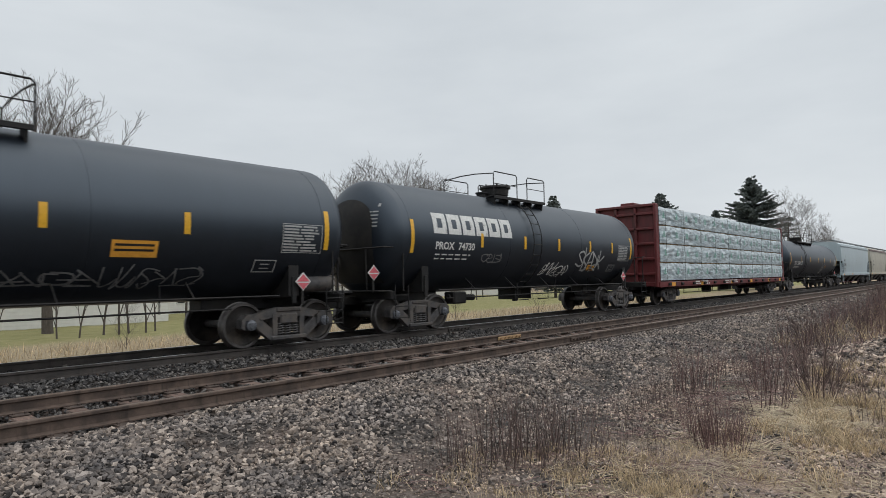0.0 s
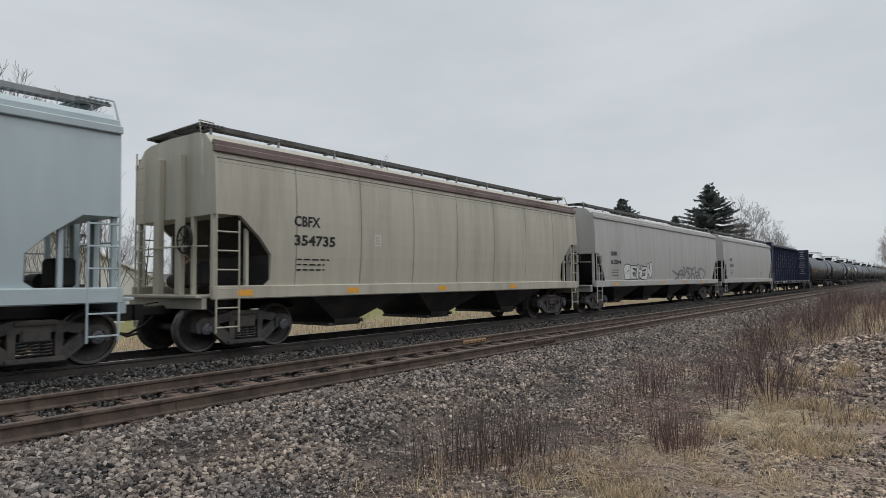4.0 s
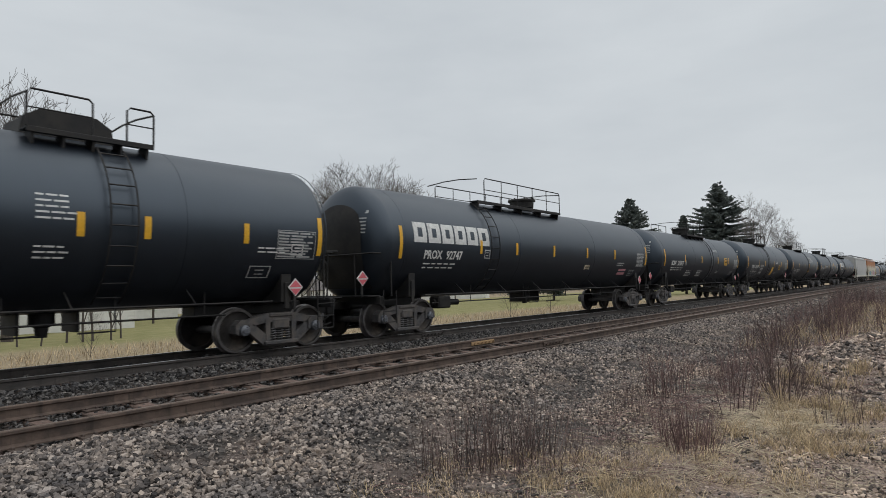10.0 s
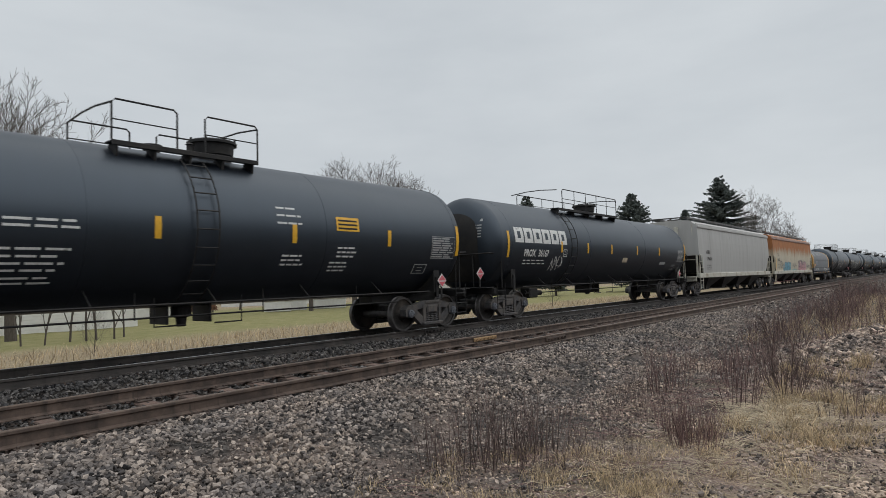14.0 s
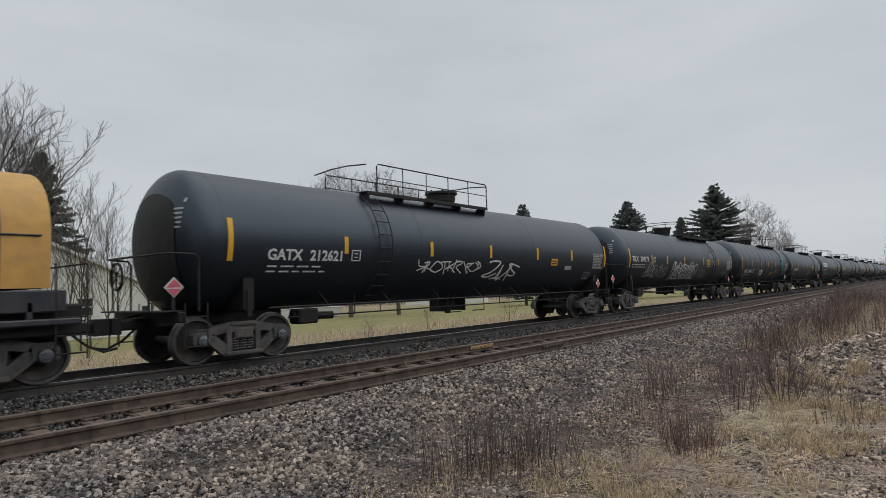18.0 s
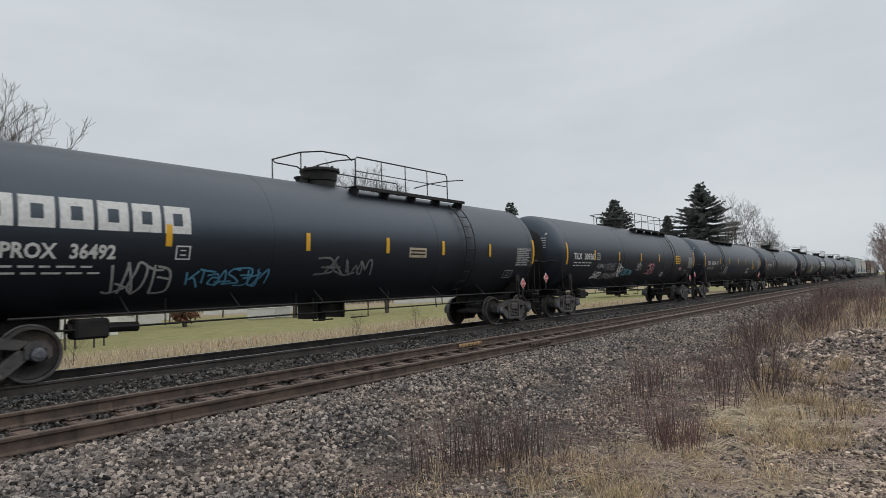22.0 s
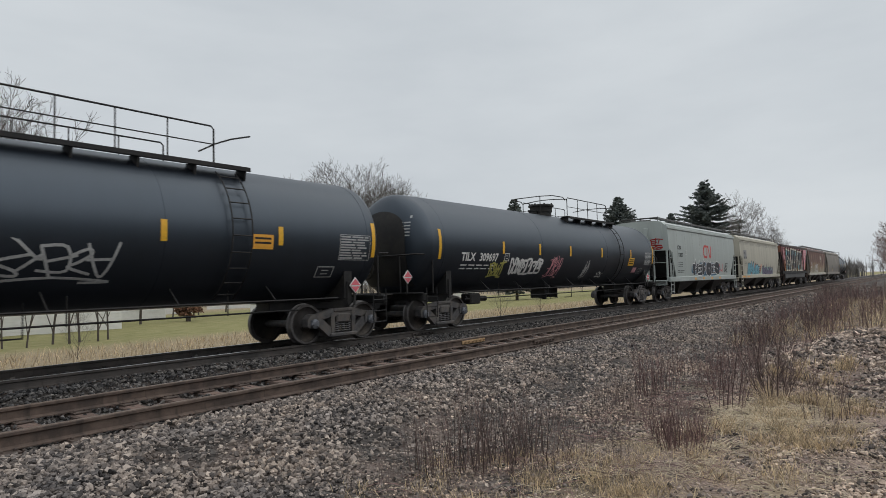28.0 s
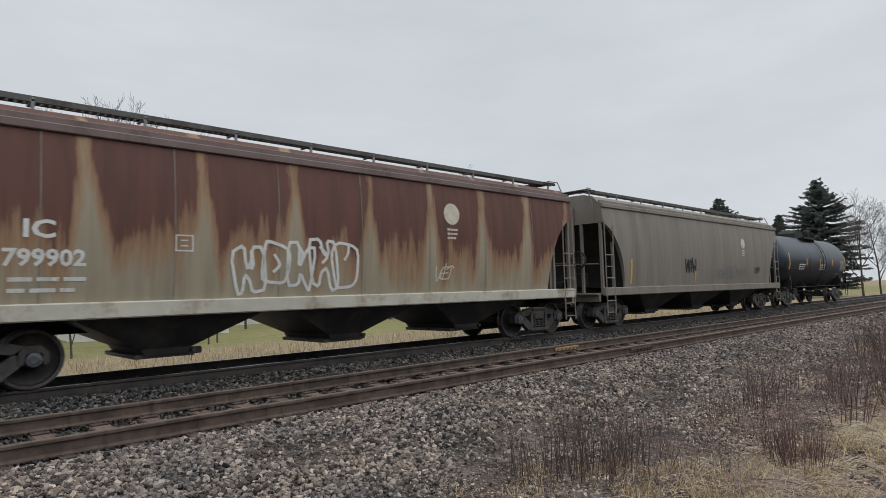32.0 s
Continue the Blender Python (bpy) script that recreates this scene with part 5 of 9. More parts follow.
def white_name(text, x, z, size, material, width=None, lines=2):
    def put(car, side, rng, lo, hi):
        x0 = lo + (hi - lo) * x
        for i, word in enumerate(text.split("|")):
            mark_text(car, side, word, x0, z - i * size * 1.35, size, material, (width or size * 3.6) * (0.62 if i == 0 and "|" in text else 1.0))
        if lines:
            mark_bars(car, side, stencil_rows(rng, x0 + 0.1, z - size * 2.4, 0.9, lines + 1, 0.11, 0.03, 5), material)
    return put


# ---- centre-beam cars ----
def beam_car(spec):
    """A centre-beam flat car with end bulkheads; empty, or loaded with wrapped lumber."""
    x_l, x_r, ends = spec["x"]
    rng = random.Random(spec["seed"])
    car, a, lo, hi = new_car("centerbeam_car", spec["label"], "flat car", x_l, x_r, ends)
    paint = spec["paint"]
    b0, b1 = lo + 0.65, hi - 0.65
    zt, zd = 4.42, 1.05
    s = Shape()
    s.box((b0 + b1) / 2, 0, 0.95, b1 - b0, 2.75, 0.18, 0.02)
    s.box((b0 + b1) / 2, 0, 0.78, b1 - b0 - 5.5, 0.7, 0.3, 0.03)
    part("deck", s.mesh("deck", spec.get("deck", paint)), car)
    for q in (-1, 1):
        s = Shape()
        s.box((b0 + b1) / 2, q * 1.42, 0.93, b1 - b0, 0.10, 0.24, 0.015)
        part("side_sill", s.mesh("side_sill", spec.get("sill", paint)), car)
    s = Shape()
    s.box((b0 + b1) / 2, 0, zt + 0.08, b1 - b0 - 0.3, 0.62, 0.2, 0.02)
    s.box((b0 + b1) / 2, 0, zt - 0.06, b1 - b0 - 0.3, 0.16, 0.12, 0.02)
    part("top_chord", s.mesh("top_chord", paint), car)
    n = 18
    pm = shared(("beam_post", paint.name), lambda: Shape().prism([(-0.10, zd - 0.02), (0.10, zd - 0.02), (0.08, zt), (-0.08, zt)], "y", -0.09, 0.09).prism([(-0.05, zd - 0.02), (0.05, zd - 0.02), (0.04, zt), (-0.04, zt)], "y", -0.2, 0.2).mesh("beam_post", paint))
    xs = [(b0 + b1) / 2 + 1.14 * (k - 8.5) for k in range(n)]
    for i, x in enumerate(xs):
        part("beam_post", pm, car, "", pose(x, 0, 0))
        if not spec.get("lumber"):
            for k in range(3):
                part("strap_eye", shared("strap_eye", lambda: Shape().box(0, 0, 0, 0.05, 0.03, 0.07, 0.01).mesh("strap_eye", M_GALVP)), car, "", pose(x + 0.03, -0.215, 1.75 + 0.75 * k + 0.35 * (i % 2)))
    for k, (i0, i1, up) in enumerate(((0, 1, 0), (1, 3, 0), (3, 5, 0), (5, 7, 0), (7, 9, 0), (8, 10, 1), (10, 12, 1), (12, 14, 1), (14, 16, 1), (16, 17, 1))):
        za, zb = (zd + 0.1, zt - 0.3) if not up else (zt - 0.3, zd + 0.1)
        s = Shape()
        v = Vector((xs[i1] - xs[i0], 0, zb - za))
        s.box(0, 0, 0, v.length, 0.07, 0.095, 0.01, Matrix.Rotation(-math.atan2(v.z, v.x), 4, "Y"))
        part("diagonal", s.mesh("diagonal", paint), car, "", pose((xs[i0] + xs[i1]) / 2, 0, (za + zb) / 2))
        s = Shape()
        e = xs[i1] if not up else xs[i0]
        g = -1 if not up else 1
        s.prism([(e, zt - 0.02), (e + g * 0.5, zt - 0.02), (e + g * 0.12, zt - 0.6), (e, zt - 0.6)], "y", -0.03, 0.03)
        part("gusset", s.mesh("gusset", paint), car)
    for g, e in ((-1, b0), (1, b1)):
        s = Shape()
        s.box(e - g * 0.06, 0, (zd + zt) / 2 - 0.1, 0.05, 2.7, zt - zd + 0.2, 0.01)
        bulk = part("bulkhead", s.mesh("bulkhead", paint), car)
        for q in (-1, 1):
            part("bulkhead_edge", Shape().box(e - g * 0.02, q * 1.36, (zd + zt) / 2 - 0.1, 0.30, 0.12, zt - zd + 0.25, 0.02).mesh("bulkhead_edge", paint), bulk)
        part("bulkhead_cap", Shape().box(e, 0, zt - 0.02, 0.24, 2.8, 0.12, 0.02).mesh("bulkhead_cap", paint), bulk)
        for q in (-0.45, 0.45):
            s = Shape()
            s.box(e + g * 0.03, q, (zd + zt) / 2 - 0.1, 0.14, 0.12, zt - zd, 0.02)
            part("bulkhead_post", s.mesh("bulkhead_post", paint), bulk)
        for k in range(5):
            s = Shape()
            s.box(e + g * 0.04, 0, zd + 0.35 + 0.66 * k, 0.12, 2.6, 0.11, 0.02)
            part("bulkhead_rib", s.mesh("bulkhead_rib", paint), bulk)
        s = Shape()
        for k in range(8):
            s.tube([(e + g * 0.16, 1.1, 1.0 + 0.42 * k), (e + g * 0.16, 1.45, 1.0 + 0.42 * k)], 0.014, 5)
        part("ladder", s.mesh("ladder", paint, True), bulk)
        s = Shape()
        n0, n1 = sorted((e + g * 0.1, e - g * 3.0))
        s.box((n0 + n1) / 2, 0, 0.82, n1 - n0, 0.45, 0.25, 0.02)
        part("centre_sill", s.mesh("centre_sill", M_BLACKD), car)
    for k in range(14):
        x = b0 + 1.0 + (b1 - b0 - 2.0) * k / 13
        for q in (-1, 1):
            part("strap_winch", shared("winch", lambda: Shape().box(0, 0, 0.94, 0.26, 0.09, 0.12, 0.03).mesh("strap_winch", M_BLACKD)), car, "", pose(x, q * 1.50, 0))
    s = Shape()
    s.tube([(-a + 1.5, -1.1, 0.5), (a - 1.5, -1.1, 0.5)], 0.016, 5)
    for k in range(8):
        x = -a + 1.6 + (2 * a - 3.2) * k / 7
        s.tube([(x, -1.1, 0.5), (x, -1.1, 0.85)], 0.014, 5)
    part("brake_rod", s.mesh("brake_rod", M_BLACKD), car)
    part("brake_cylinder", Shape().box(1.0, -0.5, 0.6, 0.7, 0.5, 0.3, 0.05).mesh("brake_cylinder", M_BLACKD), car)
    part("air_reservoir", Shape().box(-2.2, -0.5, 0.58, 0.5, 0.4, 0.35, 0.05).mesh("air_reservoir", M_BLACKD), car)
    sill = Side(None, 0, -1.47, 0.0, 0.8, 1.2)
    rects = stencil_rows(rng, b0 + 4.2, 0.98, 2.2, 2, 0.1, 0.06, 3) + stencil_rows(rng, b0 + 8.6, 0.98, 2.6, 2, 0.1, 0.05, 4)
    mark_bars(car, sill, rects, M_WHITE)
    for x in (0.06, 0.23, 0.45, 0.62, 0.8, 0.93):
        x0 = b0 + (b1 - b0) * x
        mark_bars(car, sill, [(x0, 0.84, x0 + 0.42, 1.02)], M_ORANGE, "reflective_strip")
    for t in spec.get("marks", ()):
        t(car, sill, rng, b0, b1)
    if spec.get("panel_text"):
        # warning panels on the inner faces of the bulkheads
        for g, e in ((1, b1), (-1, b0)):
            for q0 in (-1.1, 0.45):
                rects = []
                for k in range(11):
                    z = zt - 0.25 - k * 0.24
                    w = rng.uniform(0.2, 0.65)
                    rects.append((q0 + 0.35 - w / 2, z, q0 + 0.35 + w / 2, z + rng.choice((0.05, 0.07, 0.11))))
                vs, fs = bars(rects)
                me = raw_mesh("stencil", [(e - g * 0.092, p[0], p[1]) for p in vs], fs, M_DIMW)
                part("stencil", me, car)
    if spec.get("lumber"):
        np_, tiers = 8, 4
        w = (b1 - b0 - 0.5) / np_
        th = 0.76
        for q in (-1, 1):
            for i in range(np_):
                for j in range(tiers):
                    x0 = b0 + 0.25 + w * i
                    z0 = zd + 0.06 + j * (th + 0.06)
                    part("lumber_pack", pack_mesh(rng, w - 0.03, th), car, "white plastic-wrapped bundle of boards", pose(x0 + w / 2, q * 0.82, z0, 0, 0, 0 if q < 0 else 180))
                    if q < 0:
                        flat = Side(None, 0, -1.468, 0.0, 0, 5)
                        rects, tri = [], []
                        for k in range(2):
                            u = x0 + 0.25 + k * w * 0.5 + rng.uniform(-0.12, 0.1)
                            rects += [(u + 0.5, z0 + 0.42, u + 0.98, z0 + 0.50), (u + 0.6, z0 + 0.28, u + 0.95, z0 + 0.36)] + stencil_rows(rng, u, z0 + 0.16, 0.9, 2, 0.06, 0.02, 3)
                            for d in (0.0, 0.09, 0.18):
                                tri.append([(u + d * 0.45, z0 + 0.27 + d), (u + 0.38 - d * 0.45, z0 + 0.27 + d), (u + 0.19, z0 + 0.40 + d)])
                            rects.append((u - 0.1, z0 + 0.035, u + w * 0.46, z0 + 0.05))
                        mark_bars(car, flat, rects, M_PRINT, "print")
                        filled(car, flat, tri, M_PRINTG, "print_green", 0.008)
                    if j:
                        s = Shape()
                        for d in (0.2, 0.5, 0.8):
                            s.box(x0 + w * d, q * 0.82, z0 - 0.03, 0.09, 1.15, 0.05, 0.005)
                        s.box(x0 + w / 2, q * 1.33, z0 - 0.03, w - 0.1, 0.05, 0.04, 0.005)
                        part("sticker", s.mesh("sticker", M_LUMBER), car)
        s = Shape()
        for i in range(10):
            x = b0 + 0.9 + (b1 - b0 - 1.8) * i / 9
            s.tube([(x, -1.43, 1.0), (x, -1.44, 2.6), (x, -1.43, zd + 4 * 0.82 + 0.02), (x, -0.9, zd + 4 * 0.82 + 0.1), (x, -0.2, zt)], 0.006, 4)
        part("tie_cable", s.mesh("tie_cable", M_BLACKD), car)
    return car


def pack_mesh(rng, w, h):
    """A bundle in loose wrap: a box whose sheet is puckered in slanting folds."""
    nx, nz, d = 40, 12, 1.14
    ph, sl, tilt = rng.uniform(0, 9), rng.uniform(0.7, 1.6), rng.uniform(-0.25, 0.5)
    vs, fs = [], []
    for k in range(nz + 1):
        for i in range(nx + 1):
            x, z = -w / 2 + w * i / nx, h * k / nz
            # sharp slanting folds over soft bulges
            f = 0.9 - 2.2 * abs(noise.noise(Vector((x * 1.1 + ph, (z + x * tilt) * 4.2 * sl, ph)))) + 0.8 * noise.noise(Vector((x * 3.4 + ph, (z - x * 0.25) * 9, 3.0)))
            edge_ = min(1.0, 4 * min(i, nx - i) / nx + 0.25) * min(1.0, 4 * min(k, nz - k) / nz + 0.25)
            sag = 0.035 * noise.noise(Vector((x * 1.3 + ph, ph, 8.0))) if k == nz else 0.0
            vs.append((x, -d / 2 - 0.012 - 0.05 * f * edge_, z + sag))
    for k in range(nz):
        for i in range(nx):
            p = k * (nx + 1) + i
            fs.append((p, p + 1, p + nx + 2, p + nx + 1))
    s = Shape().add(vs, fs)
    s.box(0, 0.01, h / 2, w - 0.01, d - 0.06, h - 0.01, 0.02)
    return s.mesh("lumber_pack", M_WRAP, True, 50)


# ---- coil car ----
def coil_car(spec):
    x_l, x_r, ends = spec["x"]
    rng = random.Random(spec["seed"])
    car, a, lo, hi = new_car("coil_car", spec["label"], "coil car", x_l, x_r, ends)
    b0, b1 = lo + 0.85, hi - 0.85
    s = Shape()
    s.box((b0 + b1) / 2, 0, 1.02, b1 - b0, 2.5, 0.5, 0.03)
    part("frame", s.mesh("frame", M_BLACKD), car)
    for q in (-1, 1):
        s = Shape()
        s.box((b0 + b1) / 2, q * 1.40, 1.32, b1 - b0 - 0.6, 0.12, 0.34, 0.02)
        s.box((b0 + b1) / 2, q * 1.42, 1.0, b1 - b0 - 0.2, 0.14, 0.10, 0.02)
        for k in range(12):
            s.box(b0 + 0.8 + (b1 - b0 - 1.6) * k / 11, q * 1.40, 1.16, 0.08, 0.12, 0.3, 0.01)
        part("side_sill", s.mesh("side_sill", M_COIL), car)
    c0, c1 = b0 + 0.55, b1 - 0.55

    def cover(x0, x1, r_add):
        prof = [(-1.42 - r_add, 1.52), (-1.42 - r_add, 2.45), (-1.36, 2.72), (-1.24, 2.95), (-1.05, 3.14), (-0.8, 3.29), (-0.5, 3.39), (-0.22, 3.44), (0, 3.45)]
        prof = [(y, z + (r_add if z > 2.6 else 0)) for y, z in prof]
        prof += [(-y, z) for y, z in prof[-2::-1]]
        return Shape().prism(prof, "x", x0, x1)
    part("cover", cover(c0, c1, 0.0).mesh("cover", M_COIL, True, 20), car, "grimy blue-black rounded coil cover")
    part("end_band", cover(c0 - 0.03, c0 + 0.62, 0.015).mesh("end_band", M_BAND, True, 20), car, "buff yellow end band")
    part("end_band", cover(c1 - 0.62, c1 + 0.03, 0.015).mesh("end_band", M_BAND, True, 20), car, "buff yellow end band")
    for g, e in ((-1, c0 - 0.03), (1, c1 + 0.03)):
        plate = cover(min(e, e + g * 0.02), max(e, e + g * 0.02), 0.0)
        plate.v = [(p[0], p[1] * 0.93, 1.54 + (p[2] - 1.52) * 0.95) for p in plate.v]
        end = part("end_plate", plate.mesh("end_plate", M_BLACKD), car, "dark grimy cover end")
        vs, fs = bars(stencil_rows(rng, -1.0, 2.95, 0.8, 2, 0.17, 0.10, 2))
        part("stencil", raw_mesh("stencil", [(e + g * 0.03, p[0], p[1]) for p in vs], fs, M_ORANGE), end)
        vs, fs = bars([(-1.22, 1.62, -0.72, 1.74)])
        part("stencil", raw_mesh("stencil", [(e + g * 0.03, p[0], p[1]) for p in vs], fs, M_DIMW), end)
    s = Shape()
    s.tube([(c0 + 0.1, -1.45, 2.32), (c1 - 0.1, -1.45, 2.32)], 0.015, 5)
    part("cover_rail", s.mesh("cover_rail", M_COIL), car)
    for k, x in enumerate((c0 + 3.2, (c0 + c1) / 2 + 0.2, c1 - 2.2)):
        s = Shape()
        if k == 1:
            s.tube([(x - 0.3, 0, 3.4), (x - 0.28, 0, 3.75), (x, 0, 3.92), (x + 0.28, 0, 3.75), (x + 0.3, 0, 3.4)], 0.06, 8)
        else:
            s.tube([(x - 0.25, -0.4, 3.4), (x, -0.4, 3.72), (x + 0.25, -0.4, 3.4)], 0.035, 6)
            s.tube([(x - 0.25, 0.4, 3.4), (x, 0.4, 3.72), (x + 0.25, 0.4, 3.4)], 0.035, 6)
            s.tube([(x, -0.4, 3.72), (x, 0.4, 3.72)], 0.03, 6)
        part("lifting_bracket", s.mesh("lifting_bracket", M_BLACKD, True), car)
    s = Shape()
    s.box((c0 + c1) / 2, 0, 3.5, c1 - c0 - 5.0, 0.25, 0.08, 0.01)
    part("cover_beam", s.mesh("cover_beam", M_BLACKD), car)
    for g, e in ((-1, b0), (1, b1)):
        s = Shape()
        for q in (-1, 1):
            for k in range(3):
                s.tube([(e, q * 1.45, 0.5 + 0.28 * k), (e - g * 0.45, q * 1.45, 0.5 + 0.28 * k)], 0.014, 5)
            for d in (0, 0.45):
                s.tube([(e - g * d, q * 1.45, 0.4), (e - g * d, q * 1.45, 1.9)], 0.016, 5)
        s.tube([(e, -1.4, 1.9), (e, 1.4, 1.9)], 0.016, 5)
        part("end_handrail", s.mesh("end_handrail", M_BLACKD, True), car)
        s = Shape()
        n0, n1 = sorted((e + g * 0.1, e - g * 2.0))
        s.box((n0 + n1) / 2, 0, 0.85, n1 - n0, 0.45, 0.3, 0.02)
        part("centre_sill", s.mesh("centre_sill", M_BLACKD), car)
    sill = Side(None, 0, -1.462, 0.0, 0.8, 1.6)
    mark_text(car, sill, "GACX 75790", b0 + 1.6, 1.22, 0.3, M_WHITE, 2.2)
    mark_bars(car, sill, stencil_rows(rng, b0 + 7.6, 1.36, 1.6, 3, 0.09, 0.04, 3), M_DIMW)
    for x in (0.16, 0.32, 0.5, 0.66, 0.83):
        x0 = b0 + (b1 - b0) * x
        mark_bars(car, Side(None, 0, -1.495, 0, 0.8, 1.6), [(x0, 0.96, x0 + 0.45, 1.04)], M_ORANGE, "reflective_strip")
    wall = Side(None, 0, -1.42, 0.0, 1.5, 2.5)
    mark_bars(car, wall, [(c0 + 0.9, 1.72, c0 + 1.45, 1.9)], M_ORANGE, "warning_panel", 0.012)
    tag(car, wall, rng, c0 + 1.75, 1.85, 1.4, 0.36, 6, M_DIMW, 0.035)
    tag(car, Side(None, 0, -1.462, 0, 0.8, 1.6), rng, c0 + 6.6, 1.2, 2.4, 0.3, 9, G_WHITE, 0.04)
    shoulder = Side(1.585, 1.965)
    piece_outline(0.0, 2.8, 0.9, 0.4, 3, M_DIMW, 61)(car, shoulder, rng, c0 + 1.1, c1)
    tag(car, shoulder, rng, c0 + 3.3, 2.82, 2.9, 0.36, 9, M_DIMW, 0.045)
    return car


# ---- larger painted pieces ----
M_PANEL = mat("grey_paint_patch", (0.23, 0.23, 0.24), 0.6, var=0.1, scale=6.0)


def mark_word(text, x, z, size, material, width):
    return lambda car, side, rng, lo, hi: mark_text(car, side, text, lo + (hi - lo) * x, z, size, material, width)


def spot(x, z, r, material):
    def put(car, side, rng, lo, hi):
        c = lo + (hi - lo) * x
        filled(car, side, [[(c + r * math.cos(k * 0.45), z + r * math.sin(k * 0.45)) for k in range(14)]], material, "painted_spot")
    return put


def red_mark(x, z, w, h):
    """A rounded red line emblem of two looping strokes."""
    def put(car, side, rng, lo, hi):
        x0 = lo + (hi - lo) * x
        lines = [[(x0 + w * 0.42, z + h * 0.92), (x0 + w * 0.1, z + h * 0.9), (x0, z + h * 0.7), (x0, z + h * 0.3), (x0 + w * 0.1, z + h * 0.1), (x0 + w * 0.42, z + h * 0.08)],
                 [(x0 + w * 0.42, z + h * 0.08), (x0 + w * 0.5, z + h * 0.9), (x0 + w * 0.62, z + h * 0.9), (x0 + w * 0.8, z + h * 0.12), (x0 + w * 0.92, z + h * 0.1), (x0 + w, z + h * 0.9)]]
        vs, fs = stroke_sheet(lines, 0.13)
        part("emblem", side.lay("emblem", vs, fs, G_RED, 0.006), car, "looping red line emblem")
    return put


def glyph_outline(rng, x, z, w, h):
    """A fat slanted block letter with notches: an outline ring of points."""
    sl = rng.uniform(-0.12, 0.2) * h
    k = rng.randrange(4)
    base = [[(0, 0), (0.36, 0), (0.4, 0.38), (0.62, 0.38), (0.66, 0), (1.0, 0.02), (0.95, 1.0), (0.62, 0.97), (0.6, 0.66), (0.4, 0.66), (0.38, 1.0), (0.02, 0.98)],
            [(0, 0), (0.95, 0.04), (1.0, 0.3), (0.42, 0.28), (0.42, 0.4), (0.9, 0.42), (0.88, 0.62), (0.42, 0.62), (0.42, 0.74), (1.0, 0.76), (0.96, 1.0), (0.04, 1.0)],
            [(0.1, 0), (0.45, 0), (0.5, 0.55), (0.72, 0.02), (1.02, 0.05), (0.9, 1.0), (0.62, 0.98), (0.55, 0.6), (0.36, 1.0), (0, 0.96)],
            [(0, 0.1), (0.2, -0.04), (0.85, 0), (1.0, 0.25), (0.98, 0.8), (0.78, 1.03), (0.18, 1.0), (0.0, 0.78)]][k]
    out = []
    mirror, upside = rng.random() < 0.5, rng.random() < 0.5
    for a, b in base:
        a, b = 1 - a if mirror else a, 1 - b if upside else b
        out.append((x + w * a + sl * (b - 0.5) + rng.uniform(-0.12, 0.12) * w, z + h * b + rng.uniform(-0.09, 0.09) * h))
    # round off the corners
    return [(p[0] * q + r_[0] * (1 - q), p[1] * q + r_[1] * (1 - q)) for p, r_ in zip(out, out[1:] + out[:1]) for q in (0.8, 0.2)]


def piece_letters(x, z, w, h, n, fill, edge_mat, seed, halo=None, shine=None, spikes=0):
    """Fat crowded letters, each filled and outlined, before a halo of a second colour, with shine strokes and spikes."""
    def put(car, side, rng, lo, hi):
        r = random.Random(seed)
        x0, g = lo + (hi - lo) * x, w / n
        line = 0.04 if h < 1.1 else 0.055
        if halo:
            ring = [(x0 + w * (0.5 + 0.56 * math.cos(a) * abs(math.cos(a)) ** -0.4), z + h * (0.45 + (0.42 + 0.1 * r.random()) * math.sin(a) * (abs(math.sin(a)) + 0.02) ** -0.35)) for a in [k * 0.1745 + 0.05 for k in range(36)]]
            filled(car, side, [ring], halo, "graffiti_halo", 0.004)
        for k in range(spikes):
            u = x0 + w * (k + r.uniform(0.2, 0.8)) / spikes
            v = z + h * r.uniform(0.6, 0.8)
            tip = (u + r.uniform(-0.15, 0.15), z + h * r.uniform(1.02, 1.2))
            filled(car, side, [[(u - 0.16, v), (u + 0.16, v), tip]], fill, "graffiti_spike", 0.0055 + 0.0001 * k)
            vs, fs = stroke_sheet([[(u - 0.16, v), tip, (u + 0.16, v)]], line)
            part("graffiti_outline", side.lay("graffiti_outline", vs, fs, edge_mat, 0.0065 + 0.0001 * k), car)
        for i in range(n):
            hh, up = h * r.uniform(0.75, 1.02), r.uniform(0, 0.1) * h
            ring = glyph_outline(r, x0 + i * g - 0.1 * g, z + up, g * 1.24, hh)
            off = 0.0075 + 0.0024 * (i % 4)
            filled(car, side, [ring], fill, "graffiti_letter", off)
            vs, fs = stroke_sheet([ring + ring[:1]], line)
            part("graffiti_outline", side.lay("graffiti_outline", vs, fs, edge_mat, off + 0.0012), car)
            cx, cz = x0 + (i + 0.5) * g, z + up + hh * 0.5
            inner = [curved([(cx - g * 0.18, cz + hh * r.uniform(-0.05, 0.2)), (cx + g * 0.05, cz + hh * r.uniform(-0.1, 0.1)), (cx + g * 0.22, cz + hh * r.uniform(-0.2, 0.1))])]
            vs, fs = stroke_sheet(inner, line * 0.9)
            part("graffiti_stroke", side.lay("graffiti_stroke", vs, fs, edge_mat, off + 0.0014), car)
            if shine:
                vs, fs = stroke_sheet([curved([(cx - g * 0.3, cz + hh * 0.12), (cx - g * 0.26, cz + hh * 0.3), (cx - g * 0.1, cz + hh * 0.36)])], line * 0.8)
                part("graffiti_shine", side.lay("graffiti_shine", vs, fs, shine, off + 0.0016), car)
    return put


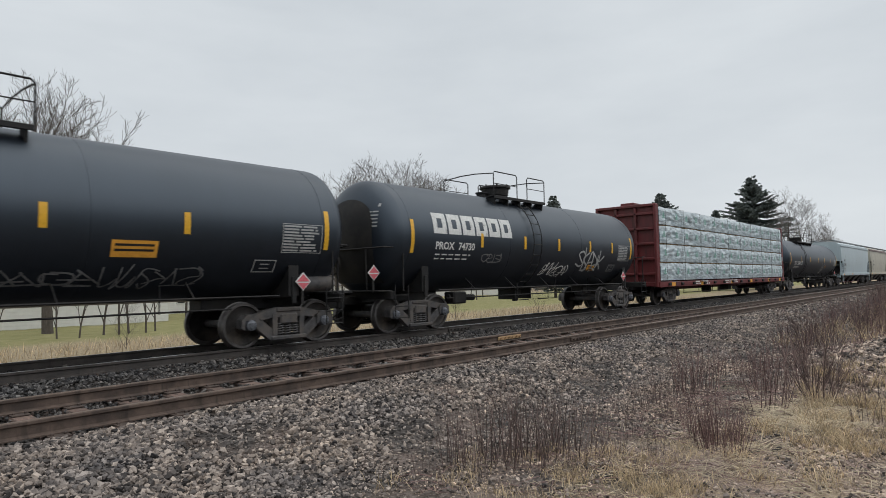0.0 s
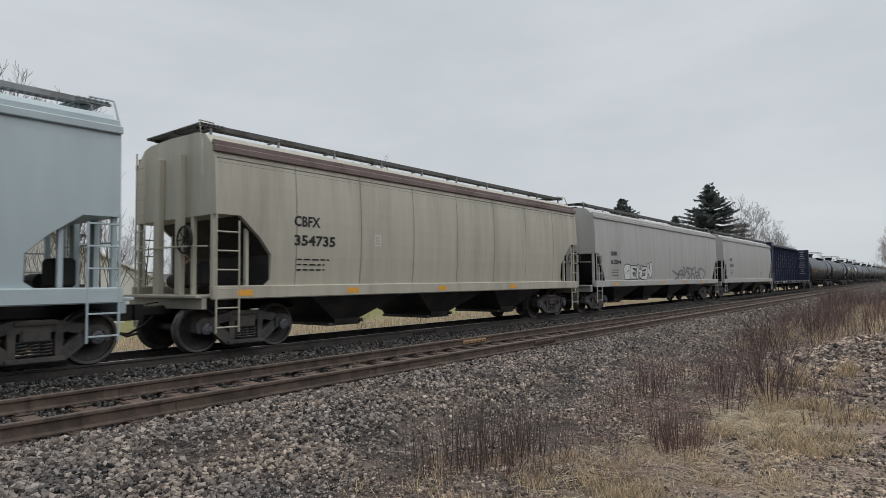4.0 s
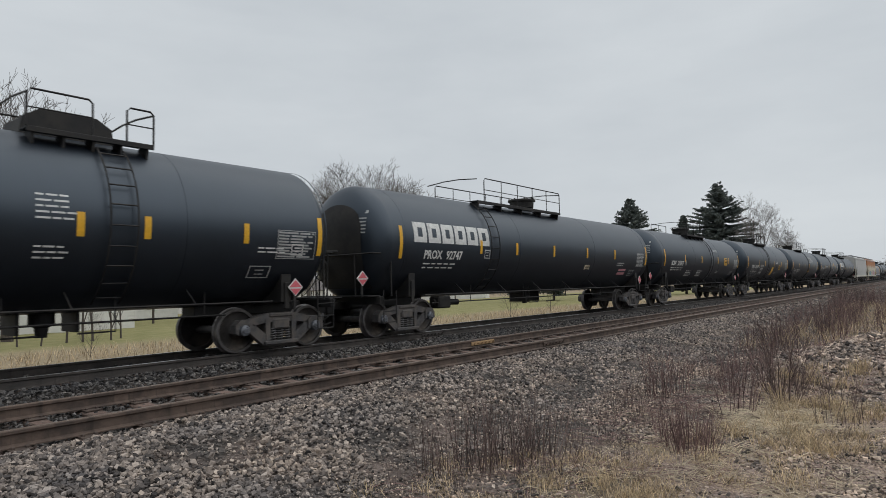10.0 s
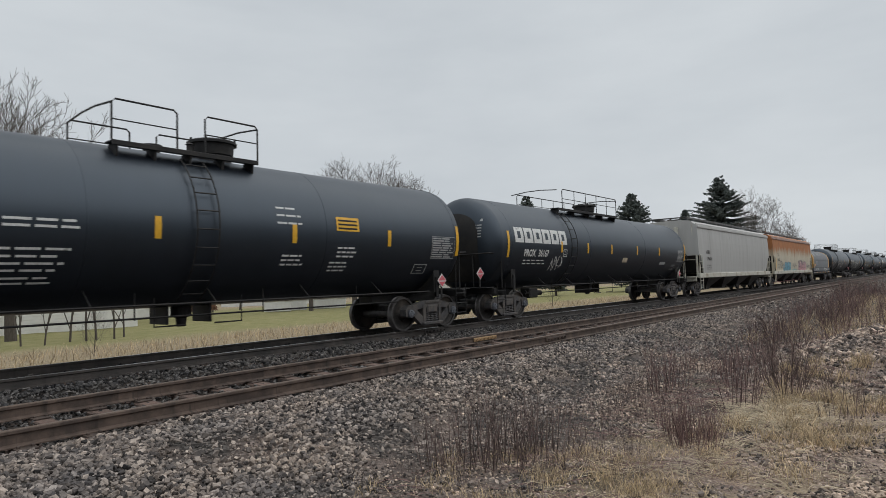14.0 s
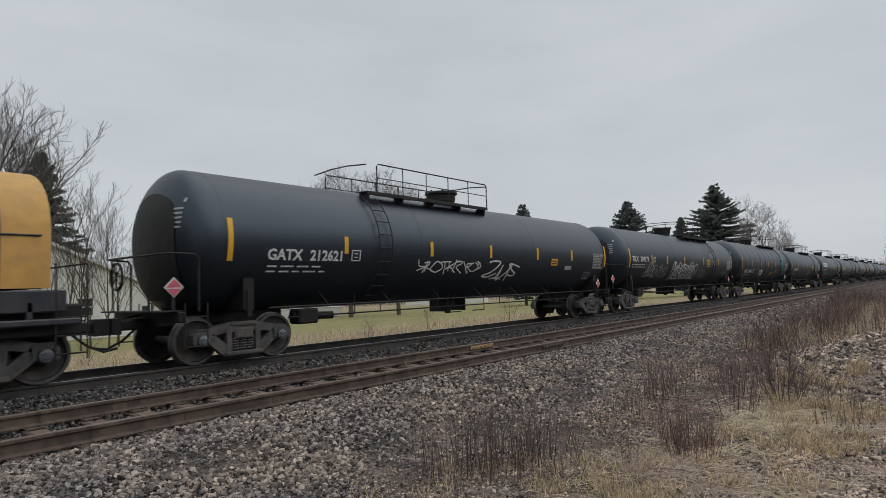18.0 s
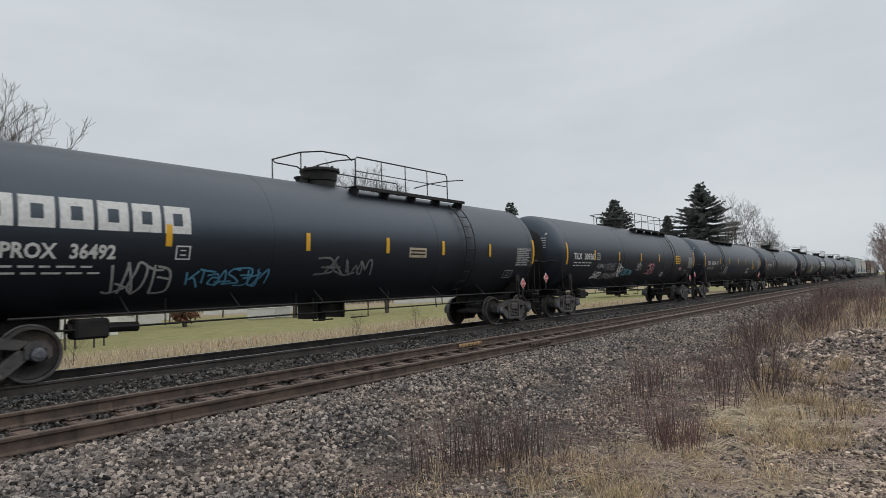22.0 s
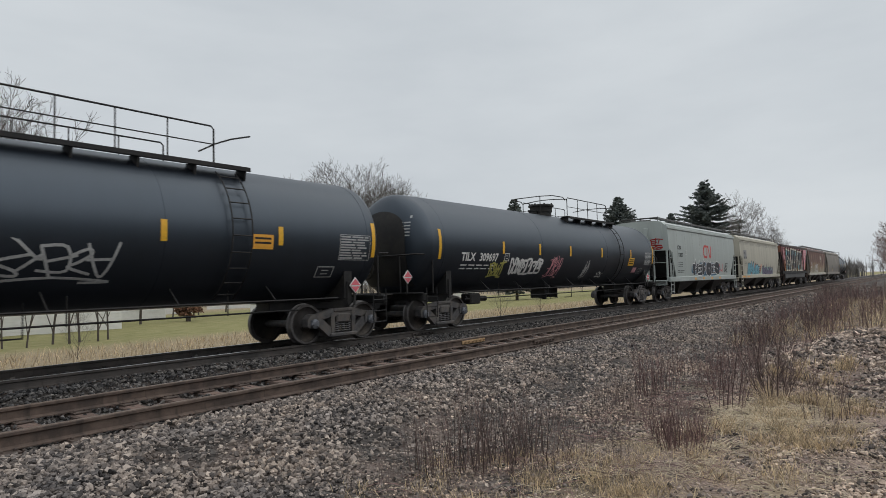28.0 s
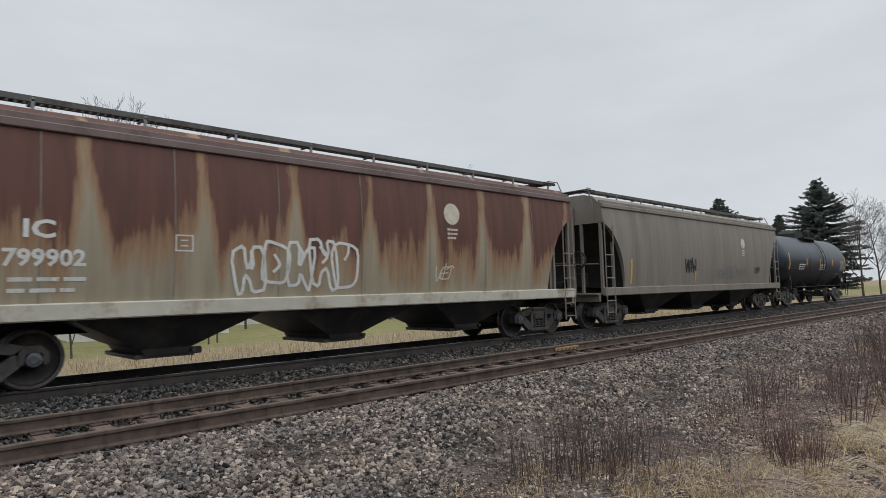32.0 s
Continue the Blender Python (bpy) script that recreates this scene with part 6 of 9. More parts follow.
def piece_outline(x, z, w, h, n, material, seed, width=0.045):
    """Fat letters drawn in outline alone, overlapping, with loose flicks."""
    def put(car, side, rng, lo, hi):
        r = random.Random(seed)
        x0, g = lo + (hi - lo) * x, w / n
        lines = []
        for i in range(n):
            ring = glyph_outline(r, x0 + i * g, z + r.uniform(0, 0.12) * h, g * 1.15, h * r.uniform(0.7, 0.9))
            lines.append(ring + ring[:1])
            c = (x0 + (i + 0.5) * g, z + h * r.uniform(0.3, 0.6))
            lines.append(curved([c, (c[0] + g * r.uniform(0.1, 0.3), c[1] + h * 0.12), (c[0] + g * r.uniform(-0.2, 0.2), c[1] + h * 0.28)]))
        vs, fs = stroke_sheet(lines, width)
        tagged(part("graffiti_outline", side.lay("graffiti_outline", vs, fs, material, 0.009), car), kind="stuff")
    return put


def shaky(r, pts, step, amount):
    """A line drawn by an unsteady arm: its legs are cut into short steps that wander a little."""
    out = [pts[0]]
    for a, b in zip(pts, pts[1:]):
        n = max(1, int(math.hypot(b[0] - a[0], b[1] - a[1]) / step))
        out += [(a[0] + (b[0] - a[0]) * i / n + r.uniform(-amount, amount), a[1] + (b[1] - a[1]) * i / n + r.uniform(-amount, amount)) for i in range(1, n + 1)]
    return out


def big_piece(car, side, rng, lo, hi):
    """A long painted piece: three dark letters edged in cream, with teal patches, on pink clouds."""
    flat = Side(None, 0, side.y - 0.068, 0.0, 1.5, 4.0)
    r = random.Random(8)
    z0, z1 = 1.6, 3.66
    clouds = []
    for k in range(44):
        q = r.choice((0.7, 0.9, 1.3, 4.45, 8.2, 8.4, 11.6, 12.1, 12.6, 13.2, 13.8))
        z = r.uniform(2.55, 3.4) if q < 1.0 else r.uniform(1.65, 3.4)
        clouds.append(blob(r, lo + q + r.uniform(-0.2, 0.2), z, r.uniform(0.35, 0.85), r.uniform(0.3, 0.65), 22, 0.07))
    for k in range(26):
        x = lo + 0.3 + 14.0 * k / 26 + r.uniform(-0.2, 0.2)
        h = r.uniform(0.08, 0.3)
        clouds.append(blob(r, x, 3.86 - h, r.uniform(0.12, 0.5), h, 14, 0.12))
    for k, c in enumerate(clouds):
        filled(car, Side(None, 0, side.y - 0.04, 0, 1.5, 4), [c], G_PINK if k % 2 else G_CLOUD, "pink_cloud", 0.004 + 0.0003 * k)
    bands = [[(lo + 0.1, 3.78), (hi - 0.1, 3.80), (hi - 0.1, 3.9), (lo + 0.1, 3.9)]]
    filled(car, Side(None, 0, side.y - 0.03, 0, 1.5, 4), bands, G_CLOUD, "pink_band", 0.005)
    letters_ = [
        [(1.85, z0), (1.9, z1), (4.1, z1 - 0.12), (4.3, 3.25), (4.42, 3.0), (4.4, z0)],
        [(4.8, z0), (4.78, z1 + 0.1), (8.1, z1), (8.15, z0), (7.35, z0), (6.9, z0 + 0.25), (6.5, z0)],
        [(8.8, z0), (8.8, z1 - 0.06), (11.2, z1 - 0.1), (11.3, z0 + 0.4), (11.9, z0 + 0.35), (11.9, z0), (9.6, z0)],
    ]
    polys = [[(lo + a, b) for a, b in p] for p in letters_]
    filled(car, flat, polys, G_SLATE, "graffiti_fill", 0.006)
    teal = []
    for p in polys:
        xs = [q[0] for q in p]
        for _ in range(7):
            x = r.choice((min(xs) + r.uniform(0.08, 0.3), r.uniform(min(xs) + 0.1, max(xs) - 0.6), max(xs) - r.uniform(0.5, 0.7)))
            teal.append(blob(r, x, r.choice((z0 + 0.05, z1 - 0.6, z1 - 0.5)), r.uniform(0.3, 0.55), r.uniform(0.3, 0.6), 18, 0.14))
    for k, c in enumerate(teal):
        filled(car, flat, [c], G_TEAL, "graffiti_patch", 0.008 + 0.0003 * k)
    vs, fs = stroke_sheet([shaky(r, p + p[:1], 0.3, 0.022) for p in polys], 0.16)
    tagged(part("graffiti_outline", flat.lay("graffiti_outline", vs, fs, G_CREAM, 0.018), car), kind="stuff")
    inner = [[(lo + a, b) for a, b in line] for line in (
        [(2.55, 2.95), (3.05, 2.98), (3.15, 2.72), (3.45, 2.9), (3.8, 2.72), (3.8, 2.5)], [(2.6, 2.2), (3.1, 2.25), (3.2, 2.0), (3.6, 2.2), (3.85, 2.05)], [(2.6, 2.2), (2.6, 2.5), (3.0, 2.55)],
        [(5.0, 2.55), (5.1, 2.2), (5.35, 2.5), (5.55, 2.3), (5.75, 2.7), (6.0, 2.68)], [(6.3, 2.1), (6.5, 2.55), (6.9, 2.35), (7.2, 2.65), (7.6, 2.6), (7.6, 2.2)],
        [(9.4, 2.1), (9.4, 2.65), (9.9, 2.6), (9.9, 2.3), (10.4, 2.25), (10.4, 2.7)])]
    for p in polys:
        for _ in range(4):
            q = r.choice(p)
            inner.append([q, (q[0] + r.uniform(-0.03, 0.03), max(z0 - 0.02, q[1] - r.uniform(0.2, 0.5)))])
    inner = [shaky(r, line, 0.25, 0.02) for line in inner]
    vs, fs = stroke_sheet(inner, 0.15)
    tagged(part("graffiti_outline", flat.lay("graffiti_outline", vs, fs, G_CREAM, 0.022), car), kind="stuff")
    tail = Side(None, 0, side.y - 0.05, 0, 1.5, 4)
    filled(car, tail, [[(hi - 2.0, 1.65), (hi - 1.72, 1.65), (hi - 0.1, 3.38), (hi - 0.1, 3.86), (hi - 2.1, 3.86)]], G_PINK, "pink_panel", 0.010)
    for k in range(15):
        u = r.uniform(0.15, 1.9)
        filled(car, tail, [blob(r, hi - u, r.uniform(3.3 - u * 0.85, 3.6), r.uniform(0.12, 0.26), r.uniform(0.12, 0.26), 12, 0.12)], G_BLOOD, "red_spot", 0.013 + 0.0003 * k)
    # thin dark ribs stand in for the shading lines along the covered posts
    for k in range(11):
        x = lo + 1.9 + 1.085 * k
        rib = Shape().box(x, side.y - 0.082, 2.72, 0.045, 0.06, 2.3, 0.01)
        part("post_edge", rib.mesh("post_edge", M_SOOT_SHADE), car)
    for x, h in ((1.1, 0.92), (5.45, 0.5), (8.0, 0.5), (10.45, 0.5), (14.05, 0.85)):
        vs, fs = bars([(lo + x, 1.56, lo + x + 0.13, 1.56 + h)])
        part("reflective_strip", Side(None, 0, side.y - 0.1, 0, 1, 4).lay("reflective_strip", vs, fs, M_YELLOW, 0.004), car)


M_PINKISH = mat("faded_pinkish_cream_paint", (0.36, 0.25, 0.21), 0.6, var=0.15, scale=3.0, second=(0.22, 0.12, 0.09), second_amt=0.45, second_scale=1.5)
M_BROWN = mat("orange_brown_end_paint", (0.20, 0.085, 0.05), 0.65, var=0.2, scale=3.0, second=(0.10, 0.045, 0.035), second_amt=0.45, second_scale=1.2)
M_ENDGREY = mat("pale_grey_green_end_paint", (0.30, 0.31, 0.285), 0.6, var=0.1, scale=3.0, second=(0.2, 0.17, 0.14), second_amt=0.35, second_scale=1.2)
M_PLUM = mat("dusty_plum_brown_paint", (0.17, 0.125, 0.12), 0.6, var=0.15, scale=3.0, second=(0.10, 0.07, 0.065), second_amt=0.4, stretch=(1, 1, 0.3))
M_SOOT_SHADE = mat("sooty_rust_and_shade_brown", (0.035, 0.022, 0.02), 0.7, var=0.3, scale=4.0, second=(0.09, 0.05, 0.045), second_amt=0.45, second_scale=2.0)
G_SLATE = mat("spray_slate", (0.045, 0.052, 0.062), 0.5, var=0.25, scale=3.0)
G_SKY = mat("spray_sky_blue", (0.13, 0.34, 0.44), 0.5, var=0.25, scale=3.0, second=(0.22, 0.45, 0.5), second_amt=0.4, second_scale=2.0)
G_ROSE = mat("spray_faded_rose", (0.58, 0.30, 0.31), 0.5, var=0.2, scale=4.0, second=(0.5, 0.38, 0.42), second_amt=0.4)
G_INK = mat("spray_ink", (0.016, 0.02, 0.03), 0.5, var=0.3, scale=4.0)
G_DEEP = mat("spray_deep_blue", (0.03, 0.11, 0.2), 0.5, var=0.3, scale=3.0, second=(0.06, 0.2, 0.3), second_amt=0.4)
G_CORAL = mat("spray_coral", (0.62, 0.26, 0.15), 0.5, var=0.2, scale=5.0)
G_VIOLET = mat("spray_dull_violet", (0.13, 0.11, 0.19), 0.5, var=0.3, scale=4.0)
G_MINT = mat("spray_mint", (0.36, 0.58, 0.5), 0.5, var=0.2, scale=4.0)
G_BLOOD = mat("spray_dark_red", (0.36, 0.045, 0.05), 0.5, var=0.2, scale=5.0)
G_CLOUD = mat("spray_rose", (0.45, 0.20, 0.21), 0.5, var=0.2, scale=3.0)


# ---- ground ----
def smooth(q):
    q = min(1.0, max(0.0, q))
    return q * q * (3 - 2 * q)


def ground_z(x, y):
    z = -0.40
    z += 0.20 * smooth((y - 4.3) / 1.7)
    z -= 0.05 * smooth((y - 6.75) / 0.3)
    z += (-0.45) * smooth((y - 13.7) / 2.2)
    z += -0.02 * max(0.0, min(y, 110.0) - 20.0)
    if -8 < y < 5 and 2 < x < 60:
        z += 0.52 * math.exp(-((x - 13.6) / 2.2) ** 2 - ((y - 0.6) / 1.25) ** 2)
        z += 0.25 * math.exp(-((x - 20) / 6) ** 2 - ((y - 0.8) / 1.6) ** 2)
    if y < 5.0 or y > 15:
        z += 0.07 * noise.noise(Vector((x * 0.45, y * 0.45, 0))) + 0.03 * noise.noise(Vector((x * 1.7, y * 1.7, 4)))
    return z


def steps(marks):
    out = [marks[0][0]]
    for (a, d), (b, _) in zip(marks, marks[1:]):
        k = max(1, int(round((b - a) / d)))
        out += [a + (b - a) * i / k for i in range(1, k + 1)]
    return out


gx = steps([(-3000, 900), (-300, 60), (-40, 4), (-4, 0.3), (24, 0.8), (60, 4), (200, 25), (600, 200), (4000, 1)])
gy = steps([(-3000, 900), (-300, 60), (-40, 5), (-6, 0.3), (8, 0.4), (24, 1.5), (60, 5), (130, 40), (600, 300), (4000, 1)])
gv = [(x, y, ground_z(x, y)) for y in gy for x in gx]
nx = len(gx)
gf = [(j * nx + i, j * nx + i + 1, (j + 1) * nx + i + 1, (j + 1) * nx + i) for j in range(len(gy) - 1) for i in range(nx - 1)]
ground = new("ground", raw_mesh("ground", gv, gf, M_GROUND, True))
tagged(ground, "gravel, dry grass and lawn beside a railway", "ground", kind="structure")


# ---- the two tracks ----
def rail_profile():
    h = RAIL_H
    half = [(0.068, -h), (0.068, -h + 0.012), (0.012, -h + 0.032), (0.009, -0.055), (0.012, -0.045), (0.037, -0.036), (0.037, -0.008), (0.028, -0.001)]
    return half + [(-a, b) for a, b in half[::-1]]


def make_track(name, yc, side_mat, top_mat, label):
    track = new(name)
    tagged(track, label, "railway track", kind="structure")
    for g in (-1, 1):
        y = yc + g * GAUGE / 2
        s = Shape().prism([(a + y, b) for a, b in rail_profile()], "x", -60, 900)
        rail = part("rail", s.mesh("rail", side_mat), track)
        head = Shape().box(420, y, 0.0, 960, 0.056, 0.004, 0.001)
        part("running_surface", head.mesh("running_surface", top_mat), rail)
    return track


track_near = make_track("track_near", Y_NEAR, M_RAIL, M_RAILDULL, "rusty brown empty railway track on wooden ties")
track_far = make_track("track_far", Y_FAR, M_RAILD, M_RAILTOP, "dark railway track with polished railheads under the train")


def tie_mesh(seed, material):
    rng = random.Random(seed)
    s = Shape().box(0, 0, -0.09, 0.225, 2.55, 0.17, 0.015)
    s.v = [(p[0] + rng.uniform(-0.008, 0.008), p[1] + rng.uniform(-0.012, 0.012), p[2] + rng.uniform(-0.006, 0.006)) for p in s.v]
    return s.mesh("tie", material)


def plate_mesh():
    s = Shape().box(0, 0, 0.008, 0.19, 0.36, 0.018, 0.004)
    for a in (-0.06, 0.06):
        for q in (-0.105, 0.105):
            s.box(a, q, 0.026, 0.03, 0.04, 0.03, 0.006)
    return s.mesh("tie_plate", M_RAIL)


def anchor_mesh():
    return Shape().box(0, 0, -0.02, 0.03, 0.17, 0.035, 0.008).mesh("rail_anchor", M_RAIL)


TIE_TOP = -RAIL_H - 0.018
TIES = [tie_mesh(k, M_TIE) for k in range(6)]
SHADE_TIES = [tie_mesh(k, M_TIED) for k in range(6)]
rng = random.Random(5)


def lay_ties(track, yc, x0, n_parts, pitch, x_end, ties, material):
    lot_v, lot_f = Shape(), None
    x, k = x0, 0
    while x < x_end:
        dy, rot = rng.uniform(-0.05, 0.05), rng.uniform(-1.2, 1.2)
        if k < n_parts:
            tie = part("tie", ties[k % 6], track, "", pose(x, yc + dy, TIE_TOP, 0, 0, rot))
            for g in (-1, 1):
                part("tie_plate", shared("plate", plate_mesh), tie, "", pose(0, g * GAUGE / 2 - dy, 0))
                part("rail_anchor", shared("anchor", anchor_mesh), tie, "", pose(0.135, g * GAUGE / 2 - dy, 0.015))
        else:
            lot_v.box(x, yc, TIE_TOP - 0.08, 0.22, 2.5, 0.16, 0.01)
        x += pitch + rng.uniform(-0.03, 0.03)
        k += 1
    far = part("far_ties", lot_v.mesh("far_ties", material), track)
    tagged(far, kind="stuff")


lay_ties(track_near, Y_NEAR, -1.0, 70, 0.60, 150, TIES, M_TIE)
lay_ties(track_far, Y_FAR, -1.0, 24, 0.60, 80, SHADE_TIES, M_TIED)


def joint_mesh(mt):
    s = Shape()
    for q in (-1, 1):
        s.box(0, q * 0.032, -0.085, 0.92, 0.028, 0.085, 0.008)
        for k in range(6):
            x = -0.38 + 0.152 * k
            s.lathe([(0, 0.022), (0.03, 0.022), (0.03, 0.002)], "y", 6, at=(x, q * 0.045 if q > 0 else -0.075, -0.085))
    return s.mesh("joint_bar", mt)


for x, y, mt in ((12.6, Y_NEAR - GAUGE / 2, M_RAIL), (11.9, Y_NEAR + GAUGE / 2, M_LUMBER), (13.2, Y_FAR - GAUGE / 2, M_RAILD)):
    part("joint_bar", joint_mesh(mt), track_near if y < 10 else track_far, "", pose(x, y, 0))


# ---- ballast stones ----
def stone_points(rng, r):
    """A crushed stone: two skewed four-cornered rims turned against each other."""
    pts = []
    sx, sy, sz = (rng.uniform(0.8, 1.45) * r, rng.uniform(0.75, 1.2) * r, rng.uniform(0.45, 0.8) * r)
    for c, turn in ((1, 0.0), (-1, 0.785)):
        for k in range(4):
            a = turn + k * 1.571 + rng.uniform(-0.35, 0.35)
            q = rng.uniform(0.65, 1.05)
            pts.append(Vector((math.cos(a) * sx * q, math.sin(a) * sy * q, c * sz * rng.uniform(0.35, 1.0))))
    m = Euler((rng.gauss(0, 0.45), rng.gauss(0, 0.45), rng.uniform(0, 6.28))).to_matrix()
    return [m @ p for p in pts]


STONE_FACES = ((0, 1, 2, 3), (7, 6, 5, 4), (0, 4, 1), (1, 5, 2), (2, 6, 3), (3, 7, 0), (4, 5, 1), (5, 6, 2), (6, 7, 3), (7, 4, 0))


def scatter_stones(n, pick, size, seed):
    rng = random.Random(seed)
    vs, fs = [], []
    for _ in range(n):
        x, y = pick(rng)
        bare = noise.noise(Vector((x * 0.75 + 3.1, y * 0.95, 7.0))) + (0.16 if y < 5.0 else -0.05)
        if y < 6.3 and x < 16 and bare > 0.2 and rng.random() < 0.6:
            continue
        r = (size[0] + (size[1] - size[0]) * rng.random() ** 1.7) * (0.68 if y < 4.3 and x < 12 else 1.0) * (0.7 if bare > 0.2 and y < 6.3 else 1.0)
        z = stone_z(x, y) + r * rng.uniform(-0.1, 0.95)
        k = len(vs)
        vs += [(p.x + x, p.y + y, p.z + z) for p in stone_points(rng, r)]
        fs += [tuple(i + k for i in f) for f in STONE_FACES]
    return vs, fs


def stone_z(x, y):
    """The top of the stone bed: it buries the tie ends of the far track and stops short of the tie tops in the near one."""
    g = ground_z(x, y)
    if y > 9.1:
        return g + (TIE_TOP + 0.005 - g) * smooth((y - 9.6) / 0.9)
    if abs(y - Y_NEAR) < 1.25:
        return -0.235 if y > 6.9 else g + 0.012 * (x > 3.5)
    return g


def add_lot(name, lots, material, parent, label=""):
    vs, fs = [], []
    for v, f in lots:
        k = len(vs)
        vs += v
        fs += [tuple(i + k for i in q) for q in f]
    ob = part(name, raw_mesh(name, vs, fs, material), parent, label)
    tagged(ob, kind="stuff")
    return ob


ballast = new("ballast", raw_mesh("ballast", *(lambda s: (s.v, s.f))(Shape().box(100, (Y_NEAR + Y_FAR) / 2, -0.40, 330, 8.2, 0.24, 0.1)), M_GROUND))
tagged(ballast, "grey crushed stone ballast under and beside the tracks", "ballast", kind="structure")


def near_pick(rng):
    d = rng.random() ** 1.5
    x = 1.0 + 26 * d
    y = rng.uniform(3.9, 6.95) if rng.random() < 0.84 else rng.uniform(2.4, 4.3)
    return x + rng.uniform(-1.2, 1.2), y


lots = [scatter_stones(80000, near_pick, (0.010, 0.036), 11),
        scatter_stones(6000, lambda r: (22 + 60 * r.random(), r.uniform(3.2, 6.7)), (0.03, 0.06), 14)]
verge_lots = [
        scatter_stones(15000, lambda r: (13.3 + r.gauss(0, 1.7), 0.75 + r.gauss(0, 0.8)), (0.02, 0.06), 15),
        scatter_stones(20000, lambda r: (3.0 + 10 * r.random() ** 1.2, r.uniform(0.2, 4.3)), (0.007, 0.026), 16),
        scatter_stones(5200, lambda r: (6.6 + r.gauss(0, 0.9), 0.75 + r.gauss(0, 0.4)), (0.014, 0.042), 17),
        scatter_stones(5200, lambda r: (11.0 + r.gauss(0, 2.4), 3.9 + r.gauss(0, 0.7)), (0.014, 0.036), 18),
        scatter_stones(12000, lambda r: (5.0 + 8 * r.random(), 2.0 + 2.2 * r.random()), (0.010, 0.032), 20)]
dark_lots = [scatter_stones(17000, lambda r: (1.0 + 44 * r.random() ** 1.3, r.uniform(8.9, 11.2)), (0.018, 0.04), 12),
        # between the far rails the dark tone stands in for the train's shade
        scatter_stones(5000, lambda r: (1.0 + 34 * r.random() ** 1.3, r.uniform(11.25, 12.7)), (0.02, 0.045), 19),
        scatter_stones(8000, lambda r: (0.5 + 26 * r.random() ** 1.3, r.uniform(6.95, 8.9)), (0.014, 0.034), 13)]
add_lot("loose_stones", lots, M_STONE, ballast, "loose grey ballast stones")
add_lot("verge_gravel", verge_lots, M_STONEV, ballast, "pale pinkish gravel among dry weeds")
add_lot("dark_loose_stones", dark_lots, M_STONED, ballast, "dark ballast stones between the rails, oily or toned as shade under the train")
rng = random.Random(21)
STONES = []
for k in range(12):
    STONES.append(raw_mesh("stone", [tuple(p) for p in stone_points(rng, rng.uniform(0.028, 0.045))], STONE_FACES, M_STONEP))
for k in range(280):
    x, y = rng.uniform(1.2, 6.5), rng.uniform(4.2, 6.55)
    part("stone", STONES[k % 12], ballast, "", pose(x, y, stone_z(x, y) + 0.014, rng.uniform(0, 360), rng.uniform(0, 360), rng.uniform(0, 360)))


# ---- plants ----
def sprig(rng, vs, fs, base, lean, height, width):
    """A bent, tapering three-sided stalk."""
    p, d = Vector(base), Vector((lean[0], lean[1], 1.0)).normalized()
    n, k0 = 3, len(vs)
    for i in range(n + 1):
        w = width * (1 - 0.8 * i / n)
        for a in (0, 2.09, 4.19):
            vs.append((p.x + w * math.cos(a), p.y + w * math.sin(a), p.z))
        d = (d + Vector((rng.uniform(-0.12, 0.12), rng.uniform(-0.12, 0.12), 0))).normalized()
        p = p + d * (height / n)
    for i in range(n):
        for a in range(3):
            fs.append((k0 + 3 * i + a, k0 + 3 * i + (a + 1) % 3, k0 + 3 * i + 3 + (a + 1) % 3, k0 + 3 * i + 3 + a))
    return p, d


def weed_mesh(seed, stems, spread, height, width, twigs, material):
    rng = random.Random(seed)
    vs, fs = [], []
    for _ in range(stems):
        a, r = rng.uniform(0, 6.28), spread * math.sqrt(rng.random())
        h = height * rng.uniform(0.55, 1.0)
        b = Vector((r * math.cos(a), r * math.sin(a), -0.05))
        lean = (math.cos(a) * r / spread * 0.22 + rng.uniform(-0.08, 0.08), math.sin(a) * r / spread * 0.22 + rng.uniform(-0.08, 0.08))
        sprig(rng, vs, fs, b, lean, h, width)
        for _ in range(twigs):
            q = rng.uniform(0.35, 0.95)
            sprig(rng, vs, fs, b + Vector((lean[0] * h * q, lean[1] * h * q, h * q)), (rng.uniform(-0.7, 0.7), rng.uniform(-0.7, 0.7)), h * rng.uniform(0.12, 0.3), width * 0.5)
    return raw_mesh("dry_weed", vs, fs, material)


def plume_mesh(seed, stems, spread, height, width, fine, material, flare=0.22):
    """A dense clump of straight stalks whose upper halves feather into fine upright twigs."""
    rng = random.Random(seed)
    vs, fs = [], []
    for _ in range(stems):
        a, r = rng.uniform(0, 6.28), spread * math.sqrt(rng.random())
        h = height * rng.uniform(0.4, 1.0)
        b = Vector((r * math.cos(a), r * math.sin(a), -0.04))
        out = flare * r / spread
        lean = Vector((math.cos(a) * out + rng.uniform(-0.1, 0.1), math.sin(a) * out + rng.uniform(-0.1, 0.1), 1.0))
        sprig(rng, vs, fs, b, (lean.x, lean.y), h, width)
        d = lean.normalized()
        for _ in range(fine):
            q = rng.uniform(0.25, 0.92)
            sprig(rng, vs, fs, b + d * h * q, (lean.x + rng.uniform(-0.45, 0.45), lean.y + rng.uniform(-0.45, 0.45)), h * rng.uniform(0.12, 0.32), width * 0.5)
    return raw_mesh("dry_weed", vs, fs, material)


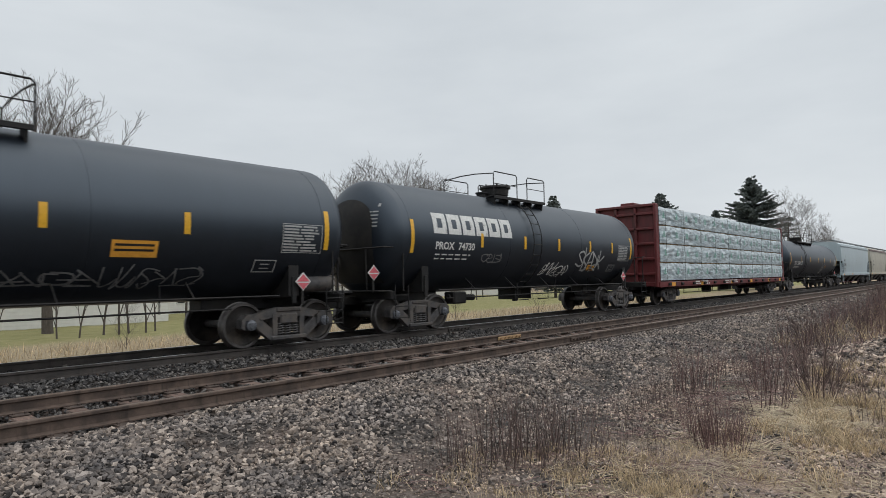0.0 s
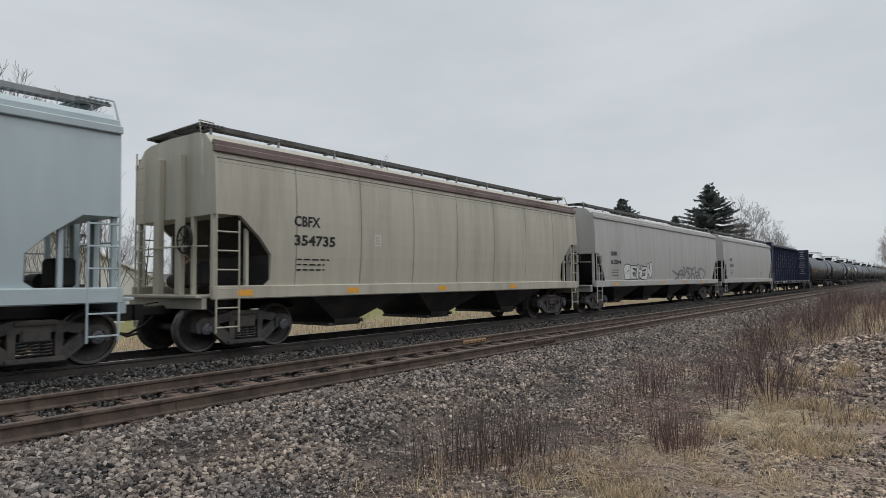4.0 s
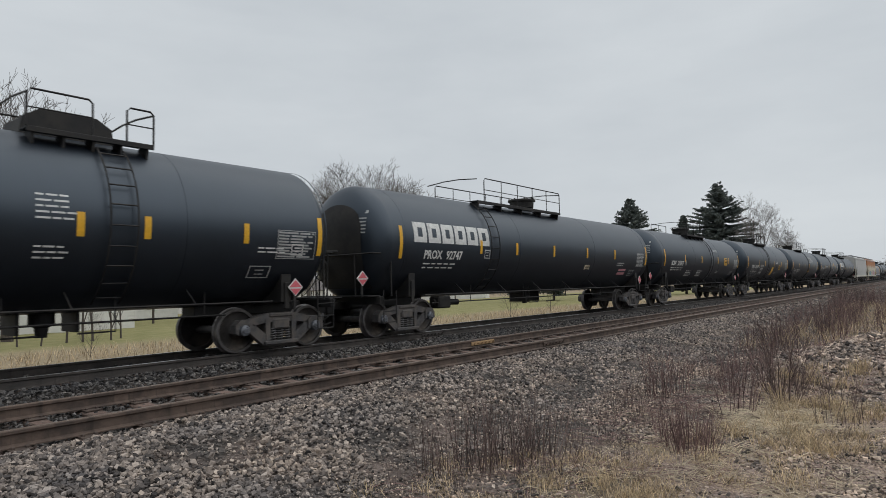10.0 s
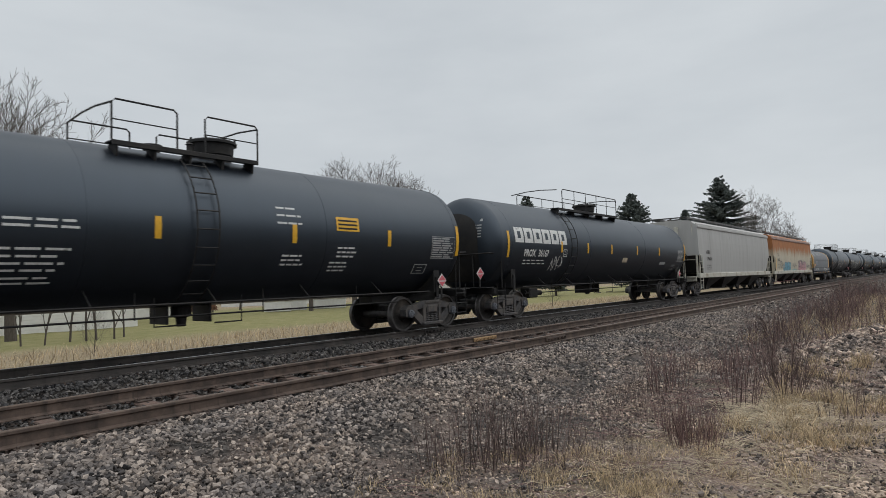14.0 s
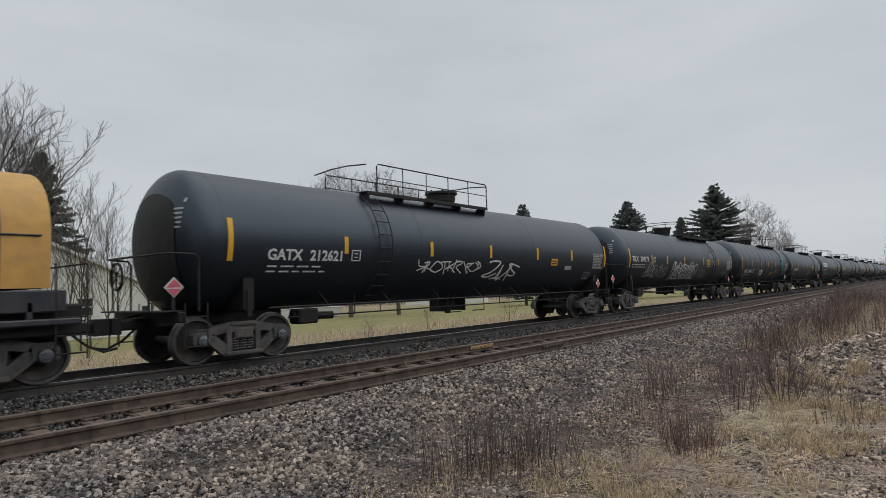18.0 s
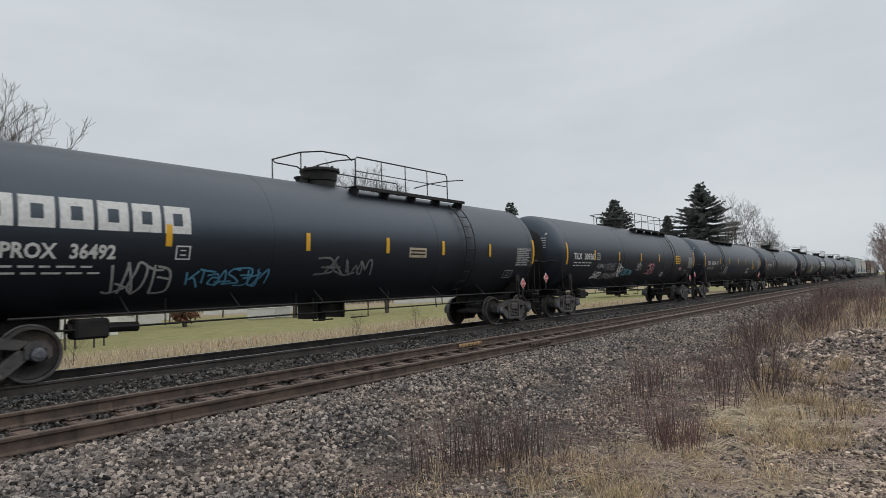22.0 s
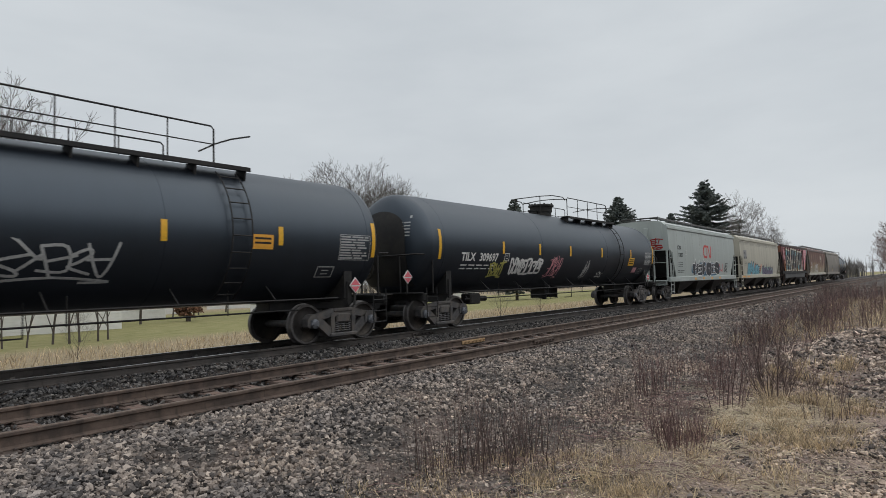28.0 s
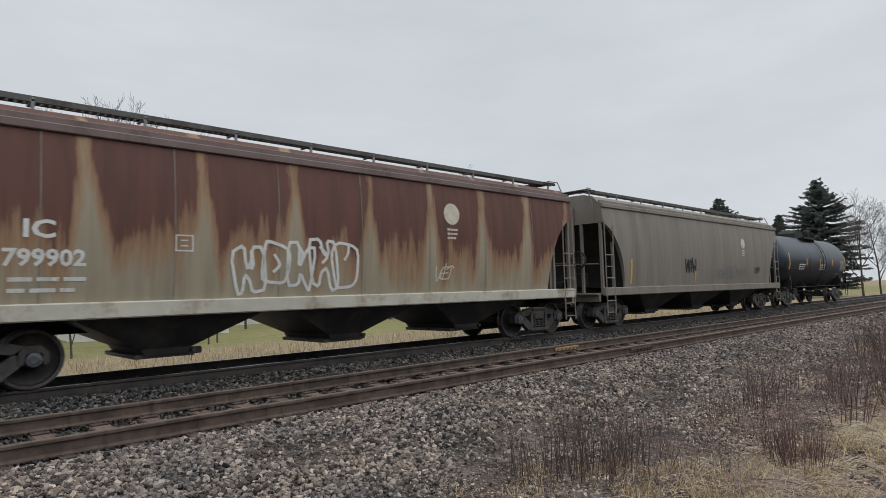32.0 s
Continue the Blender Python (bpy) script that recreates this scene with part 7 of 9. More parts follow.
WEEDS = {"plume": [plume_mesh(40 + k, 17, 0.24, 1.0, 0.0052, 7, M_STALK) for k in range(3)],
         "bush": [plume_mesh(45 + k, 13, 0.13, 1.0, 0.007, 10, M_STALKG, 0.55) for k in range(3)],
         "thin": [weed_mesh(50 + k, 11, 0.30, 0.95, 0.0056, 2, M_STALKG) for k in range(3)],
         "low": [plume_mesh(60 + k, 34, 0.27, 0.62, 0.0052, 4, M_STALK, 0.25) for k in range(3)]}
WEED_WORDS = {"plume": "dense upright clump of dry red-brown weed stalks", "bush": "spreading dry shrubby weed with bare branching stems",
              "thin": "thin bare grey-brown weed stems in gravel", "low": "low dense dry brown weed clump"}
SPOTS = [(8.74, 3.18, "plume", 0.92), (9.05, 3.3, "plume", 0.8), (9.4, 3.2, "plume", 0.85), (11.2, 3.55, "plume", 0.62), (11.4, 3.3, "plume", 0.5), (8.4, 2.1, "plume", 1.05), (9.8, 2.4, "plume", 0.92), (10.1, 2.7, "plume", 0.8), (10.6, 2.2, "plume", 0.85),
         (9.32, 1.7, "bush", 1.2), (9.9, 1.92, "bush", 1.12), (10.1, 1.65, "bush", 0.8), (12.4, 2.6, "bush", 0.9), (13.6, 2.3, "bush", 0.95), (14.6, 2.9, "bush", 0.9), (10.0, 1.33, "bush", 0.5), (9.1, 1.1, "thin", 0.8), (8.25, 1.0, "thin", 0.75), (8.9, 0.75, "thin", 0.6), (7.6, 0.8, "thin", 0.45),
         (6.35, 2.1, "low", 0.95), (6.2, 1.95, "low", 0.8), (6.75, 2.35, "low", 0.75), (6.55, 2.0, "low", 0.7), (10.9, 2.9, "low", 0.7), (12.2, 3.0, "low", 0.9),
         (7.7, 3.25, "thin", 0.68), (7.9, 3.45, "thin", 0.6), (9.1, 3.73, "thin", 0.56), (8.96, 3.47, "thin", 0.58), (8.0, 4.2, "thin", 0.3), (8.25, 3.85, "thin", 0.38), (8.46, 3.69, "thin", 0.36), (7.4, 3.0, "thin", 0.5), (7.0, 2.75, "thin", 0.45), (7.2, 3.5, "thin", 0.4), (6.6, 3.6, "thin", 0.35),
         (4.68, 3.63, "thin", 0.9), (4.75, 3.42, "thin", 0.98), (4.88, 3.3, "thin", 1.0), (5.02, 3.1, "thin", 0.95), (5.2, 3.35, "thin", 0.9), (5.35, 3.1, "thin", 0.8), (5.6, 3.3, "thin", 0.65), (4.5, 3.75, "thin", 0.7), (4.35, 3.55, "thin", 0.62), (5.9, 3.0, "thin", 0.5), (6.2, 2.75, "thin", 0.45), (5.4, 2.7, "thin", 0.5), (4.9, 2.75, "thin", 0.45), (5.9, 3.5, "thin", 0.45), (4.6, 3.5, "thin", 1.0), (4.8, 3.2, "thin", 0.9), (5.1, 3.25, "thin", 1.0), (4.95, 3.5, "thin", 0.85), (5.25, 3.0, "thin", 0.75), (4.4, 3.7, "thin", 0.85), (4.55, 3.3, "thin", 0.6), (7.3, 3.3, "thin", 0.55), (8.2, 3.3, "thin", 0.5), (3.9, 3.7, "thin", 0.4), (4.1, 3.2, "thin", 0.4), (6.7, 3.1, "thin", 0.4), (5.7, 2.4, "thin", 0.4)]
rng = random.Random(77)
for k in range(64):
    q = rng.random() ** 1.3
    SPOTS.append((15.5 + 34 * q, 1.2 + rng.uniform(-0.4, 2.5) + 1.1 * q, rng.choice(("plume", "plume", "bush")), rng.uniform(0.8, 1.15) + 0.35 * q))
for k, (x, y, kind, sc) in enumerate(SPOTS):
    w = new("dry_weed", WEEDS[kind][k % 3])
    w.matrix_basis = Matrix.Translation((x, y, ground_z(x, y))) @ Matrix.Rotation(k * 2.4, 4, "Z") @ Matrix.Scale(sc, 4)
    tagged(w, WEED_WORDS[kind], "dry weed", "weeds beside the track")


def grass_lot(n, pick, height, width, seed, flop=0.6):
    rng = random.Random(seed)
    vs, fs = [], []
    for _ in range(n):
        x, y = pick(rng)
        z = ground_z(x, y) - 0.01
        a = rng.uniform(0, 6.28)
        h = height * rng.uniform(0.4, 1.0)
        dx, dy = math.cos(a), math.sin(a)
        lx, ly = rng.uniform(-flop, flop) * h, rng.uniform(-flop, flop) * h
        k = len(vs)
        vs += [(x - dy * width, y + dx * width, z), (x + dy * width, y - dx * width, z), (x + lx * 0.4 - dy * width * 0.7, y + ly * 0.4 + dx * width * 0.7, z + h * (0.12 if flop > 1 else 0.6)),
               (x + lx * 0.4 + dy * width * 0.7, y + ly * 0.4 - dx * width * 0.7, z + h * (0.12 if flop > 1 else 0.6)), (x + lx, y + ly, z + h * (0.15 if flop > 1 else rng.uniform(0.7, 1.0)))]
        fs += [(k, k + 1, k + 3, k + 2), (k + 2, k + 3, k + 4)]
    return vs, fs


def clumped(cx, cy, rx, ry, seed, m=26):
    r0 = random.Random(seed)
    heads = [(cx + r0.uniform(-rx, rx), cy + r0.uniform(-ry, ry)) for _ in range(m)]

    def pick(rng):
        hx, hy = heads[rng.randrange(m)]
        return hx + rng.gauss(0, 0.10), hy + rng.gauss(0, 0.10)
    return pick


grass = new("dry_grass", raw_mesh("dry_grass", *(lambda lots_: (sum((v for v, _ in lots_), []), [tuple(i + o for i in q) for (v, f), o in zip(lots_, np.cumsum([0] + [len(v) for v, _ in lots_]).tolist()) for q in f]))(
    [grass_lot(3600, clumped(8.3, 1.35, 1.4, 0.65, 1, 30), 0.22, 0.003, 31, 0.9),
     grass_lot(2000, clumped(4.8, 2.2, 0.7, 0.6, 2, 16), 0.15, 0.0025, 32, 0.9),
     grass_lot(900, clumped(4.4, 3.3, 0.9, 0.7, 3, 14), 0.13, 0.0025, 33, 0.9),
     grass_lot(3800, clumped(5.4, 1.9, 1.3, 0.7, 6, 40), 0.17, 0.0026, 39, 1.5),
     grass_lot(1100, clumped(6.3, 1.6, 0.9, 0.7, 4, 14), 0.15, 0.0025, 34, 0.9),
     grass_lot(900, clumped(10.6, 1.5, 1.2, 0.6, 5, 12), 0.26, 0.004, 38),
     grass_lot(4200, lambda r: (3.6 + 8.5 * r.random(), 0.3 + 3.4 * r.random()), 0.20, 0.0026, 37, 1.4),
     grass_lot(9000, lambda r: (4 + 50 * r.random(), 14.9 + 9 * r.random() ** 1.3), 0.42, 0.008, 35),
     grass_lot(4500, lambda r: (16 + 30 * r.random(), 0.0 + 4.0 * r.random()), 0.4, 0.006, 36, 0.8)]), M_STRAW))
tagged(grass, "dry straw-coloured grass tufts", "grass", kind="stuff")


def litter_lot(n, pick, length, width, seed):
    """Broken stalks lying about, each a bent thin prism that rests near the ground."""
    rng = random.Random(seed)
    vs, fs = [], []
    for _ in range(n):
        x, y = pick(rng)
        if noise.noise(Vector((x * 1.7, y * 1.7, 2.5))) < rng.uniform(-0.3, 0.35):
            continue
        a, ln = rng.uniform(0, 6.28), length * rng.uniform(0.3, 1.0)
        z0 = ground_z(x, y) + rng.uniform(0.0, 0.035)
        z1 = z0 + rng.choice((0.0, 0.0, 0.3)) * ln * rng.random() + rng.uniform(-0.01, 0.03)
        dx, dy, k = math.cos(a), math.sin(a), len(vs)
        for u, z, w in ((0.0, z0, width), (0.5, (z0 + z1) / 2 + rng.uniform(0, 0.02), width * 0.8), (1.0, z1, width * 0.4)):
            for e in (-1, 1):
                vs.append((x + dx * ln * u - dy * w * e, y + dy * ln * u + dx * w * e, z))
            vs.append((x + dx * ln * u, y + dy * ln * u, z + w * 1.4))
        for j in (0, 3):
            fs += [(k + j, k + j + 3, k + j + 5, k + j + 2), (k + j + 1, k + j + 2, k + j + 5, k + j + 4)]
    return vs, fs


for name, seed, material, lots_, words in (
        ("fallen_stalks", 61, M_STALK, ((4600, lambda r: (3.6 + 8.0 * r.random() ** 1.2, r.gauss(2.3, 0.75)), 0.24, 0.003), (1500, lambda r: (8 + 14 * r.random(), r.gauss(2.2, 0.8)), 0.4, 0.005)), "brown broken weed stalks lying on gravel"),
        ("fallen_straw", 62, M_STRAWP, ((2800, lambda r: (3.8 + 4.6 * r.random(), r.gauss(1.6, 0.6)), 0.24, 0.0026), (3400, lambda r: (r.gauss(8.3, 0.8), r.gauss(1.5, 0.35)), 0.36, 0.0035)), "pale flattened straw on gravel")):
    made = [litter_lot(n, pick, ln, w, seed + i) for i, (n, pick, ln, w) in enumerate(lots_)]
    lv, lf = [], []
    for v, f in made:
        lf += [tuple(i + len(lv) for i in q) for q in f]
        lv += v
    tagged(new(name, raw_mesh(name, lv, lf, material)), words, "plant litter", kind="stuff")


def branch_tree(seed, height, radius, branching=(8, 6, 5, 3), angle=0.75, first=0.3, twig=0.006, reach=0.42, twig_mat=None, lead=0.86):
    """A bare tree: a tapering leader, limbs round it by the golden angle, branches and fine twigs that curve upward."""
    rng = random.Random(seed)
    limbs, twigs = Shape(), Shape()

    def grow(p, d, length, r, level):
        n = 6 if level == 0 else 4 if level < 3 else 3
        pts, ways = [p], []
        bend = 0.07 if level == 0 else 0.17
        for _ in range(n):
            d = (d + Vector((rng.uniform(-bend, bend), rng.uniform(-bend, bend), rng.uniform(-bend, bend) + (0.10 if level else 0.0)))).normalized()
            p = p + d * (length / n)
            pts.append(p)
            ways.append(d)
        (limbs if level < 2 else twigs).tube(pts, r, 7 if level == 0 else 5 if level == 1 else 3, False, max(twig * 0.7, r * 0.22))
        if level >= len(branching):
            return
        count, spin = branching[level], rng.uniform(0, 6.28)
        start = first if level == 0 else 0.22
        for k in range(count):
            u = start + (1 - start) * (k + rng.uniform(0.15, 0.85)) / count
            q = min(n - 1, int(u * n))
            at = pts[q].lerp(pts[q + 1], u * n - q)
            way = ways[q]
            spin += 2.4 + rng.uniform(-0.5, 0.5)
            side_ = way.orthogonal().normalized()
            side_ = (Matrix.Rotation(spin, 3, way) @ side_)
            a = angle * rng.uniform(0.7, 1.25)
            ln = (height * reach * (1 - 0.5 * (u - start)) if level == 0 else length * rng.uniform(0.42, 0.66) * (1.1 - 0.45 * u))
            grow(at, way * math.cos(a) + side_ * math.sin(a), ln, max(twig, r * (1 - 0.6 * u) * 0.55), level + 1)

    grow(Vector((0, 0, -0.3)), Vector((0, 0, 1)), height * lead, radius, 0)
    k = height / max(p[2] for p in limbs.v + twigs.v)
    limbs.v = [(p[0] * k, p[1] * k, p[2] * k) for p in limbs.v]
    twigs.v = [(p[0] * k, p[1] * k, p[2] * k) for p in twigs.v]
    return limbs.mesh("trunk", M_BARK, True), raw_mesh("twigs", twigs.v, twigs.f, twig_mat or M_TWIG)


def plant_tree(meshes, x, y, label, sc=1.0, rot=0.0, name="bare_tree"):
    t = new(name)
    t.matrix_basis = Matrix.Translation((x, y, ground_z(x, y))) @ Matrix.Rotation(rot, 4, "Z") @ Matrix.Scale(sc, 4)
    tagged(t, label, "tree")
    part("trunk", meshes[0], t)
    part("crown", meshes[1], t)
    return t


def spruce(seed, height, slope, cap, trunk_r=0.2, gap=0.0, needles=None):
    """A conifer: tapered trunk with drooping boughs of many needle sprays."""
    rng = random.Random(seed)
    trunk = Shape().tube([(0, 0, -0.3), (0.03, 0, height * 0.5), (0, 0.02, height)], trunk_r, 8, False, 0.02)
    vs, fs = [], []
    z = height * 0.10
    while z < height * 0.985:
        q = 1 - z / height
        n = rng.randrange(5, 8)
        for _ in range(n):
            if rng.random() < gap:
                continue
            a = rng.uniform(0, 6.28)
            ln = min(cap, slope * (height - z)) * rng.uniform(0.6, 1.15) + 0.08
            lift = rng.uniform(-0.22, 0.22)
            droop = rng.uniform(0.02, 0.3) - 0.9 * max(0.0, 0.45 - q)
            c, s_ = math.cos(a), math.sin(a)
            m_ = max(3, int(ln / 0.22))
            for i in range(m_):
                u = (i + 0.6) / m_
                px, py, pz = c * ln * u, s_ * ln * u, z + lift - droop * ln * u + 0.16 * ln * u * u
                for _ in range(6):
                    b = a + rng.choice((-1, 1)) * rng.uniform(0.3, 1.3)
                    l2 = (0.24 + 0.34 * (1 - u) * min(1.0, ln)) * rng.uniform(0.7, 1.4)
                    dz = rng.uniform(-0.26, 0.08)
                    ex, ey, ez = px + math.cos(b) * l2, py + math.sin(b) * l2, pz + dz
                    w = 0.045 + 0.035 * rng.random()
                    k = len(vs)
                    vs += [(px, py, pz + w), (px, py, pz - w), (ex, ey, ez - 0.04), (ex, ey, ez + 0.04), (px + math.sin(b) * w * 1.3, py - math.cos(b) * w * 1.3, pz), (px - math.sin(b) * w * 1.3, py + math.cos(b) * w * 1.3, pz)]
                    fs += [(k, k + 1, k + 2, k + 3), (k + 4, k + 5, k + 2)]
        z += height * 0.011 + 0.035
    return trunk.mesh("trunk", M_BARK, True), raw_mesh("crown", vs, fs, needles or M_NEEDLE)


plant_tree(branch_tree(3, 13.3, 0.26, (13, 10, 7, 4), 0.62, 0.42, 0.009, 0.46, None, 0.5), 9.6, 35.0, "large bare broadleaf tree beyond the track")
plant_tree(spruce(4, 14.2, 0.42, 3.4, gap=0.12), 16.7, 53.0, "dark green spruce beside a white house", 1.0, name="spruce_tree")
CLUMP = [branch_tree(20 + k, 7.8, 0.06, (10, 6, 4), 0.42, 0.1, 0.007, 0.5) for k in range(3)]
for k, (x, y, sc) in enumerate(((10.5, 30.2, 1.0), (11.0, 29.7, 1.05), (11.5, 29.9, 0.98), (12.1, 29.5, 0.92), (12.7, 29.9, 0.85), (9.0, 28.6, 0.72), (8.3, 29.0, 0.75), (2.4, 27.5, 0.8), (3.0, 27.0, 0.9), (3.7, 27.6, 0.85), (4.4, 27.2, 0.95), (5.1, 27.8, 0.85), (5.8, 27.1, 0.9))):
    plant_tree(CLUMP[k % 3], x, y, "slender bare sapling with upright stems", sc, k * 1.3)
MID = branch_tree(9, 15.0, 0.24, (14, 9, 7, 4), 0.72, 0.35, 0.010, 0.5, M_TWIG, 0.5)
plant_tree(MID, 40.6, 44.6, "bare broadleaf tree with a rounded crown", 1.0)
plant_tree(MID, 37.2, 47.0, "bare broadleaf tree with a rounded crown", 0.88, 2.0)
plant_tree(MID, 44.6, 42.0, "bare broadleaf tree with a rounded crown", 0.88, 4.0)
plant_tree(spruce(6, 12.5, 0.5, 2.6, gap=0.45), 64.6, 39.4, "thin dark pine among houses", 1.0, name="spruce_tree")
plant_tree(spruce(7, 10.5, 0.4, 1.6, gap=0.2), 69.0, 38.2, "small dark spruce beyond the houses", 0.9, name="spruce_tree")
SPR = spruce(8, 15.6, 0.72, 4.8, gap=0.15)
plant_tree(spruce(10, 13.6, 0.72, 4.2, gap=0.18), 82.5, 33.2, "dark green spruce behind the railway", 1.0, name="spruce_tree")
plant_tree(SPR, 90.3, 23.6, "tall dark green spruce behind the railway", 1.0, name="spruce_tree")
plant_tree(spruce(12, 11.4, 0.42, 1.6, gap=0.15), 90.3, 28.5, "narrow young spruce behind the railway", 1.0, name="spruce_tree")
SMALL = [branch_tree(14 + k, 12.0, 0.15, (10, 8, 6, 3), 0.72, 0.2, 0.010, 0.46, M_TWIGF) for k in range(2)]
for k, (x, y, sc) in enumerate(((88.0, 18.9, 1.12), (92.0, 17.9, 1.0), (96.4, 16.6, 0.86), (100.0, 17.5, 0.75), (60.0, 48.0, 0.7), (30.4, 57.5, 0.6), (34.0, 60.0, 0.7), (50.0, 55.0, 0.6),
                               (38.0, 66.0, 0.75), (44.0, 70.0, 0.8), (52.0, 66.0, 0.7), (58.0, 72.0, 0.8), (66.0, 66.0, 0.75), (27.5, 64.0, 0.7), (74.0, 58.0, 0.8), (48.0, 62.0, 0.62))):
    plant_tree(SMALL[k % 2], x, y, "bare broadleaf tree beyond the railway", sc, k * 1.37)
RUDDY = [branch_tree(70 + k, 4.6, 0.06, (12, 7, 5, 3), 0.6, 0.12, 0.008, 0.5, M_RUDDY) for k in range(2)]
BUSH = [branch_tree(30 + k, 4.6, 0.04, (12, 5, 4), 0.62, 0.03, 0.005, 0.62) for k in range(2)]
for k, (x, y, sc) in enumerate(((23.5, -0.5, 0.8), (26.5, -0.45, 0.82), (30.0, -0.3, 0.85), (36.0, 0.0, 0.85))):
    plant_tree(BUSH[k % 2], x, y, "bare brown roadside shrub", sc, k * 1.9, name="bare_shrub")
for k, (x, y, sc) in enumerate(((56.5, 1.3, 0.9), (60.5, 0.9, 1.05), (66.0, 1.5, 1.2), (75.0, 2.2, 1.45), (84.0, 3.0, 1.4))):
    plant_tree(RUDDY[k % 2], x, y, "bare reddish-brown roadside tree", sc, k * 1.4)
for k, (x, y, sc) in enumerate(((8.0, 21.0, 0.36), (15.7, 16.4, 0.26), (27.0, 17.5, 0.45), (21.0, 18.0, 0.3), (33.0, 18.5, 0.4))):
    plant_tree(BUSH[k % 2], x, y, "small bare shrub in dry grass", sc, k * 1.1, name="bare_shrub")


# ---- houses ----
def house(name, x, y, turn, w, d, wall_h, roof_h, label, chimney=False):
    """A gabled house with lapped siding, roof planes, windows and a door."""
    h = new(name)
    h.matrix_basis = pose(x, y, ground_z(x, y) - 0.05, 0, 0, turn)
    tagged(h, label, "house")
    s = Shape().prism([(-w / 2, 0), (w / 2, 0), (w / 2, wall_h), (0, wall_h + roof_h), (-w / 2, wall_h)], "y", -d / 2, d / 2)
    wall = part("wall", s.mesh("wall", M_SIDING), h)
    z = 0.15
    while z < wall_h + roof_h - 0.3:
        half = w / 2 if z < wall_h else w / 2 * (1 - (z - wall_h) / roof_h)
        s = Shape().prism([(-d / 2 - 0.02, z), (-d / 2 - 0.001, z), (-d / 2 - 0.001, z + 0.18)], "x", -half + 0.02, half - 0.02)
        part("siding_board", s.mesh("siding_board", M_SIDING), wall)
        z += 0.2
    for g in (-1, 1):
        s = Shape()
        ang = math.atan2(roof_h, w / 2)
        ln = math.hypot(roof_h, w / 2) + 0.35
        s.box(0, 0, 0, ln, d + 0.5, 0.10, 0.01, Matrix.Rotation(g * ang, 4, "Y"))
        off = ln / 2 - 0.02
        s.v = [(p[0] + g * math.cos(ang) * off, p[1], p[2] + wall_h + roof_h + 0.06 - math.sin(ang) * off) for p in s.v]
        part("roof", s.mesh("roof", M_ROOF), h)
        s = Shape()
        s.box(0, 0, 0, ln, 0.05, 0.18, 0.01, Matrix.Rotation(g * ang, 4, "Y"))
        s.v = [(p[0] + g * math.cos(ang) * off, p[1] - d / 2 - 0.27, p[2] + wall_h + roof_h + 0.0 - math.sin(ang) * off) for p in s.v]
        part("barge_board", s.mesh("barge_board", M_TRIM), h)
    for k, wx in enumerate((-w * 0.28, w * 0.2)):
        s = Shape()
        s.box(wx, -d / 2 - 0.03, wall_h * 0.55, 1.0, 0.06, 1.2, 0.01)
        win = part("window", s.mesh("window", M_TRIM), h)
        s = Shape()
        for g in (-1, 1):
            s.box(wx, -d / 2 - 0.065, wall_h * 0.55 + g * 0.28, 0.84, 0.01, 0.5, 0.004)
        part("pane", s.mesh("pane", M_GLASS), win)
    if chimney:
        s = Shape().box(0, d * 0.2, wall_h + roof_h * 0.9 + 0.5, 0.5, 0.5, 1.1, 0.03)
        part("chimney", s.mesh("chimney", M_ROOF), h)
    return h


house("house", 14.3, 46.5, -6, 9.4, 9.0, 3.9, 2.2, "white gabled house with lap siding behind bare saplings")
plant_tree(spruce(15, 7.2, 0.3, 0.75, gap=0.05, needles=M_CEDAR), 25.6, 46.0, "narrow dead red-brown conifer on the lawn", 1.0, name="dead_conifer")
plant_tree(branch_tree(41, 8.6, 0.12, (8, 6, 4, 2), 0.75, 0.2, 0.008, 0.46), 22.8, 48.0, "bare broadleaf tree beside a house")
house("house", 24.0, 62.0, 15, 12.0, 8.0, 3.0, 2.0, "low white house behind bare trees")
house("house", 42.0, 84.0, 60, 9.0, 10.0, 2.9, 1.8, "low pale bungalow across the lawn", True)
house("house", 66.0, 92.0, 40, 9.0, 18.0, 2.9, 1.8, "low pale bungalow across the lawn")
house("house", 100.0, 80.0, 30, 9.0, 16.0, 3.0, 2.0, "pale bungalow far across the lawn")
for x, y, w in ((36.4, 51.2, 2.6), (43.0, 51.2, 3.4), (39.6, 52.0, 1.6)):
    s = Shape().box(0, 0, 0.55, w, 1.4, 1.0, 0.06)
    b = new("storage_box", s.mesh("storage_box", M_TRIM))
    b.matrix_basis = pose(x, y, ground_z(x, y) - 0.02, 0, 0, -35)
    tagged(b, "low white storage box on the lawn", "box")
    s = Shape().box(0, 0, 1.08, w + 0.1, 1.5, 0.08, 0.02)
    part("lid", s.mesh("lid", M_SIDING), b)


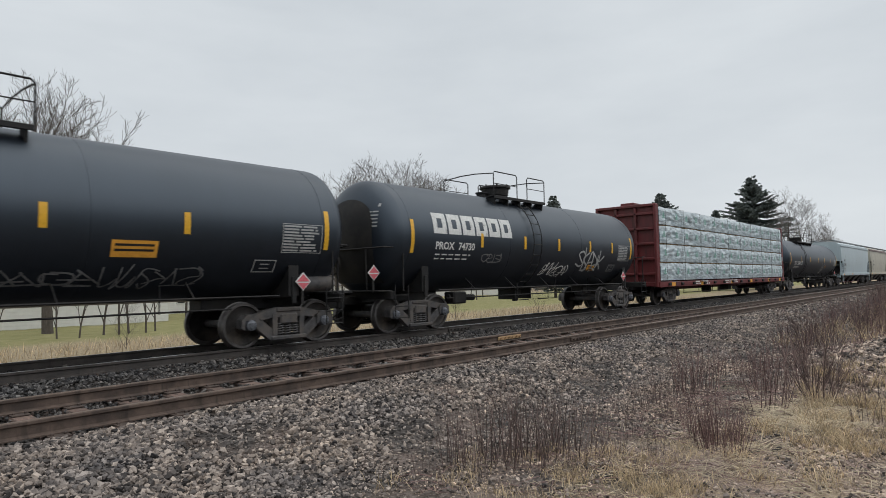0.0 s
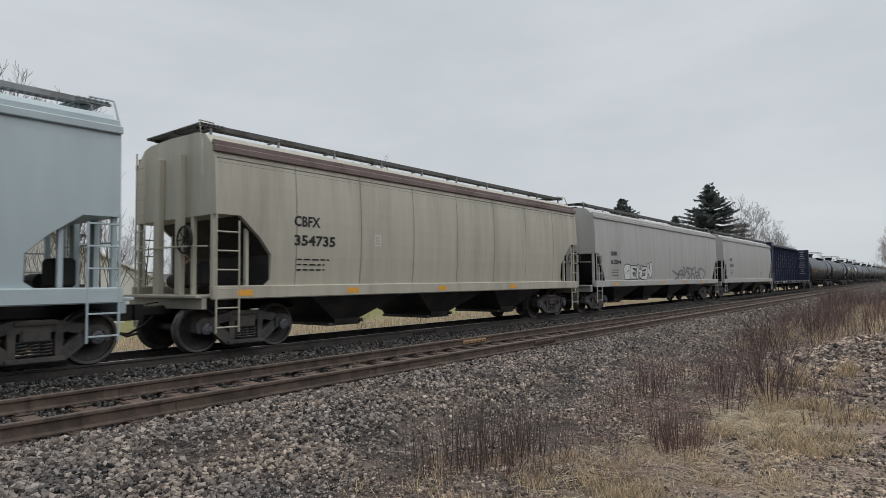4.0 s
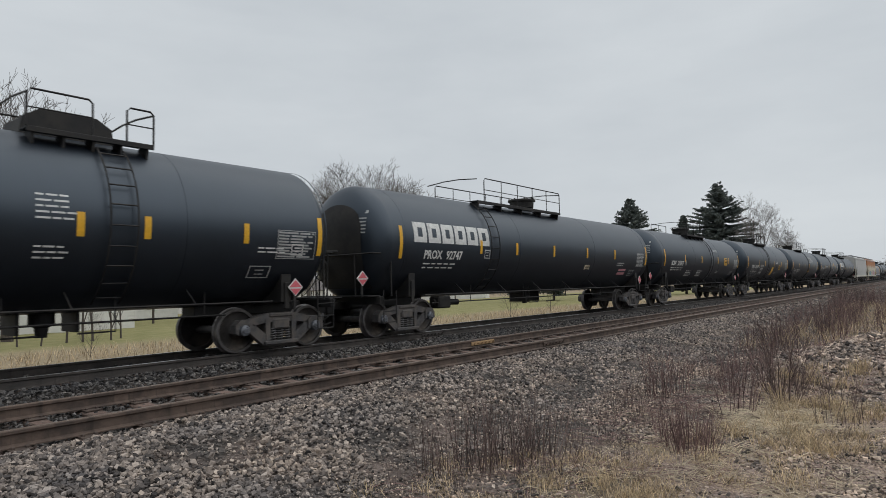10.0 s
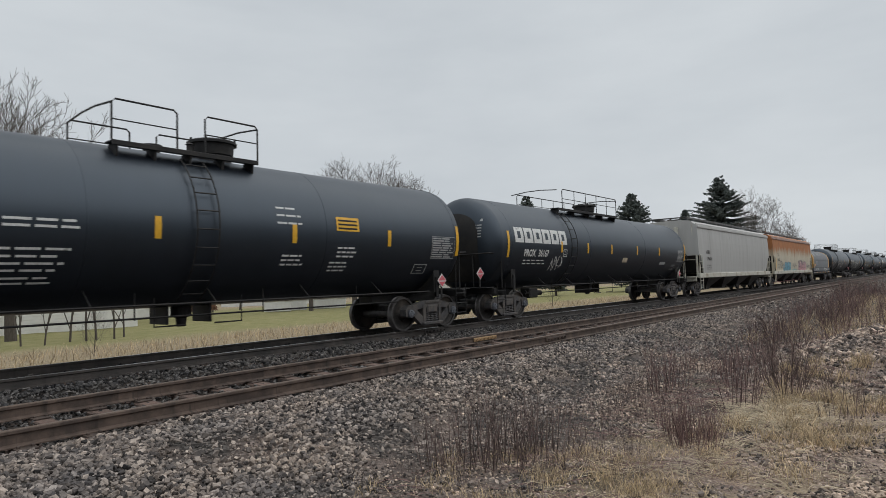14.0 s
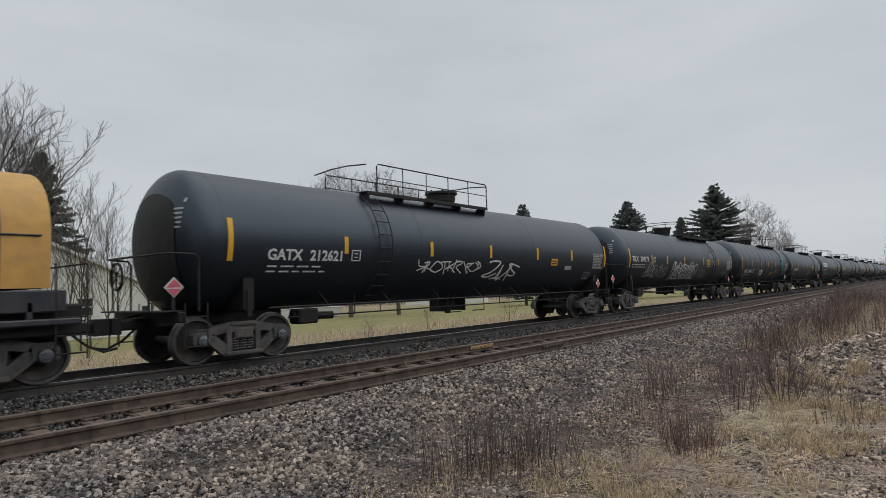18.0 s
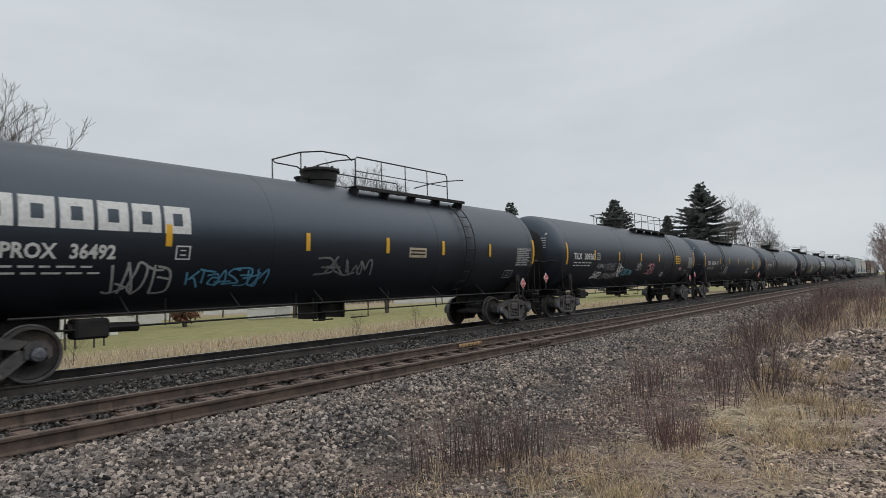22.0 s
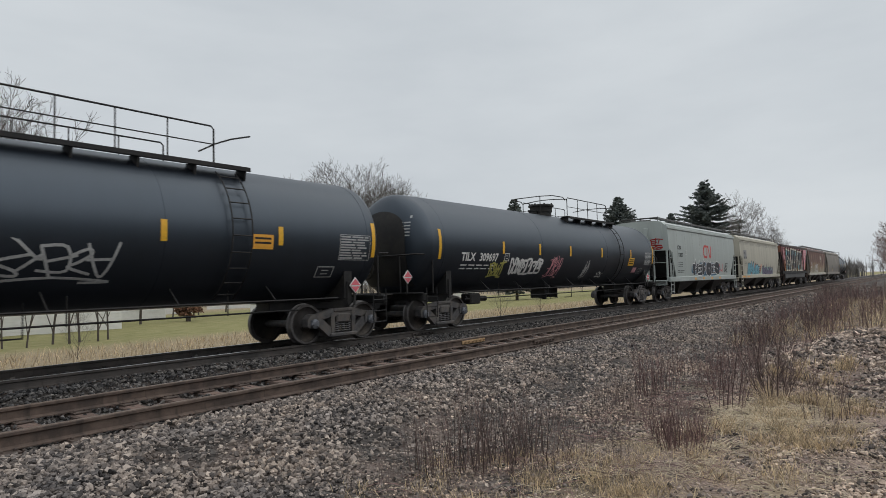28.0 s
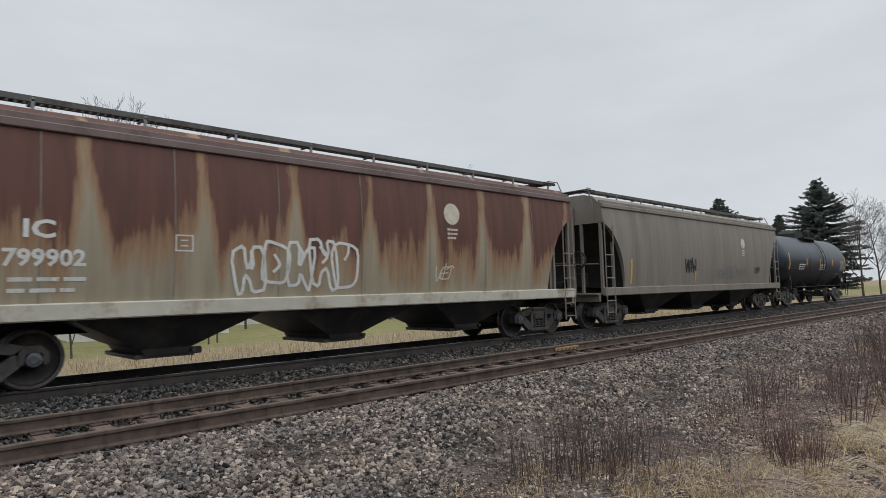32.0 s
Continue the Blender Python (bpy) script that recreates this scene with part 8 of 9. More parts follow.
# ---- far woods ----
def woods(name, spots, seed, label, material=M_WOODS):
    rng = random.Random(seed)
    vs, fs = [], []
    for x, y, h, n in spots:
        for _ in range(n):
            px, py = x + rng.gauss(0, h * 0.45), y + rng.gauss(0, h * 0.45)
            z0 = ground_z(px, py)
            hh = h * rng.uniform(0.6, 1.05)
            for _ in range(7):
                a = rng.uniform(0, 6.28)
                q = rng.uniform(0.25, 0.75)
                rr = hh * 0.28 * math.sin(math.pi * min(1.0, q + 0.1))
                bx, by, bz = px, py, z0 + hh * q * 0.8
                ex, ey, ez = px + math.cos(a) * rr, py + math.sin(a) * rr, z0 + hh * min(1.0, q + rng.uniform(0.1, 0.3))
                w = h * 0.012
                k = len(vs)
                vs += [(bx - w, by, bz), (bx + w, by, bz), (ex, ey, ez), (bx, by - w, bz), (bx, by + w, bz)]
                fs += [(k, k + 1, k + 2), (k + 3, k + 4, k + 2)]
            k = len(vs)
            w = h * 0.014
            vs += [(px - w, py, z0), (px + w, py, z0), (px, py, z0 + hh), (px, py - w, z0), (px, py + w, z0)]
            fs += [(k, k + 1, k + 2), (k + 3, k + 4, k + 2)]
    ob = new(name, raw_mesh(name, vs, fs, material))
    tagged(ob, label, "woods", kind="stuff")


rng = random.Random(91)
spots = [(20 + 10 * k + rng.uniform(-4, 4), 115 + rng.uniform(-12, 12), rng.uniform(7, 10), 40) for k in range(22)]
spots += [(204, 21, 7, 90), (212, 17, 6, 80), (240, 30, 7, 80), (290, 36, 8, 90), (330, 45, 9, 90), (380, 60, 10, 90), (420, 40, 10, 90), (460, 10, 10, 90)]
behind = [(-70 + 11 * k + rng.uniform(-3, 3), -34 + rng.uniform(-5, 5), rng.uniform(10, 17), 80) for k in range(18)]
woods("far_woods", spots, 5, "leafless woods in the distance")
woods("woods_behind", behind, 6, "leafless woods across the road", M_BARK)


# ---- the train, from its head to its tail: places of the two trucks at the start ----
TRUCKS = dict(A=(-5.6, 7.38), B=(11.34, 22.75), C=(27.83, 45.25), D=(50.25, 66.0), E=(69.87, 85.2), F=(88.94, 101.8), G=(105.64, 121.3), H=(125.2, 138.06),
              I=(142.6, 159.9), J=(164.6, 180.3), K=(184.2, 199.85), L=(203.85, 212.1), M=(216.05, 231.15), N=(235.1, 247.8), O=(251.63, 264.56), P=(268.4, 281.5),
              Q=(285.5, 298.65), R=(302.5, 318.0), S=(321.9, 337.1), T=(341.0, 356.3), U=(360.7, 370.2), V=(374.6, 390.4), W=(394.2, 409.95), X=(413.9, 428.65),
              Y=(432.5, 448.2), Z=(452.0, 467.1), AA=(471.05, 486.25), BB=(490.2, 505.6), CC=(509.55, 525.35), DD=(529.3, 544.0), EE=(547.85, 563.05),
              FF=(566.95, 581.7), GG=(585.6, 601.25), HH=(605.1, 617.0), II=(620.85, 633.6), JJ=(637.5, 650.55), KK=(654.35, 667.4), LL=(671.2, 684.6), MM=(688.4, 697.5))
ORDER = list(TRUCKS)


def place(key):
    i = ORDER.index(key)
    if key == "C":
        return (*TRUCKS[key], (25.12, (TRUCKS["C"][1] + TRUCKS["D"][0]) / 2))
    lo = (TRUCKS[ORDER[i - 1]][1] + TRUCKS[key][0]) / 2 if i else TRUCKS[key][0] - 1.95
    hi = (TRUCKS[key][1] + TRUCKS[ORDER[i + 1]][0]) / 2 if i + 1 < len(ORDER) else TRUCKS[key][1] + 1.95
    return (*TRUCKS[key], (lo, hi))


def tank(key, label, **k):
    return tank_car(dict(x=place(key), seed=100 + ORDER.index(key), label=label, **k))


def hopper(key, label, paint, **k):
    return hopper_car(dict(x=place(key), seed=100 + ORDER.index(key), label=label, paint=paint, **k))


LONG = dict(dome=0.5, plat=(0.3, 4.9), loop=-1.05, dome_dx=0.0, ladder=4.35)
FORE = dict(dome=0.5, plat=(-4.2, 1.05), dome_dx=0.0, ladder=-4.1)
tank("A", "black tank car with thin grey graffiti and yellow reflective strips", short=0.0, reservoir=True, panel=(0.68, 1.75, 0.75, 0.30), strips=[0.2, 0.36, 0.48, 0.615, 0.753], dome=0.5, plat=(-1.6, 1.9), dome_dx=0.2, ladder=0.9,
     marks=[sprayed(0.58, 1.2, 1.4, 0.3, 4, G_GREY, 0.035), sprayed(0.682, 1.12, 1.5, 0.5, 6, G_GREY, 0.03)])
tank("B", "black tank car with a white block emblem and graffiti", short=0.0, tail=1.45, dome=0.44, plat=(-1.3, 1.5), dome_dx=0.1, ladder=0.2, strips=[0.258, 0.41, 0.55, 0.7, 0.82],
     marks=[emblem(0.12, 2.5, 3.5, 0.56), number("PROX 74730", 0.125, 2.1, 0.27, 1.6, 2), sprayed(0.5, 1.25, 1.5, 0.5, 6, G_WHITE, 0.035), sprayed(0.655, 1.55, 1.7, 0.75, 5, M_DIMW, 0.06), sprayed(0.27, 1.75, 0.8, 0.3, 4, G_GREY, 0.03)], panel=(0.71, 1.5, 0.5, 0.22))
beam_car(dict(x=place("C"), seed=3, label="oxide red centerbeam flat car loaded with white wrapped lumber", paint=M_RED, lumber=True))
tank("D", "black tank car with white number and yellow reflective strips", front=0.22, short=0.13, panel=(0.7, 1.7, 0.5, 0.24), strips=[0.228, 0.387, 0.547, 0.669, 0.803], **FORE, marks=[number("TILX 303439", 0.12, 1.97, 0.34, 2.05), boxed(0.237, 1.97), sprayed(0.633, 1.25, 0.85, 0.85, 3, G_WHITE, 0.03)])
hopper("E", "pale blue-grey covered hopper car with four bays", M_BLUEGREY, bays=4, notch=True, cut=(1.35, 2.45), walk=M_WALKL, gate=G_PINK, marks=[white_name("NCIX|220888", 0.077, 2.4, 0.3, G_BLACK, 1.12, 3), rows_at(0.36, 1.42, 0.6, 2, 0.08, 0.02, G_BLACK), rows_at(0.5, 1.42, 0.8, 1, 0.08, 0.02, G_BLACK)], sill_strips=(0.025, 0.3), strip_w=0.8)
hopper("F", "weathered beige covered hopper car", M_BEIGE, bays=3, notch=True, chord=M_PLUM, cut=(1.25, 2.65), bulge=0.08, grooves=2, marks=[white_name("CBFX|354735", 0.12, 2.54, 0.3, G_BLACK, 1.14), boxed(0.28, 2.2, 0.2, 0.26)], sill_strips=(0.03, 0.22, 0.44, 0.68))
hopper("G", "pale grey covered hopper car with grey graffiti", M_PALE, bays=4, cut=(1.0, 2.4), marks=[white_name("ADMX|6284", 0.084, 2.35, 0.26, G_BLACK, 1.1), piece_letters(0.17, 1.31, 3.3, 0.8, 5, G_WHITE, G_BLACK, 41), sprayed(0.54, 1.15, 5.2, 0.85, 7, G_GREY, 0.10)])
hopper("H", "pale grey covered hopper car", M_PALE, bays=3, cut=(1.05, 2.5), marks=[white_name("ADMX|6311", 0.1, 2.5, 0.28, G_BLACK, 1.1), rows_at(0.72, 1.75, 0.7, 5, 0.09, 0.03, G_BLACK)], sill_strips=(0.85,), strip_w=0.9)
beam_car(dict(x=place("I"), seed=9, label="empty navy blue centerbeam flat car", paint=M_NAVY, panel_text=True))
tank("J", "black tank car with yellow number and pale outline graffiti", panel=(0.567, 2.08, 0.65, 0.3), strips=[0.28, 0.401, 0.506, 0.658, 0.773], **LONG, marks=[number("UTLX 959183", 0.12, 1.97, 0.34, 2.55, 2, None, M_ORANGE), boxed(0.284, 1.94), sprayed(0.2, 1.25, 2.6, 0.55, 6, G_GREY, 0.045), sprayed(0.388, 1.38, 1.5, 0.68, 3, M_DIMW, 0.03), sprayed(0.5, 1.42, 1.5, 0.68, 3, M_DIMW, 0.03), sprayed(0.623, 1.5, 1.8, 0.6, 3, M_DIMW, 0.03)])
tank("K", "black tank car with yellow panel and white number", strips=[0.19, 0.32, 0.464, 0.62, 0.79], panel=(0.685, 2.1, 0.45, 0.38), panel_mat=M_YELLOW, **LONG, marks=[number("TILX 309311", 0.072, 2.25, 0.32, 2.0), boxed(0.19, 2.2), patch(0.80, 1.98, 0.9, 0.13, M_WHITE), patch(0.85, 2.2, 0.9, 0.13, M_WHITE)])
tank("L", "short black tank car with a white block emblem", r=1.53, zc=2.48, rail_h=0.6, dome=0.53, plat=(-0.9, 1.1), dome_dx=-0.1, dome_kind="box", ladder=0.35, strips=[0.25, 0.5, 0.58, 0.76], marks=[emblem(0.1, 2.5, 3.0, 0.5), number("PROX 75901", 0.12, 2.05, 0.28, 1.7), rows_at(0.45, 2.8, 0.6, 5, 0.09, 0.03), rows_at(0.45, 2.0, 0.5, 3, 0.09, 0.03), rows_at(0.79, 2.1, 0.7, 2, 0.08, 0.03), boxed(0.86, 1.98, 0.3, 0.24)], panel_mat=M_STRAWP)
tank("M", "black tank car with a white block emblem above its number", short=0.1, r=1.50, zc=2.45, strips=[0.237, 0.345, 0.478, 0.62, 0.76], panel=(0.62, 1.72, 0.42, 0.2), panel_mat=M_STRAWP, **FORE, marks=[emblem(0.077, 2.42, 3.45, 0.54), number("PROX 92747", 0.1, 2.0, 0.32, 1.65), boxed(0.25, 2.05), patch(0.80, 1.5, 0.75, 0.12, G_PINK), patch(0.80, 1.68, 0.75, 0.1, G_PINK), rows_at(0.78, 2.02, 0.8, 2, 0.09, 0.03)])
tank("N", "black tank car with white number and yellow panel", short=0.35, strips=[0.249, 0.435, 0.64, 0.79], panel=(0.732, 2.1, 0.65, 0.45), panel_mat=M_YELLOW, dome=0.5, plat=(-2.0, 1.2), ladder=0.75, dome_dx=0.0,
     marks=[number("ICRX 215527", 0.12, 2.03, 0.32, 1.9), boxed(0.255, 2.04, 0.2, 0.24), rows_at(0.285, 1.7, 1.0, 4, 0.1, 0.04), rows_at(0.41, 1.7, 0.9, 4, 0.1, 0.04), rows_at(0.6, 3.0, 0.9, 2, 0.1, 0.05, M_DIMW), rows_at(0.64, 1.7, 0.5, 2)])
tank("O", "black tank car with two yellow panels and a faint tag", r=1.53, zc=2.49, strips=[0.268, 0.387, 0.588, 0.77], dome=0.51, plat=(-1.9, 0.9), dome_dx=0.05, ladder=-0.95,
     panel=(0.709, 1.9, 0.62, 0.36), panel_mat=M_YELLOW, marks=[number("ICRX 210479", 0.129, 1.97, 0.34, 2.05), boxed(0.272, 2.0, 0.2, 0.22), patch(0.55, 1.42, 0.66, 0.66, M_YELLOW, "yellow_panel"), rows_at(0.3, 2.2, 1.0, 7, 0.12, 0.04), rows_at(0.64, 2.5, 0.9, 2), rows_at(0.63, 1.65, 0.7, 2, 0.1, 0.04), sprayed(0.155, 1.22, 1.7, 0.42, 5, M_DIMW, 0.025)])
tank("P", "black tank car with white number and a torn pale patch", r=1.54, zc=2.49, strips=[0.239, 0.434, 0.596, 0.778], dome=0.467, plat=(-1.1, 1.6), dome_dx=0.0, ladder=1.2, panel=(0.574, 1.68, 0.7, 0.28), panel_mat=M_YELLOW,
     marks=[number("SHPX 208057", 0.122, 1.75, 0.32, 2.15), boxed(0.268, 1.74), rows_at(0.66, 1.72, 0.6, 1), rows_at(0.095, 2.0, 0.28, 3, 0.1, 0.07, M_DIMW), sprayed(0.61, 2.7, 2.2, 0.55, 5, M_DIMW, 0.10)])
tank("Q", "black tank car with white number and many small stencils", r=1.52, zc=2.47, strips=[0.26, 0.426, 0.603, 0.777], dome=0.5, plat=(-1.7, 1.2), dome_dx=0.75, ladder=-0.25, panel=(0.677, 2.5, 0.68, 0.32), panel_mat=M_YELLOW,
     marks=[number("CTCX 718175", 0.07, 2.12, 0.3, 2.0), boxed(0.25, 2.1), rows_at(0.29, 2.4, 1.2, 2), rows_at(0.28, 1.95, 1.2, 4, 0.12), rows_at(0.27, 1.45, 1.2, 2), rows_at(0.58, 2.9, 0.7, 3, 0.16, 0.04), rows_at(0.59, 1.9, 0.6, 3), rows_at(0.68, 2.1, 0.6, 3), rows_at(0.67, 1.75, 0.6, 3)])
tank("R", "black tank car with a white block emblem and a small tag", r=1.51, zc=2.46, strips=[0.232, 0.344, 0.46, 0.605, 0.75], **FORE, marks=[emblem(0.07, 2.47, 3.5, 0.5), number("PROX 36167", 0.1, 2.03, 0.32, 1.6), boxed(0.242, 2.04), sprayed(0.203, 1.58, 0.65, 0.45, 3, G_WHITE, 0.025), patch(0.528, 1.85, 0.5, 0.2, M_STRAWP), patch(0.77, 1.75, 0.7, 0.14, M_DIMW)])
hopper("S", "pale grey covered hopper car with a white sill", M_PALE, bays=4, cut=(1.0, 2.3), sill=M_CREAM, cage=M_CREAM, sill_strips=(), marks=[white_name("AOKX|170654", 0.08, 2.4, 0.28, G_BLACK, 1.1)])
hopper("T", "cream covered hopper car with orange rust and coloured graffiti", M_RUSTOR, bays=4, chord=M_PINKISH, cut=(1.0, 2.5), gate=G_PINK, sill=M_CREAM, sill_strips=(), marks=[white_name("TILX|620636", 0.085, 2.5, 0.3, G_BLACK, 1.0), boxed(0.175, 2.3, 0.22, 0.24), patch(0.052, 1.46, 0.11, 0.9, M_YELLOW, "reflective_strip"),
       patch(0.19, 1.45, 0.1, 0.5, M_YELLOW, "reflective_strip"), piece_letters(0.215, 1.06, 3.0, 0.95, 5, G_SKY, G_NAVY, 7, None, G_WHITE), sprayed(0.14, 1.5, 0.9, 0.55, 3, G_GREY, 0.06), piece_letters(0.60, 1.0, 3.75, 1.15, 5, G_ROSE, G_NAVY, 3, None, G_WHITE, 4),
       sprayed(0.432, 1.12, 2.2, 0.3, 6, G_TEAL, 0.05), sprayed(0.43, 1.55, 1.9, 0.4, 6, G_GREY, 0.03), sprayed(0.845, 1.4, 1.4, 0.45, 4, G_GREY, 0.05)])
coil_car(dict(x=place("U"), seed=31, label="blue-black covered coil car with buff yellow end bands"))
tank("V", "black tank car with white number and dripping white tags", front=0.34, short=0.45, strips=[0.218, 0.378, 0.524, 0.67, 0.8], panel=(0.724, 2.0, 0.45, 0.24), **FORE, marks=[number("GATX 212621", 0.11, 2.02, 0.32, 2.0), boxed(0.23, 2.02), sprayed(0.353, 1.75, 2.6, 0.36, 8, G_WHITE, 0.035), sprayed(0.524, 1.5, 1.6, 0.62, 4, G_WHITE, 0.05), patch(0.78, 1.85, 0.5, 0.14, M_DIMW)])
tank("W", "black tank car covered in white and violet graffiti", strips=[0.187, 0.302, 0.443, 0.624, 0.79], panel=(0.662, 2.1, 0.55, 0.42), panel_mat=M_YELLOW, **LONG, marks=[number("TILX 309179", 0.063, 2.26, 0.33, 2.0), boxed(0.2, 2.24), sprayed(0.155, 1.58, 1.3, 0.6, 6, M_DIMW, 0.035), sprayed(0.236, 1.5, 1.3, 0.6, 5, G_GREY, 0.07), piece_outline(0.352, 1.3, 4.0, 1.05, 9, G_WHITE, 5), sprayed(0.7, 2.2, 1.2, 0.8, 4, M_DIMW, 0.03), sprayed(0.6, 1.45, 1.2, 0.45, 4, G_GREY, 0.06)])
tank("X", "black ribbed tank car with white number and a turquoise tag", r=1.54, zc=2.50, rings=[0.1, 0.19, 0.28, 0.37, 0.46, 0.55, 0.64, 0.73, 0.82, 0.91], dome=0.504, plat=(0.3, 5.4), dome_dx=0.0, ladder=4.9, strips=[0.213, 0.365, 0.511, 0.658], panel=(0.59, 1.5, 0.6, 0.26), marks=[number("SHPX 224431", 0.1, 1.72, 0.33, 2.2, 1), boxed(0.248, 1.72), piece_outline(0.362, 1.46, 1.1, 0.55, 4, G_WHITE, 9), sprayed(0.79, 2.1, 1.0, 1.1, 5, G_TURQ, 0.07), rows_at(0.66, 1.85, 1.3, 2)])
tank("Y", "black tank car with white number and yellow panel", r=1.50, zc=2.46, panel=(0.678, 2.0, 0.6, 0.42), panel_mat=M_YELLOW, **LONG, marks=[number("TILX 308335", 0.099, 1.92, 0.34, 2.1), boxed(0.233, 1.92), sprayed(0.281, 1.42, 2.4, 0.6, 7, G_GREY, 0.04), sprayed(0.552, 1.45, 0.75, 0.5, 4, G_WHITE, 0.025), sprayed(0.61, 1.55, 1.0, 0.28, 5, G_GREY, 0.04), patch(0.79, 1.98, 0.8, 0.12, M_DIMW)])
tank("Z", "black tank car with a white block emblem and tags", r=1.51, zc=2.47, **LONG, strips=[0.232, 0.405, 0.545, 0.67, 0.8], panel=(0.594, 2.1, 0.7, 0.26), panel_mat=M_STRAWP, marks=[emblem(0.077, 2.42, 3.35, 0.5), number("PROX 36492", 0.095, 1.95, 0.33, 1.65), boxed(0.243, 1.95), sprayed(0.183, 1.27, 1.05, 0.65, 5, M_DIMW, 0.045), sprayed(0.261, 1.42, 1.7, 0.36, 8, G_BLUE, 0.04), sprayed(0.43, 1.65, 1.6, 0.4, 5, G_GREY, 0.05)])
tank("AA", "black tank car with many coloured tags and a blue spot", r=1.50, zc=2.45, strips=[0.184, 0.326, 0.474, 0.614, 0.76], panel=(0.768, 2.1, 0.75, 0.45), panel_mat=M_YELLOW, **LONG, marks=[number("TILX 309363", 0.08, 2.2, 0.33, 2.0), boxed(0.2, 2.2), sprayed(0.208, 1.83, 0.65, 0.2, 4, M_DIMW, 0.025), sprayed(0.196, 1.38, 0.75, 0.3, 4, G_WHITE, 0.05), sprayed(0.252, 1.28, 1.3, 0.36, 5, M_DIMW, 0.04), sprayed(0.25, 1.75, 1.1, 0.3, 5, G_GREY, 0.06), sprayed(0.331, 1.44, 0.55, 0.6, 4, G_WHITE, 0.05), sprayed(0.371, 1.5, 0.7, 0.3, 4, G_TEAL, 0.05), spot(0.422, 1.62, 0.14, G_BLUE), sprayed(0.455, 1.75, 0.5, 0.35, 3, M_DIMW, 0.05), sprayed(0.533, 1.5, 0.9, 0.6, 4, G_PINK, 0.04), sprayed(0.66, 1.4, 0.4, 0.25, 2, G_WHITE, 0.03), patch(0.81, 1.75, 0.4, 0.16, G_PINK)])
tank("BB", "black tank car with a large pale tag and a blue smear", strips=[0.24, 0.381, 0.524, 0.654, 0.785], panel=(0.79, 1.85, 0.6, 0.36), panel_mat=M_YELLOW, **FORE, marks=[number("TILX 309254", 0.08, 2.1, 0.33, 2.0), boxed(0.2, 2.1), sprayed(0.277, 1.4, 1.8, 0.75, 5, M_DIMW, 0.06), sprayed(0.411, 1.62, 1.0, 0.45, 5, G_NAVY, 0.10), sprayed(0.68, 1.5, 0.5, 0.45, 3, M_DIMW, 0.04), patch(0.71, 1.5, 0.45, 0.14, M_WHITE), patch(0.71, 1.75, 0.55, 0.16, M_DIMW)])
tank("CC", "black tank car with white number and yellow strips", **FORE, marks=[number("CBTX 785234", 0.08, 2.1, 0.32, 2.0), boxed(0.22, 2.1), sprayed(0.28, 2.75, 1.2, 0.7, 5, M_DIMW, 0.03), sprayed(0.3, 1.45, 0.5, 0.3, 3, M_DIMW, 0.03), rows_at(0.82, 2.0, 0.9, 4)], panel=(0.31, 1.25, 0.75, 0.22), panel_mat=M_STRAWP)
tank("DD", "black ribbed tank car with yellow and white tags", r=1.54, zc=2.50, rings=[0.1, 0.19, 0.28, 0.37, 0.46, 0.55, 0.64, 0.73, 0.82, 0.91], strips=[0.2, 0.354, 0.508, 0.645, 0.794], **FORE, panel=(0.602, 1.4, 0.72, 0.28), marks=[number("SHPX 224423", 0.1, 1.75, 0.3, 2.0, 1), sprayed(0.388, 1.46, 1.75, 0.55, 6, G_YELL, 0.06), piece_outline(0.511, 1.34, 1.3, 0.95, 5, G_WHITE, 4, 0.07), sprayed(0.604, 1.72, 2.1, 0.65, 4, M_DIMW, 0.035), sprayed(0.766, 1.5, 1.1, 0.8, 5, G_TURQ, 0.03), sprayed(0.6, 1.25, 2.4, 0.3, 7, M_DIMW, 0.03), sprayed(0.12, 2.1, 1.6, 0.35, 5, G_TEAL, 0.04), patch(0.86, 1.65, 0.4, 0.22, G_PINK)])
tank("EE", "black tank car with a white block emblem above its number", strips=[0.229, 0.34, 0.48, 0.62, 0.76], **FORE, marks=[emblem(0.072, 2.38, 3.45, 0.5), number("PROX 36876", 0.096, 1.92, 0.32, 1.65), boxed(0.24, 1.95), sprayed(0.33, 1.6, 0.3, 0.3, 2, G_GREY, 0.04), patch(0.8, 1.85, 0.6, 0.16, M_DIMW)])
tank("FF", "black tank car with grey tags", panel=(0.76, 2.1, 0.5, 0.3), **LONG, marks=[number("TILX 308285", 0.08, 2.05, 0.33, 2.0), boxed(0.2, 2.06), sprayed(0.3, 1.5, 2.0, 0.6, 6, G_GREY, 0.06), sprayed(0.52, 1.5, 1.6, 0.6, 5, M_DIMW, 0.05)])
tank("GG", "black tank car with olive, white and pink graffiti", strips=[0.22, 0.346, 0.472, 0.626, 0.796], panel=(0.79, 1.85, 0.65, 0.36), panel_mat=M_YELLOW, **LONG, marks=[number("TILX 309697", 0.104, 1.95, 0.34, 1.95), boxed(0.228, 1.95), sprayed(0.193, 1.44, 0.75, 0.5, 4, G_YELL, 0.06), piece_outline(0.254, 1.49, 2.0, 0.62, 6, G_WHITE, 8, 0.08), sprayed(0.391, 1.4, 0.9, 0.75, 7, G_PINK, 0.03), sprayed(0.551, 1.25, 0.35, 0.75, 3, M_DIMW, 0.05), sprayed(0.63, 1.3, 0.5, 0.25, 3, G_WHITE, 0.03), patch(0.83, 1.5, 0.45, 0.26, G_PINK)])
